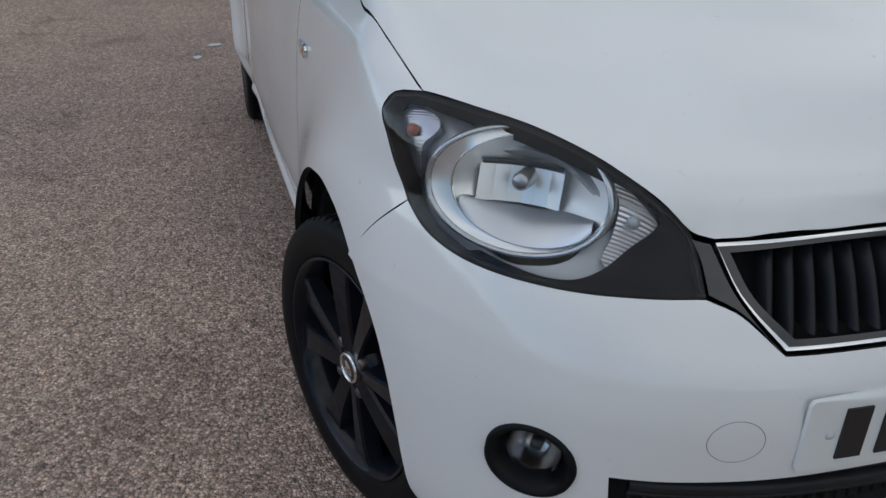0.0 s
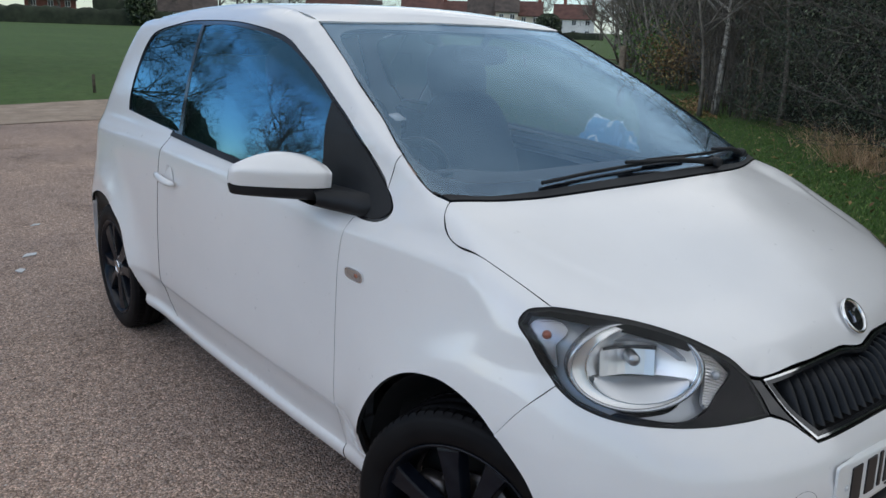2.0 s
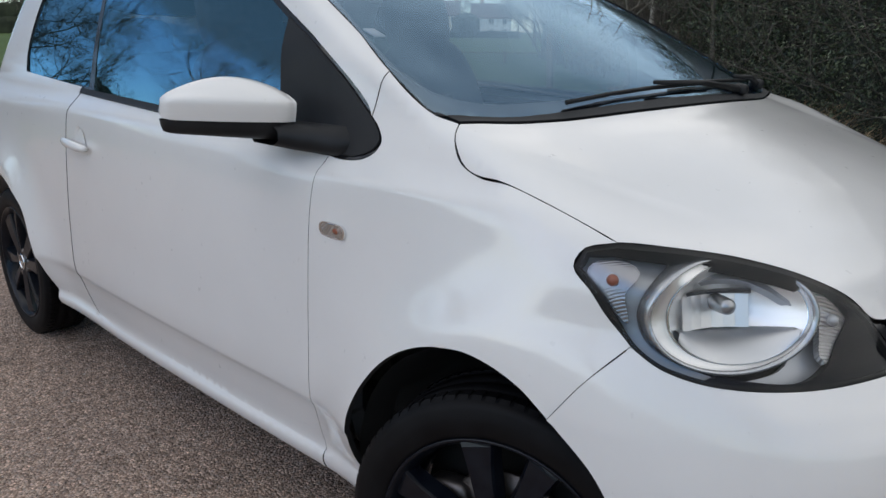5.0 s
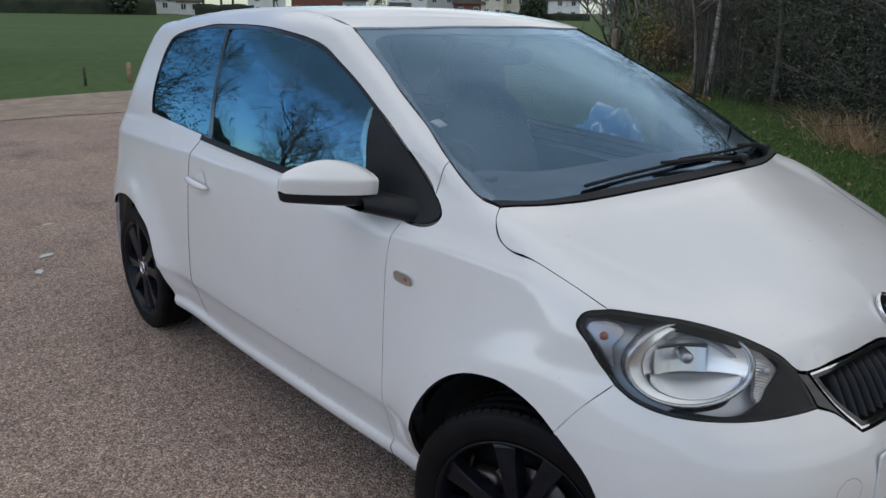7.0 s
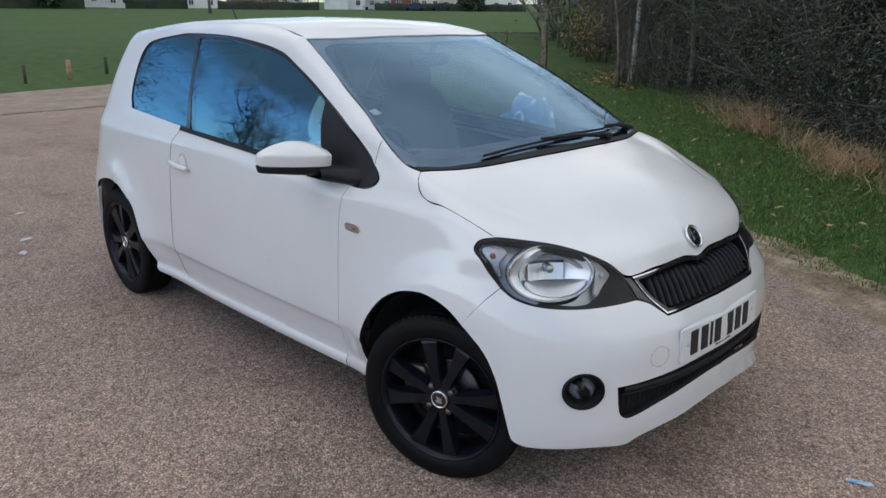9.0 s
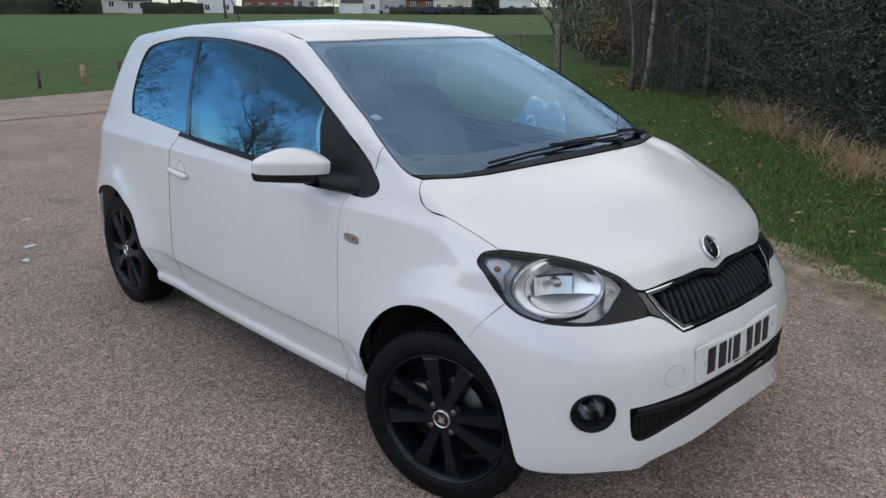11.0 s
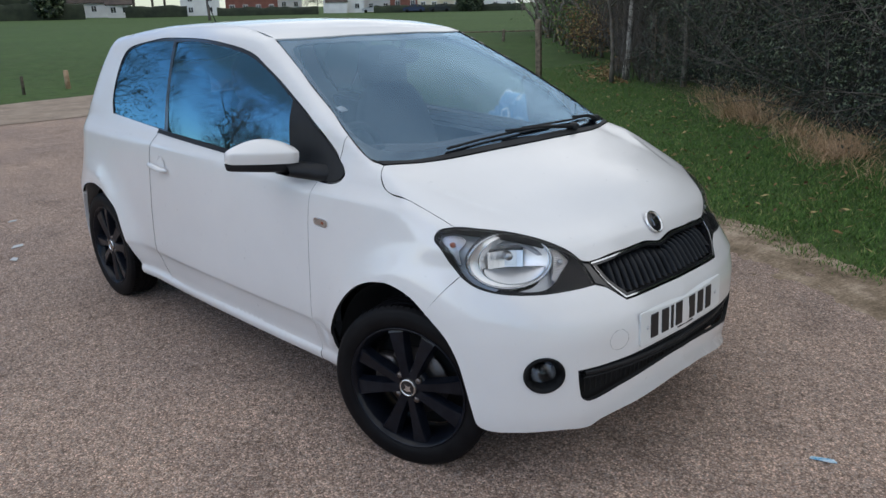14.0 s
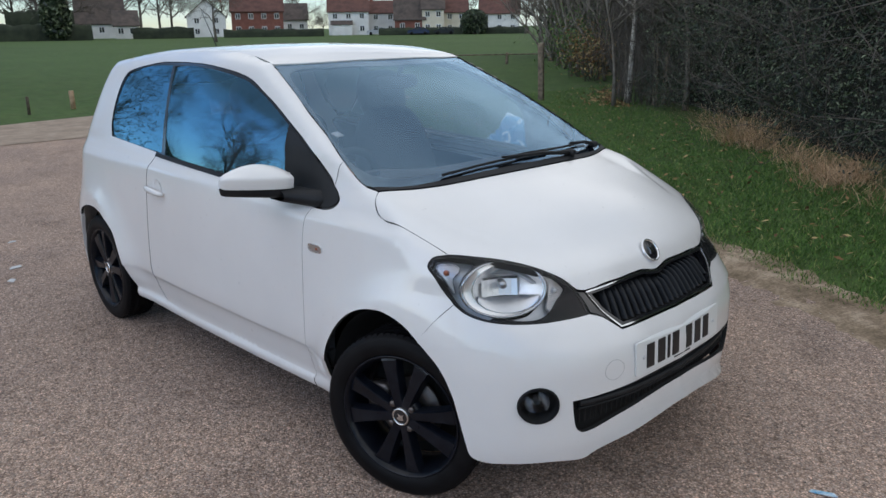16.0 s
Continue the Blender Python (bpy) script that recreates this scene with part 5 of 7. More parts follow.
# ---- things on the skin ----
for s in (-1, 1):
    # side repeater
    rep = empty("side_repeater")
    rep.parent = car
    c = strike(np.array([[-2, 0.427, 0.794]]), np.array([[1, 0, 0]]), 2.6, 70)[0]
    oval = [(0.041 * math.copysign(abs(math.cos(a)) ** 0.6, math.cos(a)), 0.0155 * math.copysign(abs(math.sin(a)) ** 0.7, math.sin(a))) for a in np.linspace(0, 2 * math.pi, 32, endpoint=False)]
    for name, k, x0, x1, m in (("surround", 1.0, -0.002, 0.0035, CHROME), ("lens", 0.86, 0.002, 0.006, LENS), ("reflector", 0.84, 0.0, 0.0036, RIBBED)):
        v, f = prism([(p[0] * k, p[1] * k) for p in oval], x0, x1)
        make(name, [(s * (-c[0] + q[2]), c[1] + q[0], c[2] + q[1]) for q in v], f, m, rep, smooth=False)
    v, f = puff((0.008, 0.018, 0.012), (s * (-c[0] + 0.002), c[1] - 0.012, c[2]), 2.2, 8)
    make("amber_bulb", v, f, AMBER, rep, "amber bulb")
    # door handle: a bar over a hollow
    hd = empty("door_handle")
    hd.parent = car
    a = strike(np.array([[-2, 1.545, 0.834], [-2, 1.725, 0.845]]), np.tile([1.0, 0, 0], (2, 1)), 2.6, 70)
    dish = strike(np.array([[-2, 1.62, 0.844]]), np.array([[1.0, 0, 0]]), 2.6, 70)[0]
    v, f = lathe([(0.0001, -0.012), (0.03, -0.010), (0.046, -0.002), (0.052, 0.0025), (0.0535, 0.0015)], 36)
    make("hollow", [(s * (-dish[0] + q[0] + 0.0005) , dish[1] + q[1] * 0.8, dish[2] + q[2]) for q in v], f, PAINT, hd)
    pts, rad = [], []
    for t in np.linspace(0, 1, 13):
        q = a[0] * (1 - t) + a[1] * t
        pts.append((s * (-q[0] + 0.012 + 0.012 * math.sin(math.pi * t) ** 0.6), q[1], q[2]))
        rad.append(0.006 + 0.0075 * math.sin(math.pi * t) ** 0.35)
    make("grip", *tube(pts, rad, 12), PAINT, hd)
    # door mirror
    mir = empty("door_mirror", "white-capped door mirror on a black plastic arm")
    mir.parent = car
    bowl, n = [], 14
    rings = []
    for i in range(n):
        t = i / (n - 1)  # along the width, from the door outwards
        x = 0.742 + 0.222 * t
        yf = 0.545 + 0.115 * t**1.6  # front face swept back
        yb = 0.665 + 0.03 * t
        zt = 1.036 + 0.051 * math.sin(math.pi * (0.12 + 0.80 * t)) ** 0.9 - 0.006 * t
        zm = 0.992 + 0.010 * t
        zb = 0.950 + 0.024 * t
        rings.append((x, yf, yb, zt, zm, zb))
    v, f, v2, f2 = [], [], [], []
    for x, yf, yb, zt, zm, zb in rings:
        mid = (yf + yb) / 2
        edge = min(1.0, 0.90 + 1.6 * min((x - 0.742) / 0.222, 1 - (x - 0.742) / 0.222))
        zc = min(zm + 0.042, zt - 0.004)
        up = [(zm, yf + 0.002), (zm + 0.5 * (zc - zm), yf - 0.003), (zc - 0.002, yf - 0.005), (zc + 0.003, yf - 0.001), (zc + 0.62 * (zt - zc), yf + 0.024), (zt, mid + 0.006), (zt - 0.006, yb - 0.01), (zm + 0.3 * (zt - zm), yb)]
        dn = [(zm - 0.002, yf + 0.006), (zm - 0.5 * (zm - zb), yf + 0.008), (zb + 0.004, yf + 0.02), (zb, mid), (zb + 0.006, yb - 0.008), (zm, yb + 0.001)]
        cz = (zt + zb) / 2
        v += [(s * x, mid + (y - mid) * edge, cz + (z - cz) * edge) for z, y in up]
        v2 += [(s * x, mid + (y - mid) * edge, cz + (z - cz) * edge) for z, y in dn]
    for i in range(n - 1):
        f += [(i * 8 + k, i * 8 + k + 1, i * 8 + k + 9, i * 8 + k + 8) for k in range(7)]
        f2 += [(i * 6 + k, i * 6 + k + 1, i * 6 + k + 7, i * 6 + k + 6) for k in range(5)]
    f += [tuple(range(8)), tuple(range((n - 1) * 8, n * 8))]
    f2 += [tuple(range(6)), tuple(range((n - 1) * 6, n * 6))]
    cap = make("mirror_cap", v, f, PAINT, mir, "glossy white mirror cap")
    m = cap.modifiers.new("soft", "SUBSURF")
    m.levels = m.render_levels = 1
    low = make("mirror_housing", v2, f2, PLASTIC, mir)
    m = low.modifiers.new("soft", "SUBSURF")
    m.levels = m.render_levels = 1
    v, f = prism([(0.770, 1.03), (0.93, 1.03), (0.935, 0.985), (0.775, 0.975)], 0.692, 0.6975)
    make("mirror_glass", [(s * q[0], q[2], q[1]) for q in v], f, MIRROR, mir, smooth=False)
    arm = []
    for x, y0, y1, z0, z1 in ((0.68, 0.42, 0.62, 0.935, 0.990), (0.715, 0.44, 0.62, 0.932, 0.985), (0.735, 0.485, 0.63, 0.935, 0.988), (0.76, 0.52, 0.645, 0.940, 0.992), (0.79, 0.545, 0.655, 0.948, 0.994)):
        arm += [(s * x, y0, z0 + 0.01), (s * x, y0 + 0.02, z0), (s * x, y1 - 0.02, z0), (s * x, y1, z0 + 0.02), (s * x, y1 - 0.01, z1), (s * x, y0 + 0.03, z1), (s * x, y0, z0 + 0.03)]
    f = [(i * 7 + k, i * 7 + (k + 1) % 7, (i + 1) * 7 + (k + 1) % 7, (i + 1) * 7 + k) for i in range(4) for k in range(7)]
    make("mirror_arm", arm, f, PLASTIC, mir)
    # the black corner piece in front of the door glass
    panel("mirror_sail", [(0.702, 1.198, 1), (0.588, 1.143), (0.50, 1.090), (0.42, 1.030), (0.366, 0.990), (0.352, 0.972), (0.364, 0.954), (0.40, 0.939), (0.449, 0.935), (0.51, 0.940), (0.684, 0.950, 1), (0.688, 1.06)], "side", PLASTIC, mir, lift=0.003, gap=0, step=0.03, depth=0.006, mirror=s > 0)

# wipers
for pts, pivot in (([(-0.385, 0.158), (-0.24, 0.150), (-0.09, 0.146), (0.08, 0.150), (0.20, 0.158)], (-0.10, 0.125)), ([(0.02, 0.158), (0.2, 0.165), (0.36, 0.185), (0.52, 0.225)], (0.50, 0.19))):
    xy = np.array(pts)
    p = strike(np.concatenate([xy, np.full((len(xy), 1), 2.5)], 1), np.tile([0, 0, -1.0], (len(xy), 1)), 2.6, 70)
    wiper = empty("wiper")
    wiper.parent = car
    make("blade", *tube([tuple(q + (0, -0.004, 0.008)) for q in p], 0.0052, 6), PLASTIC, wiper)
    arm_from = strike(np.array([[pivot[0] + 0.42 if pivot[0] < 0 else pivot[0] + 0.05, pivot[1] + 0.01, 2.5]]), np.array([[0, 0, -1.0]]), 2.6, 70)[0] + (0, 0, 0.012)
    mid = p[len(p) // 2] + (0, -0.008, 0.020)
    make("arm", *tube([tuple(arm_from), tuple(arm_from * 0.5 + mid * 0.5 + (0, -0.012, 0.008)), tuple(mid)], [0.010, 0.007, 0.005], 6), PLASTIC, wiper)
    make("pivot_cap", *puff((0.04, 0.04, 0.03), tuple(arm_from), 2.4, 8), PLASTIC, wiper)

# roof aerial
aerial = empty("aerial")
aerial.parent = car
make("aerial_base", *puff((0.05, 0.09, 0.035), (0.03, 2.50, 1.438), 2.4, 8), PLASTIC, aerial)
make("aerial_rod", *tube([(0.03, 2.50, 1.44), (0.03, 2.57, 1.54), (0.03, 2.66, 1.66)], [0.003, 0.0025, 0.002], 8), PLASTIC, aerial)

# ---- cabin ----
def seat_thing(x):
    seat = empty("front_seat", "dark cloth front seat with a built-in headrest")
    seat.parent = car
    make("cushion", *puff((0.50, 0.52, 0.20), (x, 0.98, 0.52), 3.2), CLOTH, seat)
    v, f = puff((0.48, 0.17, 0.62), (0, 0, 0.0), 3.2)
    back = [Vector((q[0] * (1 - 0.22 * max(0, q[2] / 0.31)), q[1], q[2])) for q in v]
    m = Matrix.Translation((x, 1.30, 0.86)) @ pose(0, 0, 0, -16, 0, 0)
    make("backrest", [m @ q for q in back], f, CLOTH, seat)
    v, f = puff((0.27, 0.12, 0.25), (0, 0.0, 0.0), 3.0)
    m2 = Matrix.Translation((x, 1.405, 1.215)) @ pose(0, 0, 0, -14, 0, 0)
    make("headrest", [m2 @ Vector(q) for q in v], f, CLOTH, seat)


seat_thing(0.36)
seat_thing(-0.36)
bench = empty("rear_bench")
bench.parent = car
make("cushion", *puff((1.15, 0.48, 0.18), (0, 1.95, 0.55), 4), CLOTH, bench)
make("backrest", *puff((1.15, 0.16, 0.55), (0, 2.24, 0.82), 4), CLOTH, bench)
for x in (-0.3, 0.3):
    make("headrest", *puff((0.25, 0.09, 0.16), (x, 2.27, 1.14), 3), CLOTH, bench)
dash = empty("dashboard")
dash.parent = car
v, f = [], []
for i, x in enumerate(np.linspace(-0.66, 0.66, 23)):
    hump = 0.035 * math.exp(-(((x + 0.34) / 0.17) ** 2))
    for y, z in ((0.22, 0.955), (0.34, 0.985), (0.50, 0.985 + hump * 0.6), (0.60, 0.965 + hump), (0.645, 0.935 + hump), (0.65, 0.86), (0.62, 0.78), (0.60, 0.62)):
        v.append((x, y + 0.05 * abs(x) ** 2, z - 0.03 * abs(x) ** 3))
for i in range(22):
    f += [(i * 8 + k, i * 8 + k + 1, i * 8 + k + 9, i * 8 + k + 8) for k in range(7)]
make("dash_top", v, f, TRIM, dash)
ringp = [(-0.36 + 0.18 * math.cos(a), 0.80 - 0.07 * math.sin(a), 0.90 + 0.165 * math.sin(a)) for a in np.linspace(0, 2 * math.pi, 33)]
steer = empty("steering_wheel")
steer.parent = car
make("wheel_rim", *tube(ringp, 0.016, 10), PLASTIC, steer)
make("wheel_boss", *puff((0.17, 0.06, 0.12), (-0.36, 0.81, 0.89), 3, 10), PLASTIC, steer)
for d in (-1, 1):
    make("wheel_spoke", *tube([(-0.36, 0.81, 0.89), (-0.36 + d * 0.175, 0.80, 0.90)], 0.015, 6), PLASTIC, steer)
make("wheel_column", *tube([(-0.36, 0.82, 0.885), (-0.36, 0.60, 0.82)], 0.04, 10), PLASTIC, steer)
back_mirror = empty("rear_view_mirror")
back_mirror.parent = car
make("mirror_shell", *puff((0.23, 0.035, 0.065), (0.02, 0.86, 1.315), 3.5, 10), PLASTIC, back_mirror)
make("mirror_stalk", *tube([(0.02, 0.86, 1.33), (0.02, 0.83, 1.378)], 0.012, 8), PLASTIC, back_mirror)
part("tax_sticker", box((0.05, 0.004, 0.03), (0, 0, 0)), PALE, car).matrix_world = Matrix.Translation((-0.555, 0.53, 1.166)) @ pose(0, 0, 0, -62, 0, 25)
part("vin_tag", box((0.04, 0.002, 0.014), (0, 0, 0)), INK, car).matrix_world = Matrix.Translation((-0.548, 0.325, 1.045)) @ pose(0, 0, 0, 0, 0, 0)

# the far flank stands a little further out than the near one
bpy.context.view_layer.update()
for ob in car.children_recursive:
    if ob.type != "MESH" or (ob.parent and ob.parent.name.startswith("wheel")):
        continue
    n = len(ob.data.vertices)
    co = np.empty(n * 3)
    ob.data.vertices.foreach_get("co", co)
    m = np.array(ob.matrix_world)
    w = co.reshape(-1, 3) @ m[:3, :3].T + m[:3, 3]
    w[:, 0] += 0.034 * ease((w[:, 0] - 0.2) / 0.3) * (0.45 + 0.55 * ease((0.45 - w[:, 1]) / 0.5)) * ease((w[:, 2] - 0.2) / 0.2)
    back = np.array(ob.matrix_world.inverted())
    ob.data.vertices.foreach_set("co", (w @ back[:3, :3].T + back[:3, 3]).ravel())
    ob.data.update()

# ---- greenery ----
rnd = np.random.RandomState(7)


def isle(m, stops, rough=0.7):
    """Colour that varies from leaf to leaf."""
    geo = node(m, "ShaderNodeNewGeometry")
    link(m, ramp(m, geo.outputs["Random Per Island"], *stops), shader(m).inputs["Base Color"])
    shader(m).inputs["Roughness"].default_value = rough


LEAF = material("evergreen_leaf", (0.03, 0.05, 0.02), 0.5, spec=0.4)
isle(LEAF, [(0.0, (0.007, 0.012, 0.007)), (0.5, (0.027, 0.045, 0.022)), (0.8, (0.075, 0.105, 0.052)), (1.0, (0.21, 0.24, 0.145))], 0.42)
BLADE = material("grass_blade", (0.05, 0.10, 0.02), 0.6, spec=0.3)
isle(BLADE, [(0.0, (0.036, 0.080, 0.015)), (0.5, (0.086, 0.178, 0.034)), (0.85, (0.150, 0.255, 0.054)), (1.0, (0.33, 0.31, 0.12))], 0.6)
STRAW = material("dry_grass", (0.25, 0.19, 0.11), 0.8)
isle(STRAW, [(0.0, (0.254, 0.149, 0.078)), (0.5, (0.508, 0.323, 0.179)), (1.0, (0.787, 0.550, 0.332))], 0.8)
FALLEN = material("fallen_leaf", (0.2, 0.1, 0.04), 0.8)
isle(FALLEN, [(0.0, (0.10, 0.045, 0.02)), (0.5, (0.24, 0.13, 0.05)), (1.0, (0.42, 0.32, 0.14))], 0.8)
TWIG = material("bare_twig", (0.10, 0.085, 0.07), 0.85)
spotted(TWIG, 6.0, (0.055, 0.046, 0.038), (0.15, 0.13, 0.11))
GREYTWIG = material("grey_twig", (0.2, 0.17, 0.14), 0.85)
spotted(GREYTWIG, 6.0, (0.10, 0.085, 0.068), (0.24, 0.21, 0.175))
BARK = material("pale_bark", (0.3, 0.28, 0.25), 0.85)
spotted(BARK, 7.0, (0.16, 0.14, 0.12), (0.52, 0.48, 0.42), 0.35, 0.6)
# near-black colour that stands in for shade deep inside foliage
SHADE = material("foliage_shade", (0.010, 0.013, 0.008), 0.95)
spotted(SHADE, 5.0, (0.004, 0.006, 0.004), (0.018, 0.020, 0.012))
WOOD = material("weathered_wood", (0.20, 0.15, 0.10), 0.8)
spotted(WOOD, 12.0, (0.10, 0.078, 0.055), (0.26, 0.20, 0.14))


FRESH_WOOD = material("fresh_wood", (0.42, 0.28, 0.17), 0.8)
spotted(FRESH_WOOD, 12.0, (0.30, 0.19, 0.11), (0.50, 0.36, 0.23))
DARK_WOOD = material("dark_wood", (0.04, 0.035, 0.025), 0.85)
spotted(DARK_WOOD, 12.0, (0.05, 0.042, 0.028), (0.12, 0.10, 0.07))


def leaves(centres, size, ways=None, lean=0.9):
    """Pointed leaf quads at places, each turned at random."""
    n = len(centres)
    a = rnd.normal(size=(n, 3))
    if ways is not None:
        a = a * lean + ways
    a /= np.linalg.norm(a, axis=1, keepdims=True)
    t = np.cross(a, rnd.normal(size=(n, 3)))
    t /= np.maximum(np.linalg.norm(t, axis=1, keepdims=True), 1e-6)
    b = np.cross(a, t)
    s = (size * rnd.uniform(0.55, 1.3, n))[:, None]
    v = np.stack([centres - t * s, centres + b * s * 0.42 + a * s * 0.12, centres + t * s, centres - b * s * 0.42 + a * s * 0.12], 1).reshape(-1, 3)
    f = np.arange(4 * n).reshape(-1, 4)
    return v, f


def blades(roots, height, width, lean=0.5):
    n = len(roots)
    h = height * rnd.uniform(0.45, 1.25, n)
    a = rnd.uniform(0, 2 * math.pi, n)
    w = width * rnd.uniform(0.6, 1.3, n)
    side = np.stack([np.cos(a), np.sin(a), 0 * a], 1) * w[:, None] / 2
    b = rnd.uniform(0, 2 * math.pi, n)
    bend = np.stack([np.cos(b), np.sin(b), 0 * b], 1) * (h * lean * rnd.uniform(0.2, 1.2, n))[:, None]
    up = np.stack([0 * h, 0 * h, h], 1)
    v = np.stack([roots - side, roots + side, roots + up * 0.6 + bend * 0.4 + side * 0.7, roots + up * 0.6 + bend * 0.4 - side * 0.7, roots + up * 0.95 + bend], 1).reshape(-1, 3)
    k = np.arange(n)[:, None] * 5
    f = [tuple(q) for q in np.concatenate([k, k + 1, k + 2, k + 3], 1)] + [tuple(q) for q in np.concatenate([k + 3, k + 2, k + 4], 1)]
    return v, f


def grow(base, way, length, radius, level, out, spread=0.6, up=0.15, kids=4, sides=5):
    """A branch and its side shoots, as tubes collected into out."""
    pts, rad, d, p = [base], [radius], Vector(way).normalized(), Vector(base)
    steps = 5
    for k in range(steps):
        d = (d + Vector(rnd.normal(size=3)) * 0.16 + Vector((0, 0, up * 0.4))).normalized()
        p = p + d * length / steps
        pts.append(tuple(p))
        rad.append(radius * (1 - 0.72 * (k + 1) / steps))
    v, f = tube(pts, rad, sides if level > 1 else 3)
    at = len(out[0])
    out[0].extend(v)
    out[1].extend([tuple(i + at for i in q) for q in f])
    if level <= 0:
        return
    for k in range(kids):
        t = rnd.uniform(0.25, 1.0)
        i = min(int(t * steps), steps - 1)
        q = Vector(pts[i]).lerp(Vector(pts[i + 1]), t * steps - i)
        side = Vector(rnd.normal(size=3))
        w = (d * (1 - spread) + side.normalized() * spread + Vector((0, 0, up))).normalized()
        grow(tuple(q), w, length * rnd.uniform(0.45, 0.72), rad[i] * 0.6, level - 1, out, spread, up, kids, sides)


def bare_tree(name, at, height, label, mat=TWIG, level=4, kids=5, spread=0.62, lean=(0, 0), group="", girth=0.022, fine=0):
    tree = empty(name, label, "tree", group, at=Matrix.Translation((at[0], at[1], float(land(*at)) - 0.03)))
    out = ([], [])
    pts, rad = [], []
    for k in range(7):
        t = k / 6
        pts.append((lean[0] * t * t + 0.08 * math.sin(5 * t + at[0]), lean[1] * t * t, height * 0.62 * t))
        rad.append(height * girth * (1 - 0.6 * t) + (0.02 if k == 0 else 0))
    v, f = tube(pts, rad, 10)
    make("trunk", v, f, mat, tree)
    for k in range(kids + 4):
        t = rnd.uniform(0.35, 1.0)
        i = min(int(t * 6), 5)
        q = Vector(pts[i]).lerp(Vector(pts[i + 1]), t * 6 - i)
        a = rnd.uniform(0, 2 * math.pi)
        grow(tuple(q), (math.cos(a), math.sin(a), rnd.uniform(0.25, 1.1)), height * rnd.uniform(0.28, 0.46), rad[i] * 0.55, level - 1, out, spread, 0.12, kids)
    if fine:
        tips = np.array(out[0])[rnd.randint(0, len(out[0]), fine)]
        way = rnd.normal(size=(fine, 3)) + (0, 0, 0.6)
        way *= height * 0.035 / np.linalg.norm(way, axis=1, keepdims=True)
        wide = np.cross(way, rnd.normal(size=(fine, 3)))
        wide *= height * 0.0009 / np.linalg.norm(wide, axis=1, keepdims=True)
        k = len(out[0])
        out[0].extend(np.stack([tips - wide, tips + wide, tips + way], 1).reshape(-1, 3).tolist())
        out[1].extend((k + np.arange(3 * fine).reshape(-1, 3)).tolist())
    make("crown", out[0], out[1], mat, tree)
    return tree


# hedge along the verge: near-black core painted as inner shade, leaves, twigs
HEDGE = [(2.9, -4.5), (4.0, -2.0), (5.0, 0.0), (5.7, 0.95), (6.8, 1.95), (7.9, 3.05), (9.2, 4.25), (10.2, 5.4), (11.4, 6.9), (12.8, 8.2), (15.5, 9.5), (20.0, 12.0)]
hl = spline(HEDGE, 0.25, closed=False)
ht = np.gradient(hl, axis=0)
ht /= np.linalg.norm(ht, axis=1, keepdims=True)
hn = np.stack([ht[:, 1], -ht[:, 0]], 1)  # away from the verge
hs = np.concatenate([[0], np.cumsum(np.linalg.norm(np.diff(hl, axis=0), axis=1))])
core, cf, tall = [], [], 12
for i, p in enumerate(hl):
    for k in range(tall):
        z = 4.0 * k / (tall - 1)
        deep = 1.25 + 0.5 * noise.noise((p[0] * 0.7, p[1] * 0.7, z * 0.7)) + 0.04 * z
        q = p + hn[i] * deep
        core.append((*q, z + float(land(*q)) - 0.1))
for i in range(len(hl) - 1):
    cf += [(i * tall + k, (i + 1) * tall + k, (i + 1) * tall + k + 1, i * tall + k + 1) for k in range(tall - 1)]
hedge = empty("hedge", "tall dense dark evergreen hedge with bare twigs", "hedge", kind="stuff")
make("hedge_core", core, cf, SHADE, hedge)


def along(n, power=1.0, lo=0.0, hi=1.0):
    i = ((lo + (hi - lo) * rnd.uniform(0, 1, n) ** power) * (len(hl) - 1)).astype(int)
    return i, hl[i] + ht[i] * rnd.uniform(-0.15, 0.15, n)[:, None], hn[i]


def hedge_leaves(n, size, lo, hi, z0, z1, front, deep):
    i, p, m = along(n, 1.0, lo, hi)
    z = rnd.uniform(z0, z1, n)
    lump = np.array([noise.noise((a * 0.9, b * 0.9, c * 0.9)) for a, b, c in zip(p[:, 0], p[:, 1], z)])
    d = front + deep * rnd.uniform(0, 1, n) ** 0.8 - 0.55 * lump + 0.10 * np.abs(z - 1.4)
    q = p + m * d[:, None]
    keep = rnd.uniform(0, 1, n) < 0.45 + 0.9 * np.array([noise.noise((a * 1.7, b * 1.7, c * 1.7)) + 0.35 for a, b, c in zip(q[:, 0], q[:, 1], z)])
    c = np.concatenate([q, (z + land(q[:, 0], q[:, 1]))[:, None]], 1)[keep]
    ways = np.concatenate([-m[keep], np.full((keep.sum(), 1), 0.5)], 1)
    return leaves(c, size, ways)


make("hedge_leaves", *hedge_leaves(105000, 0.026, 0.0, 0.62, 0.12, 4.2, 0.05, 1.2), LEAF, hedge)
make("hedge_leaves_beyond", *hedge_leaves(34000, 0.034, 0.58, 1.0, 0.2, 4.6, 0.45, 1.1), LEAF, hedge)
make("hedge_crown", *hedge_leaves(26000, 0.042, 0.0, 1.0, 3.2, 4.6, 0.1, 1.4), LEAF, hedge)
out = ([], [])
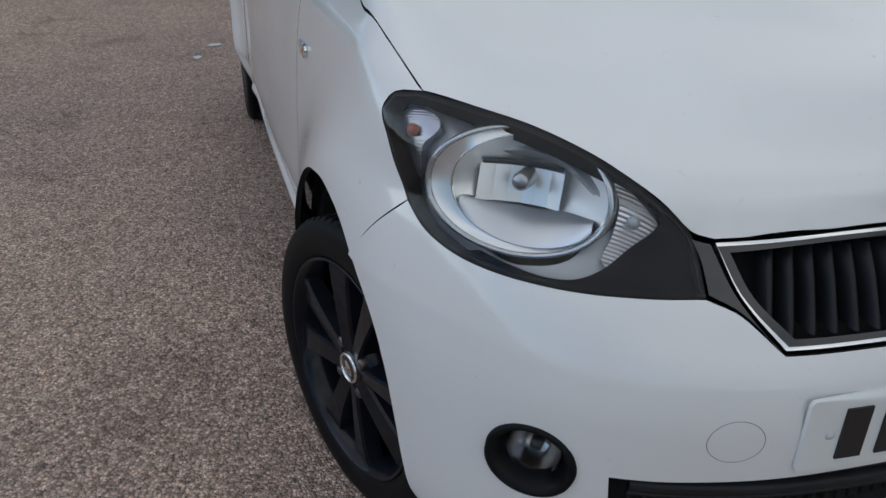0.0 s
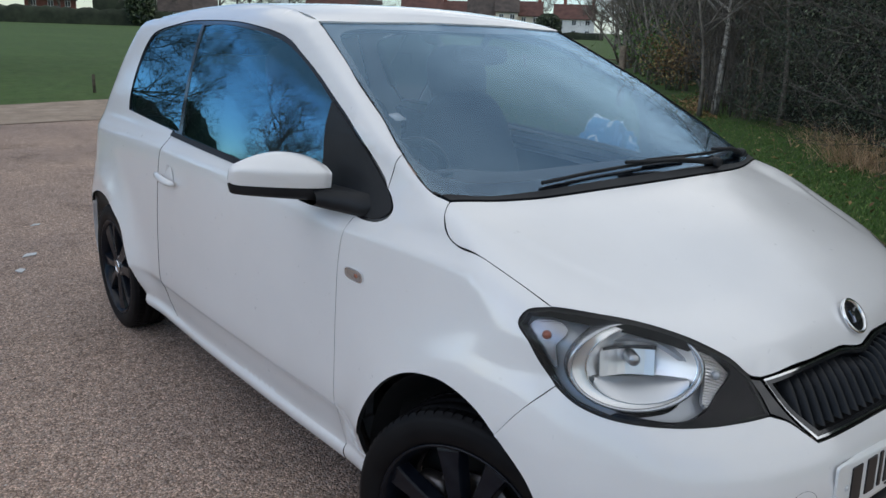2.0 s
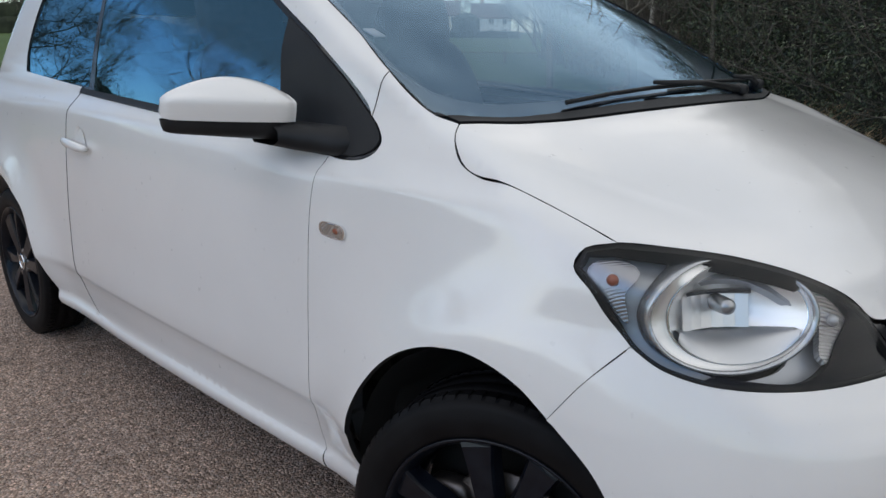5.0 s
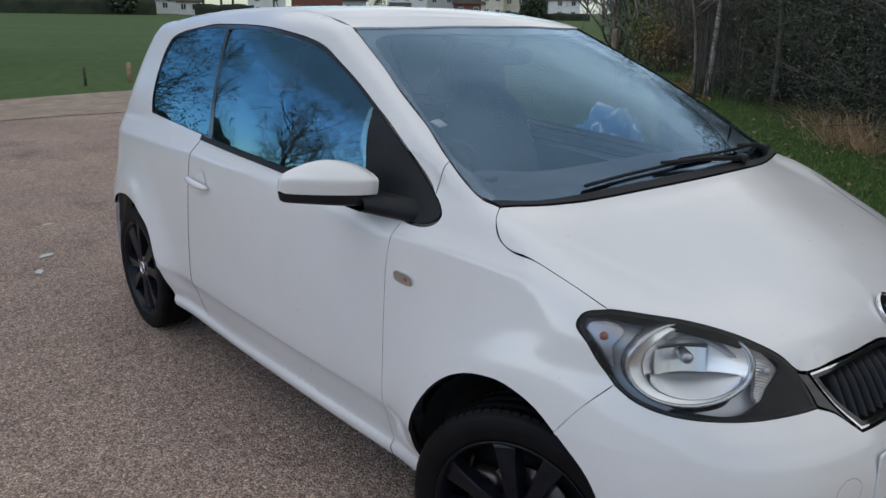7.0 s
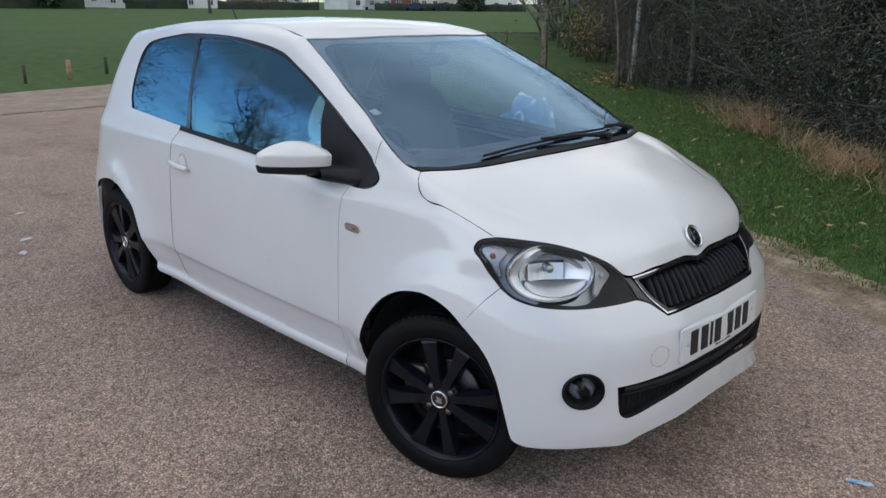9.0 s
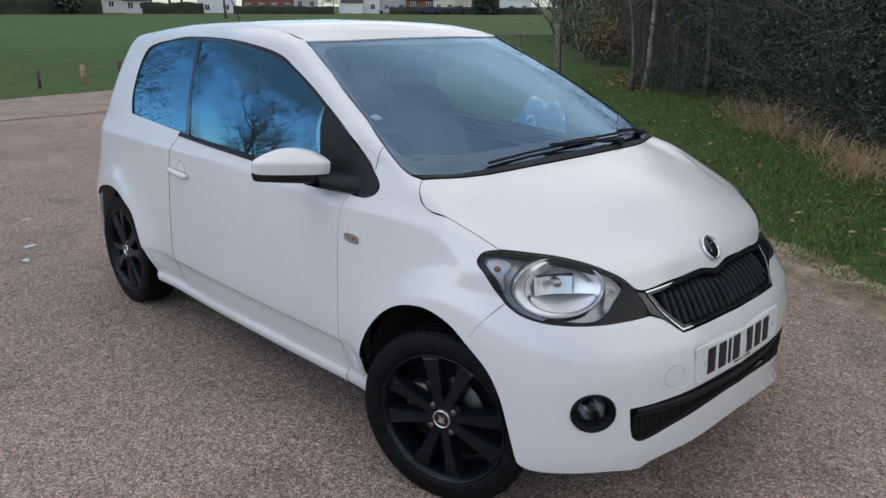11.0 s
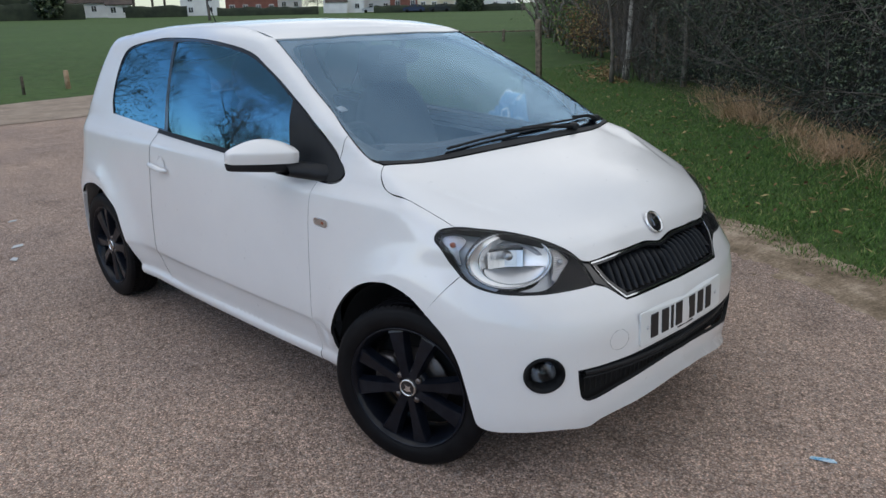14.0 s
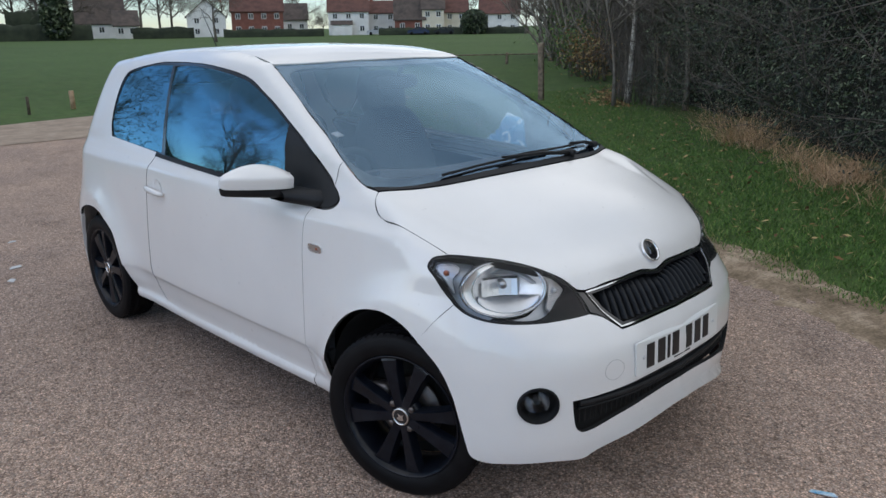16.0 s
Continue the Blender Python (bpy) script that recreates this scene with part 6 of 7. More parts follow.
for _ in range(520):
    i, p, m = along(1, 1.0, 0.05, 1.0)
    z = rnd.uniform(0.2, 3.4)
    q = p[0] + m[0] * rnd.uniform(-0.1, 0.7)
    a = rnd.normal(size=3) * 0.6
    grow((*q, z), (-m[0][0] * 0.5 + a[0], -m[0][1] * 0.5 + a[1], 0.35 + a[2] * 0.6), rnd.uniform(0.7, 1.9), rnd.uniform(0.0035, 0.009), 2, out, 0.55, 0.02, 3)
make("hedge_twigs", out[0], out[1], TWIG, hedge)
out = ([], [])
for _ in range(240):
    i, p, m = along(1, 1.0, 0.60, 0.95)
    q = p[0] + m[0] * rnd.uniform(-0.1, 0.9)
    a = rnd.normal(size=2) * 0.16
    grow((*q, 0.0), (a[0], a[1], 1.0), rnd.uniform(1.2, 4.2), rnd.uniform(0.005, 0.014), 2, out, 0.42, 0.25, 4)
make("thicket_stems", out[0], out[1], TWIG, hedge)

# slim trees in the hedge
bare_tree("birch_tree", (12.0, 7.35), 7.5, "slim pale-barked bare tree in the hedge", BARK, 3, 4, lean=(0.15, 0.1), girth=0.0085)
bare_tree("hedge_tree", (11.3, 7.2), 6.8, "leaning bare tree with pale bark beside the hedge", GREYTWIG, 3, 4, lean=(-1.4, 0.6), girth=0.0055)
bare_tree("hedge_tree", (11.5, 5.7), 7.5, "bare grey tree growing out of the hedge", GREYTWIG, 4, 4, lean=(-1.6, 0.3), girth=0.006)

for tx, ty, th, lx in ((13.4, 8.4, 6.6, -0.6), (14.6, 9.2, 6.2, 0.4), (13.2, 6.9, 7.0, -1.5)):
    bare_tree("hedge_tree", (tx, ty), th, "slender bare tree with grey twigs rising from the hedge", GREYTWIG, 4, 5, lean=(lx, -0.3), girth=0.0055)

# grass of the verge, dry grass, fallen leaves
n = 120000
i = rnd.randint(0, len(verge_mid) - 1, n)
w = rnd.uniform(0, 1, n) ** 0.9
reach = np.interp(verge_mid[i, 1], hl[:, 1], hl[:, 0]) + 0.35 - verge_mid[i, 0] - 0.1
rx = verge_mid[i, 0] + 0.12 + w * reach + rnd.uniform(-0.06, 0.06, n)
ry = verge_mid[i, 1] + rnd.uniform(-0.15, 0.15, n)
keep = (np.array([noise.noise((a * 1.6, b * 1.6, 3)) for a, b in zip(rx, ry)]) + np.clip((rx - verge_mid[i, 0]) * 1.4, 0, 0.75) > rnd.uniform(-0.1, 0.35, n)) & (ry > -3.5)
roots = np.stack([rx, ry, land(rx, ry)], 1)[keep]
tagged(make("verge_grass", *blades(roots, 0.034, 0.0065, 1.2), BLADE), "short green winter grass of the verge", "grass", kind="stuff")
tufts = []
for cx, cy, spread_x, spread_y, count, high in ((7.95, 2.95, 0.22, 0.18, 340, 0.5), (7.6, 2.5, 0.18, 0.15, 260, 0.40), (6.9, 1.75, 0.22, 0.16, 220, 0.27), (6.3, 1.25, 0.2, 0.14, 240, 0.22), (5.9, 0.92, 0.26, 0.15, 650, 0.18), (6.35, 0.95, 0.22, 0.16, 260, 0.26), (5.3, 0.3, 0.3, 0.2, 160, 0.17), (9.1, 4.0, 0.3, 0.2, 70, 0.35)):
    q = np.stack([cx + spread_x * rnd.normal(size=count), cy + spread_y * rnd.normal(size=count)], 1)
    tufts.append(blades(np.concatenate([q, (land(q[:, 0], q[:, 1]))[:, None]], 1), high, 0.005, 1.9))
at, v, f = 0, [], []
for tv, tf in tufts:
    v += list(tv)
    f += [tuple(int(i) + at for i in t) for t in tf]
    at += len(tv)
tagged(make("dry_grass", v, f, STRAW), "straw-coloured dead grass along the hedge foot", "grass", kind="stuff")
n = 900
i = rnd.randint(0, len(verge_mid) - 1, n)
rx = verge_mid[i, 0] + rnd.uniform(0.1, 1.0, n) ** 0.7 * (np.interp(verge_mid[i, 1], hl[:, 1], hl[:, 0]) - verge_mid[i, 0])
q = np.stack([rx, verge_mid[i, 1] + rnd.uniform(-0.1, 0.1, n), land(rx, verge_mid[i, 1]) + 0.045], 1)
tagged(make("fallen_leaves", *leaves(q, 0.032, np.tile([0, 0, 3.0], (n, 1))), FALLEN), "scattered brown fallen leaves on the grass", "leaves", kind="stuff")
i, p, m = along(900, 1.0, 0.6, 0.9)
q = p - m * (np.abs(rnd.normal(size=900)) * 0.35)[:, None]
tagged(make("leaf_litter", *leaves(np.concatenate([q, (land(q[:, 0], q[:, 1]) + 0.03)[:, None]], 1), 0.05, np.tile([0, 0, 2.0], (900, 1))), FALLEN), "drift of russet leaves under the thicket", "leaves", kind="stuff")
n = 4200
rx, ry = rnd.uniform(-3.2, 2.3, n), rnd.uniform(-2.2, 4.5, n)
keep = rx < np.interp(ry, verge_mid[:, 1], verge_mid[:, 0]) + 0.15
q = np.stack([rx, ry, np.full(n, 0.0015 + GROUND_Z)], 1)[keep]
s = rnd.uniform(0.0016, 0.0048, len(q))[:, None, None]
octa = np.array([(1, 0, 0), (0, 1, 0), (-1, 0, 0), (0, -1, 0), (0.1, 0.1, 0.8), (0, 0, -0.6)])
jig = octa[None] * s * rnd.uniform(0.6, 1.4, (len(q), 1, 3)) + q[:, None]
of = np.array([(0, 1, 4), (1, 2, 4), (2, 3, 4), (3, 0, 4), (1, 0, 5), (2, 1, 5), (3, 2, 5), (0, 3, 5)])
GRIT = material("loose_grit", (0.3, 0.27, 0.24), 0.9)
isle(GRIT, [(0.0, (0.05, 0.045, 0.04)), (0.5, (0.20, 0.165, 0.14)), (0.85, (0.34, 0.30, 0.26)), (1.0, (0.62, 0.58, 0.53))], 0.9)
tagged(make("loose_grit", jig.reshape(-1, 3), (of[None] + 6 * np.arange(len(q))[:, None, None]).reshape(-1, 3), GRIT, smooth=False), "loose grit lying on the tarmac", "grit", kind="stuff")

# ---- posts, fence, litter ----
def post_at(name, x, y, h, r, label, square=False, group=""):
    z = float(land(x, y))
    if square:
        ob = part(name, box((r * 2, r * 2, h + 0.1), (0, 0, h / 2 - 0.05), r * 0.2), WOOD)
    else:
        ob = make(name, *tube([(0, 0, -0.1), (0, 0, h * 0.5), (0, 0, h - r * 0.3), (0, 0, h)], [r, r * 0.98, r * 0.95, r * 0.7], 12), FRESH_WOOD if "pale" in label else DARK_WOOD)
    ob.matrix_world = Matrix.Translation((x, y, z)) @ pose(0, 0, 0, rnd.uniform(-2, 2), rnd.uniform(-2, 2), 20)
    return tagged(ob, label, "post", group)


post_at("bollard", 2.42, 15.4, 0.36, 0.032, "short dark wooden bollard at the edge of the green", group="bollards")
post_at("bollard", 3.50, 16.05, 0.38, 0.055, "short pale wooden bollard at the edge of the green", group="bollards")
post_at("bollard", 4.50, 16.6, 0.38, 0.04, "short dark wooden bollard at the edge of the green", group="bollards")
post_at("fence_post", 11.45, 9.30, 1.25, 0.06, "tall square wooden post on the green", True)
for k in range(9):
    post_at("fence_post", 15.5 + 1.9 * k, 26.5 - 1.45 * k, 0.5, 0.05, "low wooden post of a knee-high fence on the green", True, "low fence posts")
post_at("gate_post", 12.05, 6.75, 1.45, 0.05, "old timber post half hidden in the hedge", True)
post_at("gate_post", 12.2, 6.62, 1.30, 0.045, "old timber post half hidden in the hedge", True)
rail = part("fence_rail", box((16.5, 0.05, 0.05), (0, 0, 0), 0.01), WOOD)
rail.matrix_world = look((22.0, 21.5, 0.42 + float(land(22, 21.5))), (37.2, 9.9, 0.42 + float(land(22, 21.5)))) @ pose(0, 0, 0, 0, 90, 0)
tagged(rail, "long low wooden rail of the knee-high fence", "fence")

BLUE_SHEET = material("blue_plastic", (0.05, 0.22, 0.42), 0.35, spec=0.5)
bs = node(BLUE_SHEET, "ShaderNodeTexWave", bands_direction="X", Scale=1.6, Distortion=16.0)
link(BLUE_SHEET, place(BLUE_SHEET), bs.inputs["Vector"])
link(BLUE_SHEET, ramp(BLUE_SHEET, bs.outputs["Fac"], (0.0, (0.035, 0.20, 0.42)), (0.86, (0.06, 0.30, 0.55)), (0.95, (0.65, 0.70, 0.74)), (1.0, (0.7, 0.74, 0.78))), shader(BLUE_SHEET).inputs["Base Color"])
v, f = puff((1.15, 0.7, 0.80), (0, 0, 0), 2.2, 34)
v = [Vector(q) * (1 + 0.50 * noise.noise(Vector(q) * 4.1) + 0.26 * noise.noise(Vector(q) * 9.5) + 0.12 * noise.noise(Vector(q) * 23.0)) for q in v]
bag = make("plastic_sack", [(q.x, q.y, max(q.z, -0.28)) for q in v], f, BLUE_SHEET, smooth=False)
bag.matrix_world = Matrix.Translation((2.95, 2.72, 0.28)) @ pose(0, 0, 0, 0, 0, 35)
tagged(bag, "crumpled blue and white plastic sack dumped on the grass", "sack")
FILM = material("pale_blue_film", (0.25, 0.5, 0.68), 0.25)
spotted(FILM, 60.0, (0.10, 0.36, 0.60), (0.62, 0.74, 0.80))
v, f = prism([(-0.042, -0.008), (0.028, -0.011), (0.042, 0.0), (0.03, 0.010), (-0.04, 0.008)], 0.0, 0.004)
wrap = make("wrapper", [(q[0], q[1], q[2] + 0.006 * math.sin(q[0] * 60)) for q in v], f, FILM, smooth=False)
wrap.matrix_world = Matrix.Translation((0.235, -1.02, 0.007 + GROUND_Z)) @ pose(0, 0, 0, 0, 0, -80)
tagged(wrap, "small blue and white sweet wrapper lying on tarmac", "litter")
for x, y, a, s in ((-0.93, 3.84, 20, 1.0), (-1.03, 3.53, 70, 0.8), (-0.75, 4.6, 10, 0.7)):
    v, f = prism([(-0.05, -0.02), (0.03, -0.03), (0.06, 0.01), (0.0, 0.03)], 0.002, 0.006)
    bit = make("paper_scrap", [(q[0] * s, q[1] * s, q[2]) for q in v], f, PALE, smooth=False)
    bit.matrix_world = Matrix.Translation((x, y, GROUND_Z)) @ pose(0, 0, 0, 0, 0, a)
    tagged(bit, "small pale paper scrap lying on the tarmac", "litter", "paper scraps")

# ---- the far side of the green ----
EYE_XY = Vector((-2.1, -1.7))
BRICK = material("red_brick", (0.24, 0.085, 0.055), 0.85)
spotted(BRICK, 1.2, (0.16, 0.06, 0.045), (0.23, 0.09, 0.065))
RENDER_W = material("white_render", (0.72, 0.71, 0.68), 0.85)
spotted(RENDER_W, 0.6, (0.68, 0.67, 0.65), (0.80, 0.79, 0.77))
RENDER_C = material("cream_render", (0.66, 0.60, 0.48), 0.85)
spotted(RENDER_C, 0.6, (0.60, 0.54, 0.43), (0.70, 0.64, 0.52))
TILE_R = material("red_roof_tile", (0.16, 0.065, 0.045), 0.85)
spotted(TILE_R, 0.9, (0.075, 0.034, 0.028), (0.125, 0.058, 0.045))
TILE_D = material("dark_roof_tile", (0.075, 0.062, 0.055), 0.85)
spotted(TILE_D, 0.9, (0.05, 0.040, 0.036), (0.095, 0.074, 0.062))
PANE = material("dark_pane", (0.03, 0.035, 0.04), 0.08)
FRAME_W = material("white_joinery", (0.75, 0.75, 0.74), 0.5)
FAR_HEDGE = material("far_hedge", (0.018, 0.026, 0.013), 0.9)
spotted(FAR_HEDGE, 0.8, (0.012, 0.018, 0.009), (0.03, 0.04, 0.02))


def far_place(az, dist):
    a = radians(az)
    p = EYE_XY + Vector((math.sin(a), math.cos(a))) * dist
    return p.x, p.y, float(land(p.x, p.y))


def facing(az, dist, sink=0.05):
    x, y, z = far_place(az, dist)
    return Matrix.Translation((x, y, z - sink)) @ pose(0, 0, 0, 0, 0, -az)


def house(az0, az1, dist, eave, ridge, wall, roof, label, cols=3, floors=2, stacks=(0.1, 0.9), gable=False, deep=7.0, lean_to=False):
    """A house seen over the green: local x along its front, y away from the viewer."""
    w = dist * radians(az1 - az0)
    ob = empty("house", label, "house", "houses round the green", at=facing((az0 + az1) / 2, dist))
    h = w / 2
    if gable:
        wv = [(-h, 0, 0), (h, 0, 0), (h, deep, 0), (-h, deep, 0), (-h, 0, eave), (h, 0, eave), (h, deep, eave), (-h, deep, eave), (0, 0, ridge - 0.1), (0, deep, ridge - 0.1)]
        wf = [(0, 1, 5, 8, 4), (1, 2, 6, 5), (2, 3, 7, 9, 6), (3, 0, 4, 7)]
        planes = [((-h - 0.35, -0.3, eave - 0.2), (0, -0.3, ridge), (0, deep + 0.3, ridge), (-h - 0.35, deep + 0.3, eave - 0.2)), ((h + 0.35, -0.3, eave - 0.2), (0, -0.3, ridge), (0, deep + 0.3, ridge), (h + 0.35, deep + 0.3, eave - 0.2))]
    else:
        wv = [(-h, 0, 0), (h, 0, 0), (h, deep, 0), (-h, deep, 0), (-h, 0, eave), (h, 0, eave), (h, deep, eave), (-h, deep, eave), (-h, deep / 2, ridge - 0.1), (h, deep / 2, ridge - 0.1)]
        wf = [(0, 1, 5, 4), (1, 2, 6, 9, 5), (2, 3, 7, 6), (3, 0, 4, 8, 7)]
        planes = [((-h - 0.3, -0.4, eave - 0.2), (h + 0.3, -0.4, eave - 0.2), (h + 0.3, deep / 2, ridge), (-h - 0.3, deep / 2, ridge)), ((-h - 0.3, deep + 0.4, eave - 0.2), (h + 0.3, deep + 0.4, eave - 0.2), (h + 0.3, deep / 2, ridge), (-h - 0.3, deep / 2, ridge))]
    make("wall", wv, wf, wall, ob, smooth=False)
    for pl in planes:
        make("roof", [*pl, *[(q[0], q[1], q[2] - 0.18) for q in pl]], [(0, 1, 2, 3), (7, 6, 5, 4), (0, 4, 5, 1), (1, 5, 6, 2), (2, 6, 7, 3), (3, 7, 4, 0)], roof, ob, smooth=False)
    for s in stacks:
        x = -h + w * s
        part("chimney", box((0.7, 0.7, 1.7), (x, deep * 0.5, ridge + 0.45)), BRICK, ob, smooth=False)
    step = eave / floors
    for fl in range(floors):
        for c in range(cols):
            x = -h + w * (c + 0.5) / cols
            win = part("window", box((1.0, 0.10, 1.15), (x, -0.02, step * fl + step * 0.55)), FRAME_W, ob, smooth=False)
            for d in (-0.23, 0.23):
                part("pane", box((0.36, 0.05, 0.95), (x + d, -0.075, step * fl + step * 0.55)), PANE, win, smooth=False)
    if lean_to:
        part("porch", box((w * 0.5, 1.8, 2.2), (-h * 0.35, -0.9, 1.1)), RENDER_W, ob, smooth=False)
        make("porch_roof", [(-h * 0.9, -2.0, 2.2), (h * 0.2, -2.0, 2.2), (h * 0.2, 0, 3.0), (-h * 0.9, 0, 3.0), (-h * 0.9, -2.0, 2.1), (h * 0.2, -2.0, 2.1), (h * 0.2, 0, 2.9), (-h * 0.9, 0, 2.9)], [(0, 1, 2, 3), (7, 6, 5, 4), (0, 4, 5, 1), (1, 5, 6, 2), (2, 6, 7, 3), (3, 7, 4, 0)], TILE_D, ob, smooth=False)
    return ob


D = 165
house(18.6, 21.6, D, 3.0, 7.6, RENDER_W, TILE_D, "old house with a great dark thatch-like roof", 3, 1, (0.2,))
house(20.9, 22.4, D - 10, 2.6, 5.2, RENDER_W, TILE_D, "low white cottage under a dark roof", 2, 1, ())
house(25.6, 28.2, D, 4.2, 7.4, RENDER_W, TILE_D, "white gabled house behind bare trees", 2, 2, (0.9,), gable=True)
house(28.6, 32.2, D, 5.2, 8.6, BRICK, TILE_R, "red brick house with white windows and bay", 4, 2, (0.05, 0.95))
house(32.2, 33.9, D + 12, 3.6, 7.0, RENDER_W, TILE_D, "house with a dark slate roof and skylights", 2, 1, ())
house(35.4, 38.3, D, 5.0, 8.0, RENDER_W, TILE_R, "white rendered cottage with a red tiled roof", 3, 2, (0.05, 0.75), lean_to=True)
house(38.3, 40.4, D + 4, 4.7, 7.2, RENDER_W, TILE_R, "white rendered cottage with a red tiled roof", 2, 2, (0.1,))
house(40.2, 42.4, D - 3, 3.2, 8.2, BRICK, TILE_D, "brown brick house with a tall dark roof", 2, 1, (0.3, 0.65))
house(42.2, 43.8, D - 3, 5.2, 8.2, RENDER_C, TILE_D, "cream rendered house with a dark hipped roof", 2, 2, (0.9,))
house(43.8, 45.5, D, 4.6, 7.4, RENDER_C, TILE_R, "cream rendered house with a red tiled roof", 2, 2, (0.9,))
house(46.4, 49.3, D + 5, 4.3, 7.2, RENDER_W, TILE_R, "white house with a red roof behind bushes", 3, 2, (0.25, 0.95))
house(4.0, 8.0, D, 4.5, 7.5, RENDER_W, TILE_R, "white house with a red tiled roof", 3, 2, (0.2,))
house(10.5, 13.5, D + 10, 4.5, 7.5, BRICK, TILE_D, "red brick house with a dark roof", 3, 2, (0.8,))


def far_hedge(az0, az1, dist, h, label):
    """A clipped or shaggy hedge far off, as one lumpy body."""
    w = dist * radians(az1 - az0)
    nx, prof = max(8, int(w / 0.7)), [(-0.8, 0), (-0.75, 0.6), (-0.5, 0.95), (0, 1.0), (0.5, 0.95), (0.75, 0.6), (0.8, 0)]
    v, f = [], []
    for i in range(nx + 1):
        x = -w / 2 + w * i / nx
        for y, z in prof:
            k = 1 + 0.22 * noise.noise((x * 0.5 + az0, y, z * 2)) + 0.12 * noise.noise((x * 2.1, y * 3, z * 5 + az0))
            v.append((x, y * k, z * h * k))
    for i in range(nx):
        f += [(i * 7 + k, (i + 1) * 7 + k, (i + 1) * 7 + k + 1, i * 7 + k + 1) for k in range(6)]
    ob = make("hedge", v, f, FAR_HEDGE)
    ob.matrix_world = facing((az0 + az1) / 2, dist, 0.1)
    return tagged(ob, label, "hedge", "far hedges")


far_hedge(8, 19.5, 140, 2.6, "dark field hedge at the edge of the green")
far_hedge(14.5, 18.5, 150, 5.0, "tall dark field hedge before the trees")
far_hedge(22, 26, 150, 2.0, "dark garden hedge before the houses")
far_hedge(28, 35, 150, 1.5, "dark garden hedge before the houses")
far_hedge(39.0, 50, 152, 1.4, "dark garden hedge before the houses")
far_hedge(-12, 8, 150, 4.0, "dark field hedge at the edge of the green")

bare_tree("field_tree", far_place(27.4, 105)[:2], 8.5, "spreading bare tree on the green", TWIG, 4, 5, fine=5000)
tree_a = bare_tree("far_tree", far_place(18.2, 150)[:2], 14, "large bare winter tree behind the houses", TWIG, 4, 5, group="far trees", fine=8000)
tree_b = bare_tree("far_tree", far_place(20.0, 195)[:2], 14, "large bare winter tree behind the houses", TWIG, 4, 5, spread=0.5, group="far trees", fine=8000)
for k, (az, d, h) in enumerate(((15.0, 170, 15), (23.8, 175, 14), (26.6, 200, 13), (30.5, 200, 11), (41.2, 200, 10), (12.5, 165, 14), (9.0, 170, 13), (16.4, 160, 17), (17.3, 185, 19), (19.4, 175, 18), (21.2, 180, 18), (22.6, 172, 16), (24.6, 185, 15), (10.8, 175, 15), (7.0, 168, 14), (33.2, 195, 13), (35.0, 168, 6), (34.2, 158, 4.5), (37.5, 200, 11), (45.6, 180, 10), (49.8, 150, 9), (28.0, 190, 13), (50.8, 75, 8), (52.0, 60, 8), (53.2, 45, 7.5))):
    x, y, z = far_place(az, d)
    copy_thing(tree_b if k % 2 else tree_a, Matrix.Translation((x, y, z - 0.03)) @ pose(0, 0, 0, 0, 0, 47 * k) @ Matrix.Scale(h / 14, 4))


def cypress(az, dist, h, w, label):
    x, y, z = far_place(az, dist)
    tree = empty("evergreen_tree", label, "tree", at=Matrix.Translation((x, y, z)))
    make("trunk", *tube([(0, 0, -0.1), (0, 0, h * 0.6)], [w * 0.08, w * 0.04], 8), TWIG, tree)
    n = int((4500 if dist < 60 else 900) * w)
    t = rnd.uniform(0, 1, n) ** 0.8
    a = rnd.uniform(0, 2 * math.pi, n)
    r = w / 2 * np.sqrt(np.clip(1 - np.abs(t * 1.9 - 0.8) ** 2.2 / 1.3, 0.03, 1)) * rnd.uniform(0.65, 1.08, n)
    c = np.stack([r * np.cos(a), r * np.sin(a), h * (0.06 + 0.94 * t)], 1)
    # added dark body, coloured as the shade between the leaves
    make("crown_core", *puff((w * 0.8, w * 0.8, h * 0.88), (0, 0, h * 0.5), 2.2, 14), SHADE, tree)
    make("crown", *leaves(c, 0.15 if dist < 60 else h * 0.055), LEAF, tree)


cypress(17.4, 140, 7.5, 4.2, "dense dark clipped evergreen on the green's edge")
cypress(46.0, 150, 4.5, 5.0, "round dark garden bush before a white house")

# ivy-clad wood that closes the path beyond the hedge
WOODLINE = [far_place(51.9, 46)[:2], far_place(52.6, 38)[:2], far_place(54.2, 30)[:2], far_place(57.0, 24)[:2], far_place(61.0, 20.5)[:2], far_place(66.0, 19.5)[:2]]
wl = spline(WOODLINE, 0.5, closed=False)
wt_ = np.gradient(wl, axis=0)
wt_ /= np.linalg.norm(wt_, axis=1, keepdims=True)
wn = np.stack([-wt_[:, 1], wt_[:, 0]], 1)
wood = empty("woodland_edge", "dark ivy-clad wood with tangled bare branches beside the path", "wood", kind="stuff")
# near-black sheet added behind the leaves, painted as the wood's inner shade
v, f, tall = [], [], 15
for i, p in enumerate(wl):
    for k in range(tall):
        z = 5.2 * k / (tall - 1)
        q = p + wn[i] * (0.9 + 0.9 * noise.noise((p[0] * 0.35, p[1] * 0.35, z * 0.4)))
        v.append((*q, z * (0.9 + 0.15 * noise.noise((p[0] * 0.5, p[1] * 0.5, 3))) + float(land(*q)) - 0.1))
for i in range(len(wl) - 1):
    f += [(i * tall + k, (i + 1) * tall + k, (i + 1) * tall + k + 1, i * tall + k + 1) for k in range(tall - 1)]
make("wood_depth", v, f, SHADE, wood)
n = 34000
i = rnd.randint(0, len(wl) - 1, n)
z = rnd.uniform(0.1, 5.8, n)
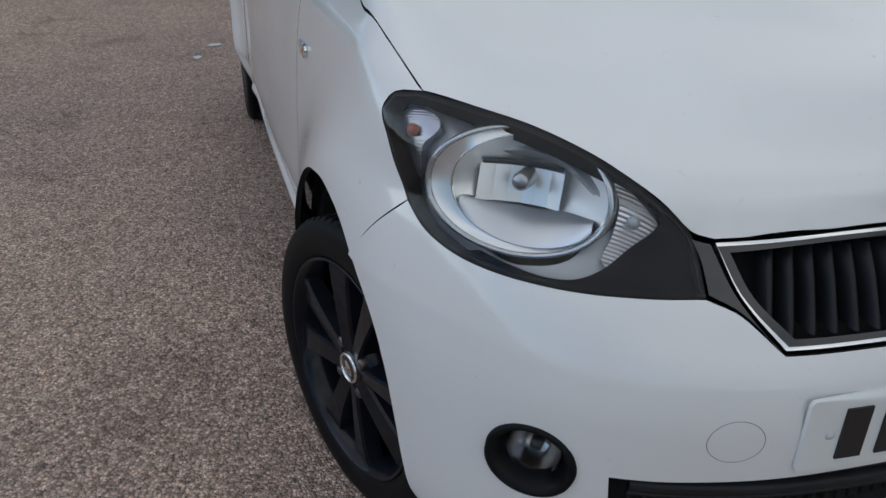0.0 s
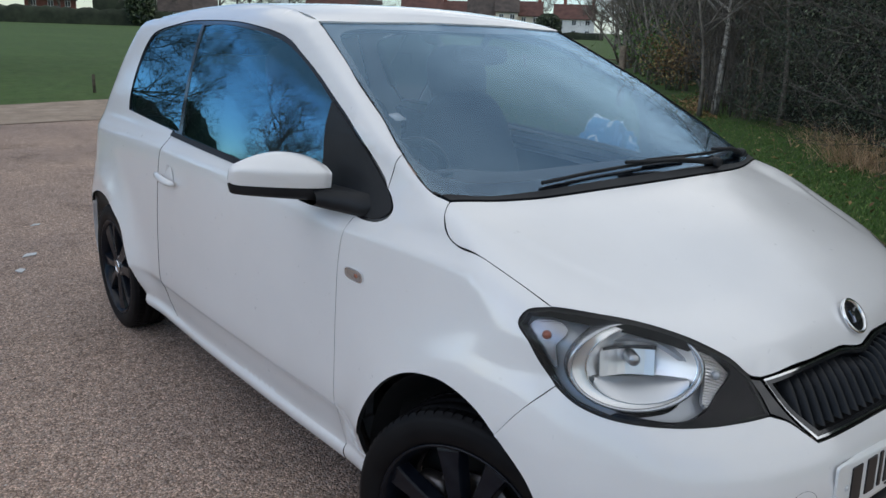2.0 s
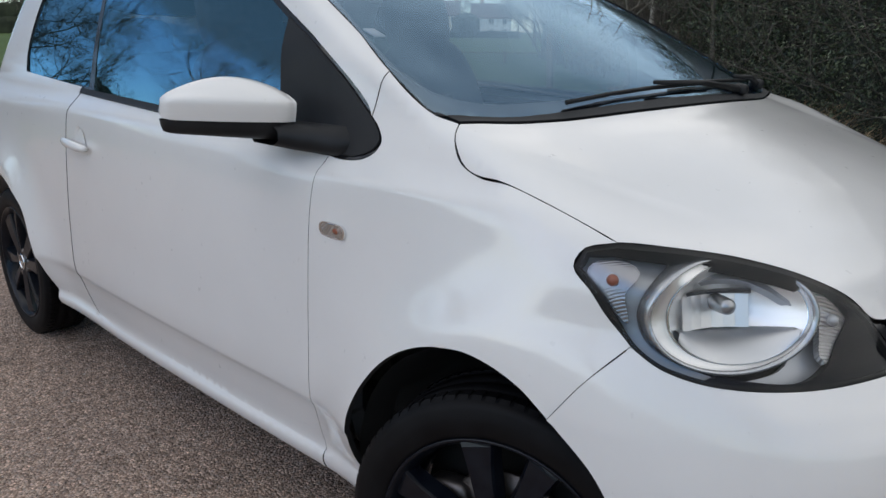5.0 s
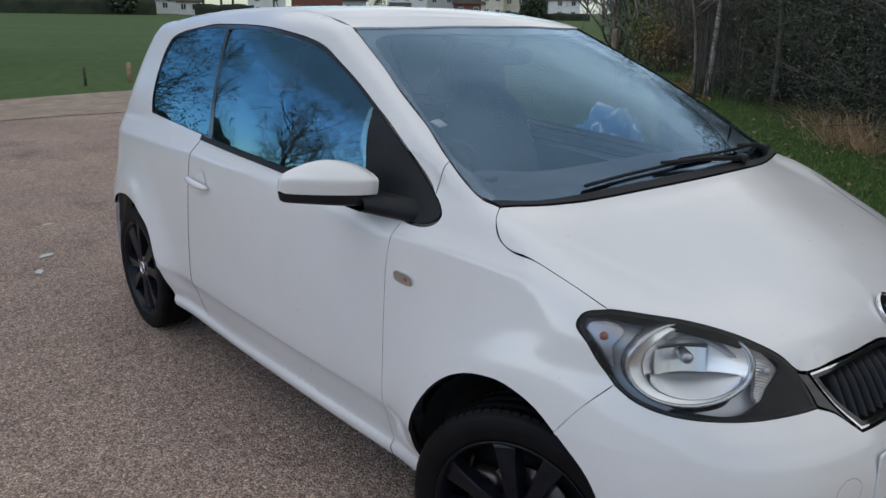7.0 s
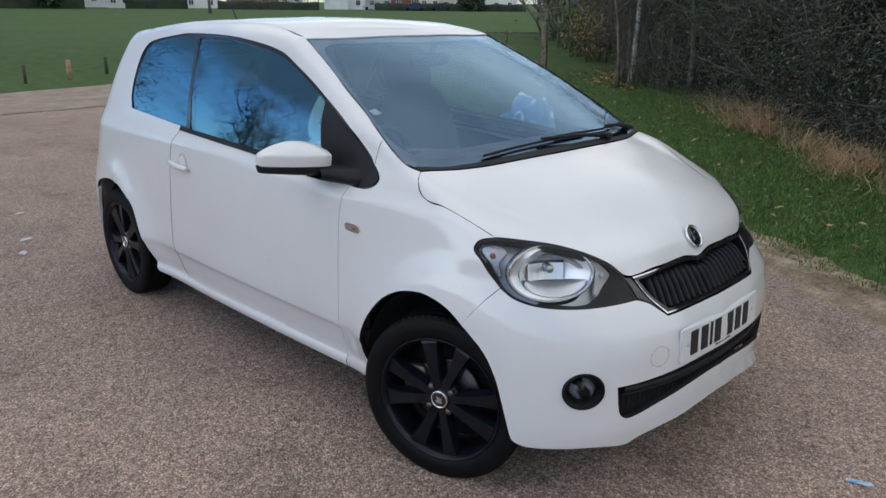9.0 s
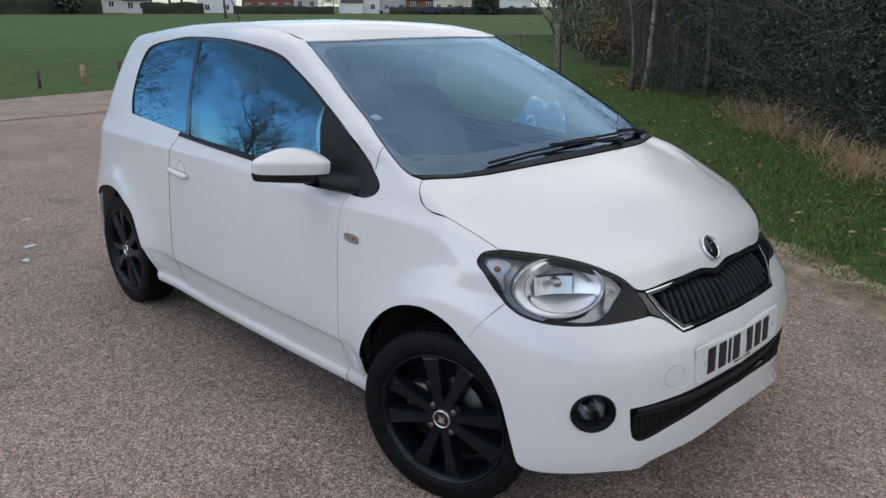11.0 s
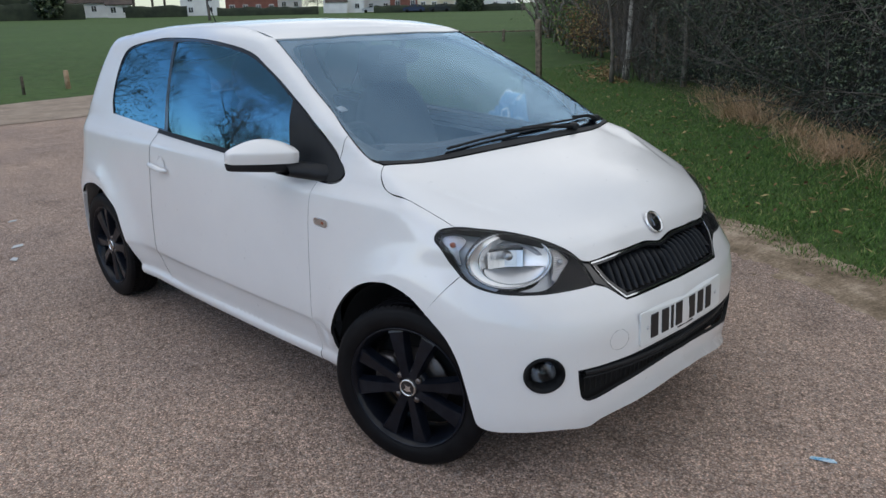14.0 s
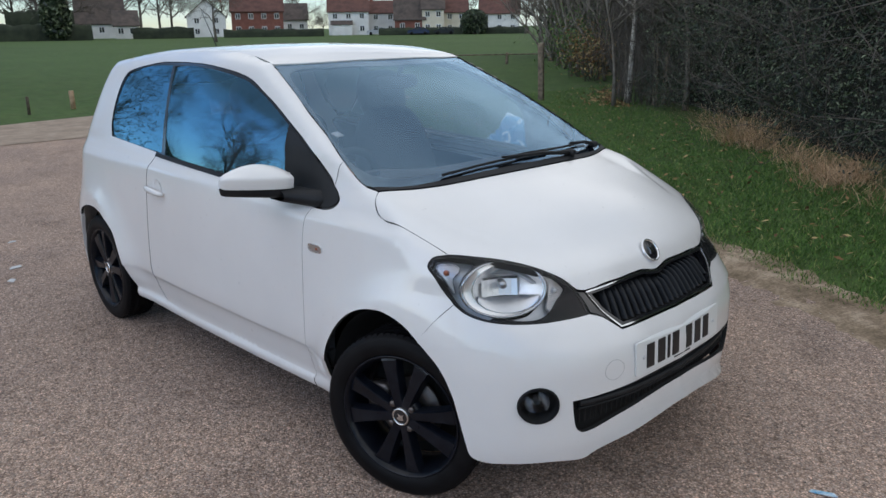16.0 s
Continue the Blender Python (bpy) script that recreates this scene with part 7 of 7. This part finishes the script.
p = wl[i] + wt_[i] * rnd.uniform(-0.7, 0.5, n)[:, None]
lump = np.array([noise.noise((a * 0.45, b * 0.45, c * 0.5)) for a, b, c in zip(p[:, 0], p[:, 1], z)])
q = p + wn[i] * (0.2 - 1.3 * lump + rnd.normal(size=n) * 0.25)[:, None]
keep = rnd.uniform(0, 1, n) < 0.5 + 1.2 * lump
lf = np.concatenate([q, (z + land(q[:, 0], q[:, 1]))[:, None]], 1)[keep]
make("wood_leaves", *leaves(lf, 0.085, np.concatenate([-wn[i][keep], np.full((keep.sum(), 1), 0.5)], 1)), LEAF, wood)
out = ([], [])
for k in range(70):
    i = rnd.randint(0, len(wl) - 1)
    q = wl[i] + wn[i] * rnd.uniform(-0.9, 0.2)
    a = rnd.normal(size=2) * 0.2
    grow((*q, float(land(*q))), (a[0], a[1], 1.0), rnd.uniform(3, 7), rnd.uniform(0.03, 0.08), 3, out, 0.5, 0.12, 4)
for k in range(14):
    q = wl[rnd.randint(0, 12)]
    grow((*q, rnd.uniform(2.5, 5.5)), (-1.0, 0.4 * rnd.normal(), rnd.uniform(-0.1, 0.6)), rnd.uniform(1.5, 3.5), 0.04, 3, out, 0.55, 0.05, 4)
make("wood_branches", out[0], out[1], GREYTWIG, wood)


def far_car(az, dist, paint, label, tall=1.45):
    ob = empty("parked_car", label, "car", "cars before the houses", at=facing(az, dist, 0.0))
    line = [(-2.05, 0.3), (-2.1, 0.75), (-1.75, 0.92), (-1.05, 1.0), (-0.45, tall), (1.0, tall), (1.75, 0.95), (2.1, 0.85), (2.1, 0.3)]
    v, f = prism(line, -0.8, 0.8)
    make("body", [(q[0], q[2], q[1]) for q in v], f, paint, ob, smooth=False)
    for x in (-0.72, 0.35):
        v, f = prism([(x, 1.0), (x + 0.85, 1.0), (x + 0.8, tall - 0.08), (x + 0.28, tall - 0.08)], -0.82, 0.82)
        make("window", [(q[0], q[2], q[1]) for q in v], f, PANE, ob, smooth=False)
    for x in (-1.3, 1.3):
        v, f = lathe([(0.0001, 0.84), (0.30, 0.83), (0.32, 0.78), (0.32, -0.78), (0.30, -0.83), (0.0001, -0.84)], 18)
        make("wheel", [(q[1] + x, q[0], q[2] + 0.32) for q in v], f, RUBBER, ob)


far_car(24.3, 158, material("van_white", (0.7, 0.7, 0.71), 0.3), "white van parked before the houses", 2.0)
far_car(25.0, 160, material("car_silver", (0.4, 0.41, 0.43), 0.3), "silver car parked before the houses")
far_car(38.9, 156, bpy.data.materials["car_silver"], "pale car parked before a white cottage")
far_car(41.9, 150, material("car_blue", (0.02, 0.03, 0.07), 0.25), "dark blue car parked before the houses")
far_car(43.8, 152, material("car_black", (0.012, 0.012, 0.014), 0.25), "black car parked before the houses")

# trees and hedge west of the car, which its windows mirror
rnd.seed(19)
bare_tree("roadside_tree", (-10.4, 16.2), 7.2, "low spreading bare tree west of the car park", TWIG, 4, 8, spread=0.70, group="roadside trees", girth=0.018, fine=2500)
for k, (x, y, h) in enumerate(((-4.4, 21.5, 7.6), (-15.0, 14.0, 7.0), (-3.4, 23.0, 8.4), (-14.0, -3.0, 8.0), (-9.0, -16.0, 8.0))):
    tree = copy_thing(tree_b if k % 2 else tree_a, Matrix.Translation((x, y, float(land(x, y)) - 0.03)) @ pose(0, 0, 0, 0, 0, 63 * k) @ Matrix.Scale(h / 14, 4))
    tree.name = "roadside_tree"
    tagged(tree, "bare tree west of the car park", "tree", "roadside trees")
for x0, y0, x1, y1, h in ((-26, 10, -9, 22, 2.4), (-10, 21, 1, 30, 4.6), (-22, -22, -26, 10, 2.4)):
    L = math.hypot(x1 - x0, y1 - y0)
    nx = int(L / 0.6)
    v, f = [], []
    for i in range(nx + 1):
        for y, z in ((-0.8, 0), (-0.75, 0.6), (-0.5, 0.95), (0, 1.0), (0.5, 0.95), (0.75, 0.6), (0.8, 0)):
            k = 1 + 0.3 * noise.noise((i * 0.35 + x0, y, z * 2)) + 0.15 * noise.noise((i * 1.3, y * 3, z * 5))
            v.append((L * i / nx, y * k, z * h * k * (0.35 + 0.55 * math.sin(math.pi * i / nx) ** 0.5)))
    for i in range(nx):
        f += [(i * 7 + k, (i + 1) * 7 + k, (i + 1) * 7 + k + 1, i * 7 + k + 1) for k in range(6)]
    ob = make("hedge", v, f, FAR_HEDGE)
    ob.matrix_world = Matrix.Translation((x0, y0, float(land(x0, y0)) - 0.05)) @ pose(0, 0, 0, 0, 0, math.degrees(math.atan2(y1 - y0, x1 - x0)))
    n = int(L * 900)
    t = rnd.uniform(0, 1, n)
    lf = np.stack([t * L, rnd.normal(size=n) * 0.5, h * rnd.uniform(0.2, 1.0, n) ** 0.6 * (0.35 + 0.62 * np.sin(math.pi * t) ** 0.5) * (1.0 + 0.18 * np.sin(t * L * 0.8) + 0.15 * rnd.normal(size=n))], 1)
    make("foliage", *leaves(lf, 0.055), LEAF, ob)
    tagged(ob, "dark boundary hedge west of the car park", "hedge", "boundary hedges")

# russet and yellow-green shrubs at the foot of the thicket
for sx, sy, wide, high, mat, label in ((16.9, 11.8, 1.1, 1.6, FALLEN, "russet beech shrub holding dead leaves"), (18.3, 13.5, 1.3, 2.1, BLADE, "yellow-green shrub beside the path")):
    shrub = empty("shrub", label, "shrub", at=Matrix.Translation((sx, sy, float(land(sx, sy)))))
    out = ([], [])
    for _ in range(14):
        a = rnd.normal(size=2) * 0.3
        grow((rnd.normal() * 0.15, rnd.normal() * 0.15, 0.0), (a[0], a[1], 1.0), high * rnd.uniform(0.5, 0.9), 0.012, 1, out, 0.45, 0.2, 4)
    make("stem", out[0], out[1], TWIG, shrub)
    c = rnd.normal(size=(1500, 3)) * (wide * 0.42, wide * 0.42, high * 0.24) + (0, 0, high * 0.55)
    make("foliage", *leaves(c[c[:, 2] > 0.1], 0.05), mat, shrub)
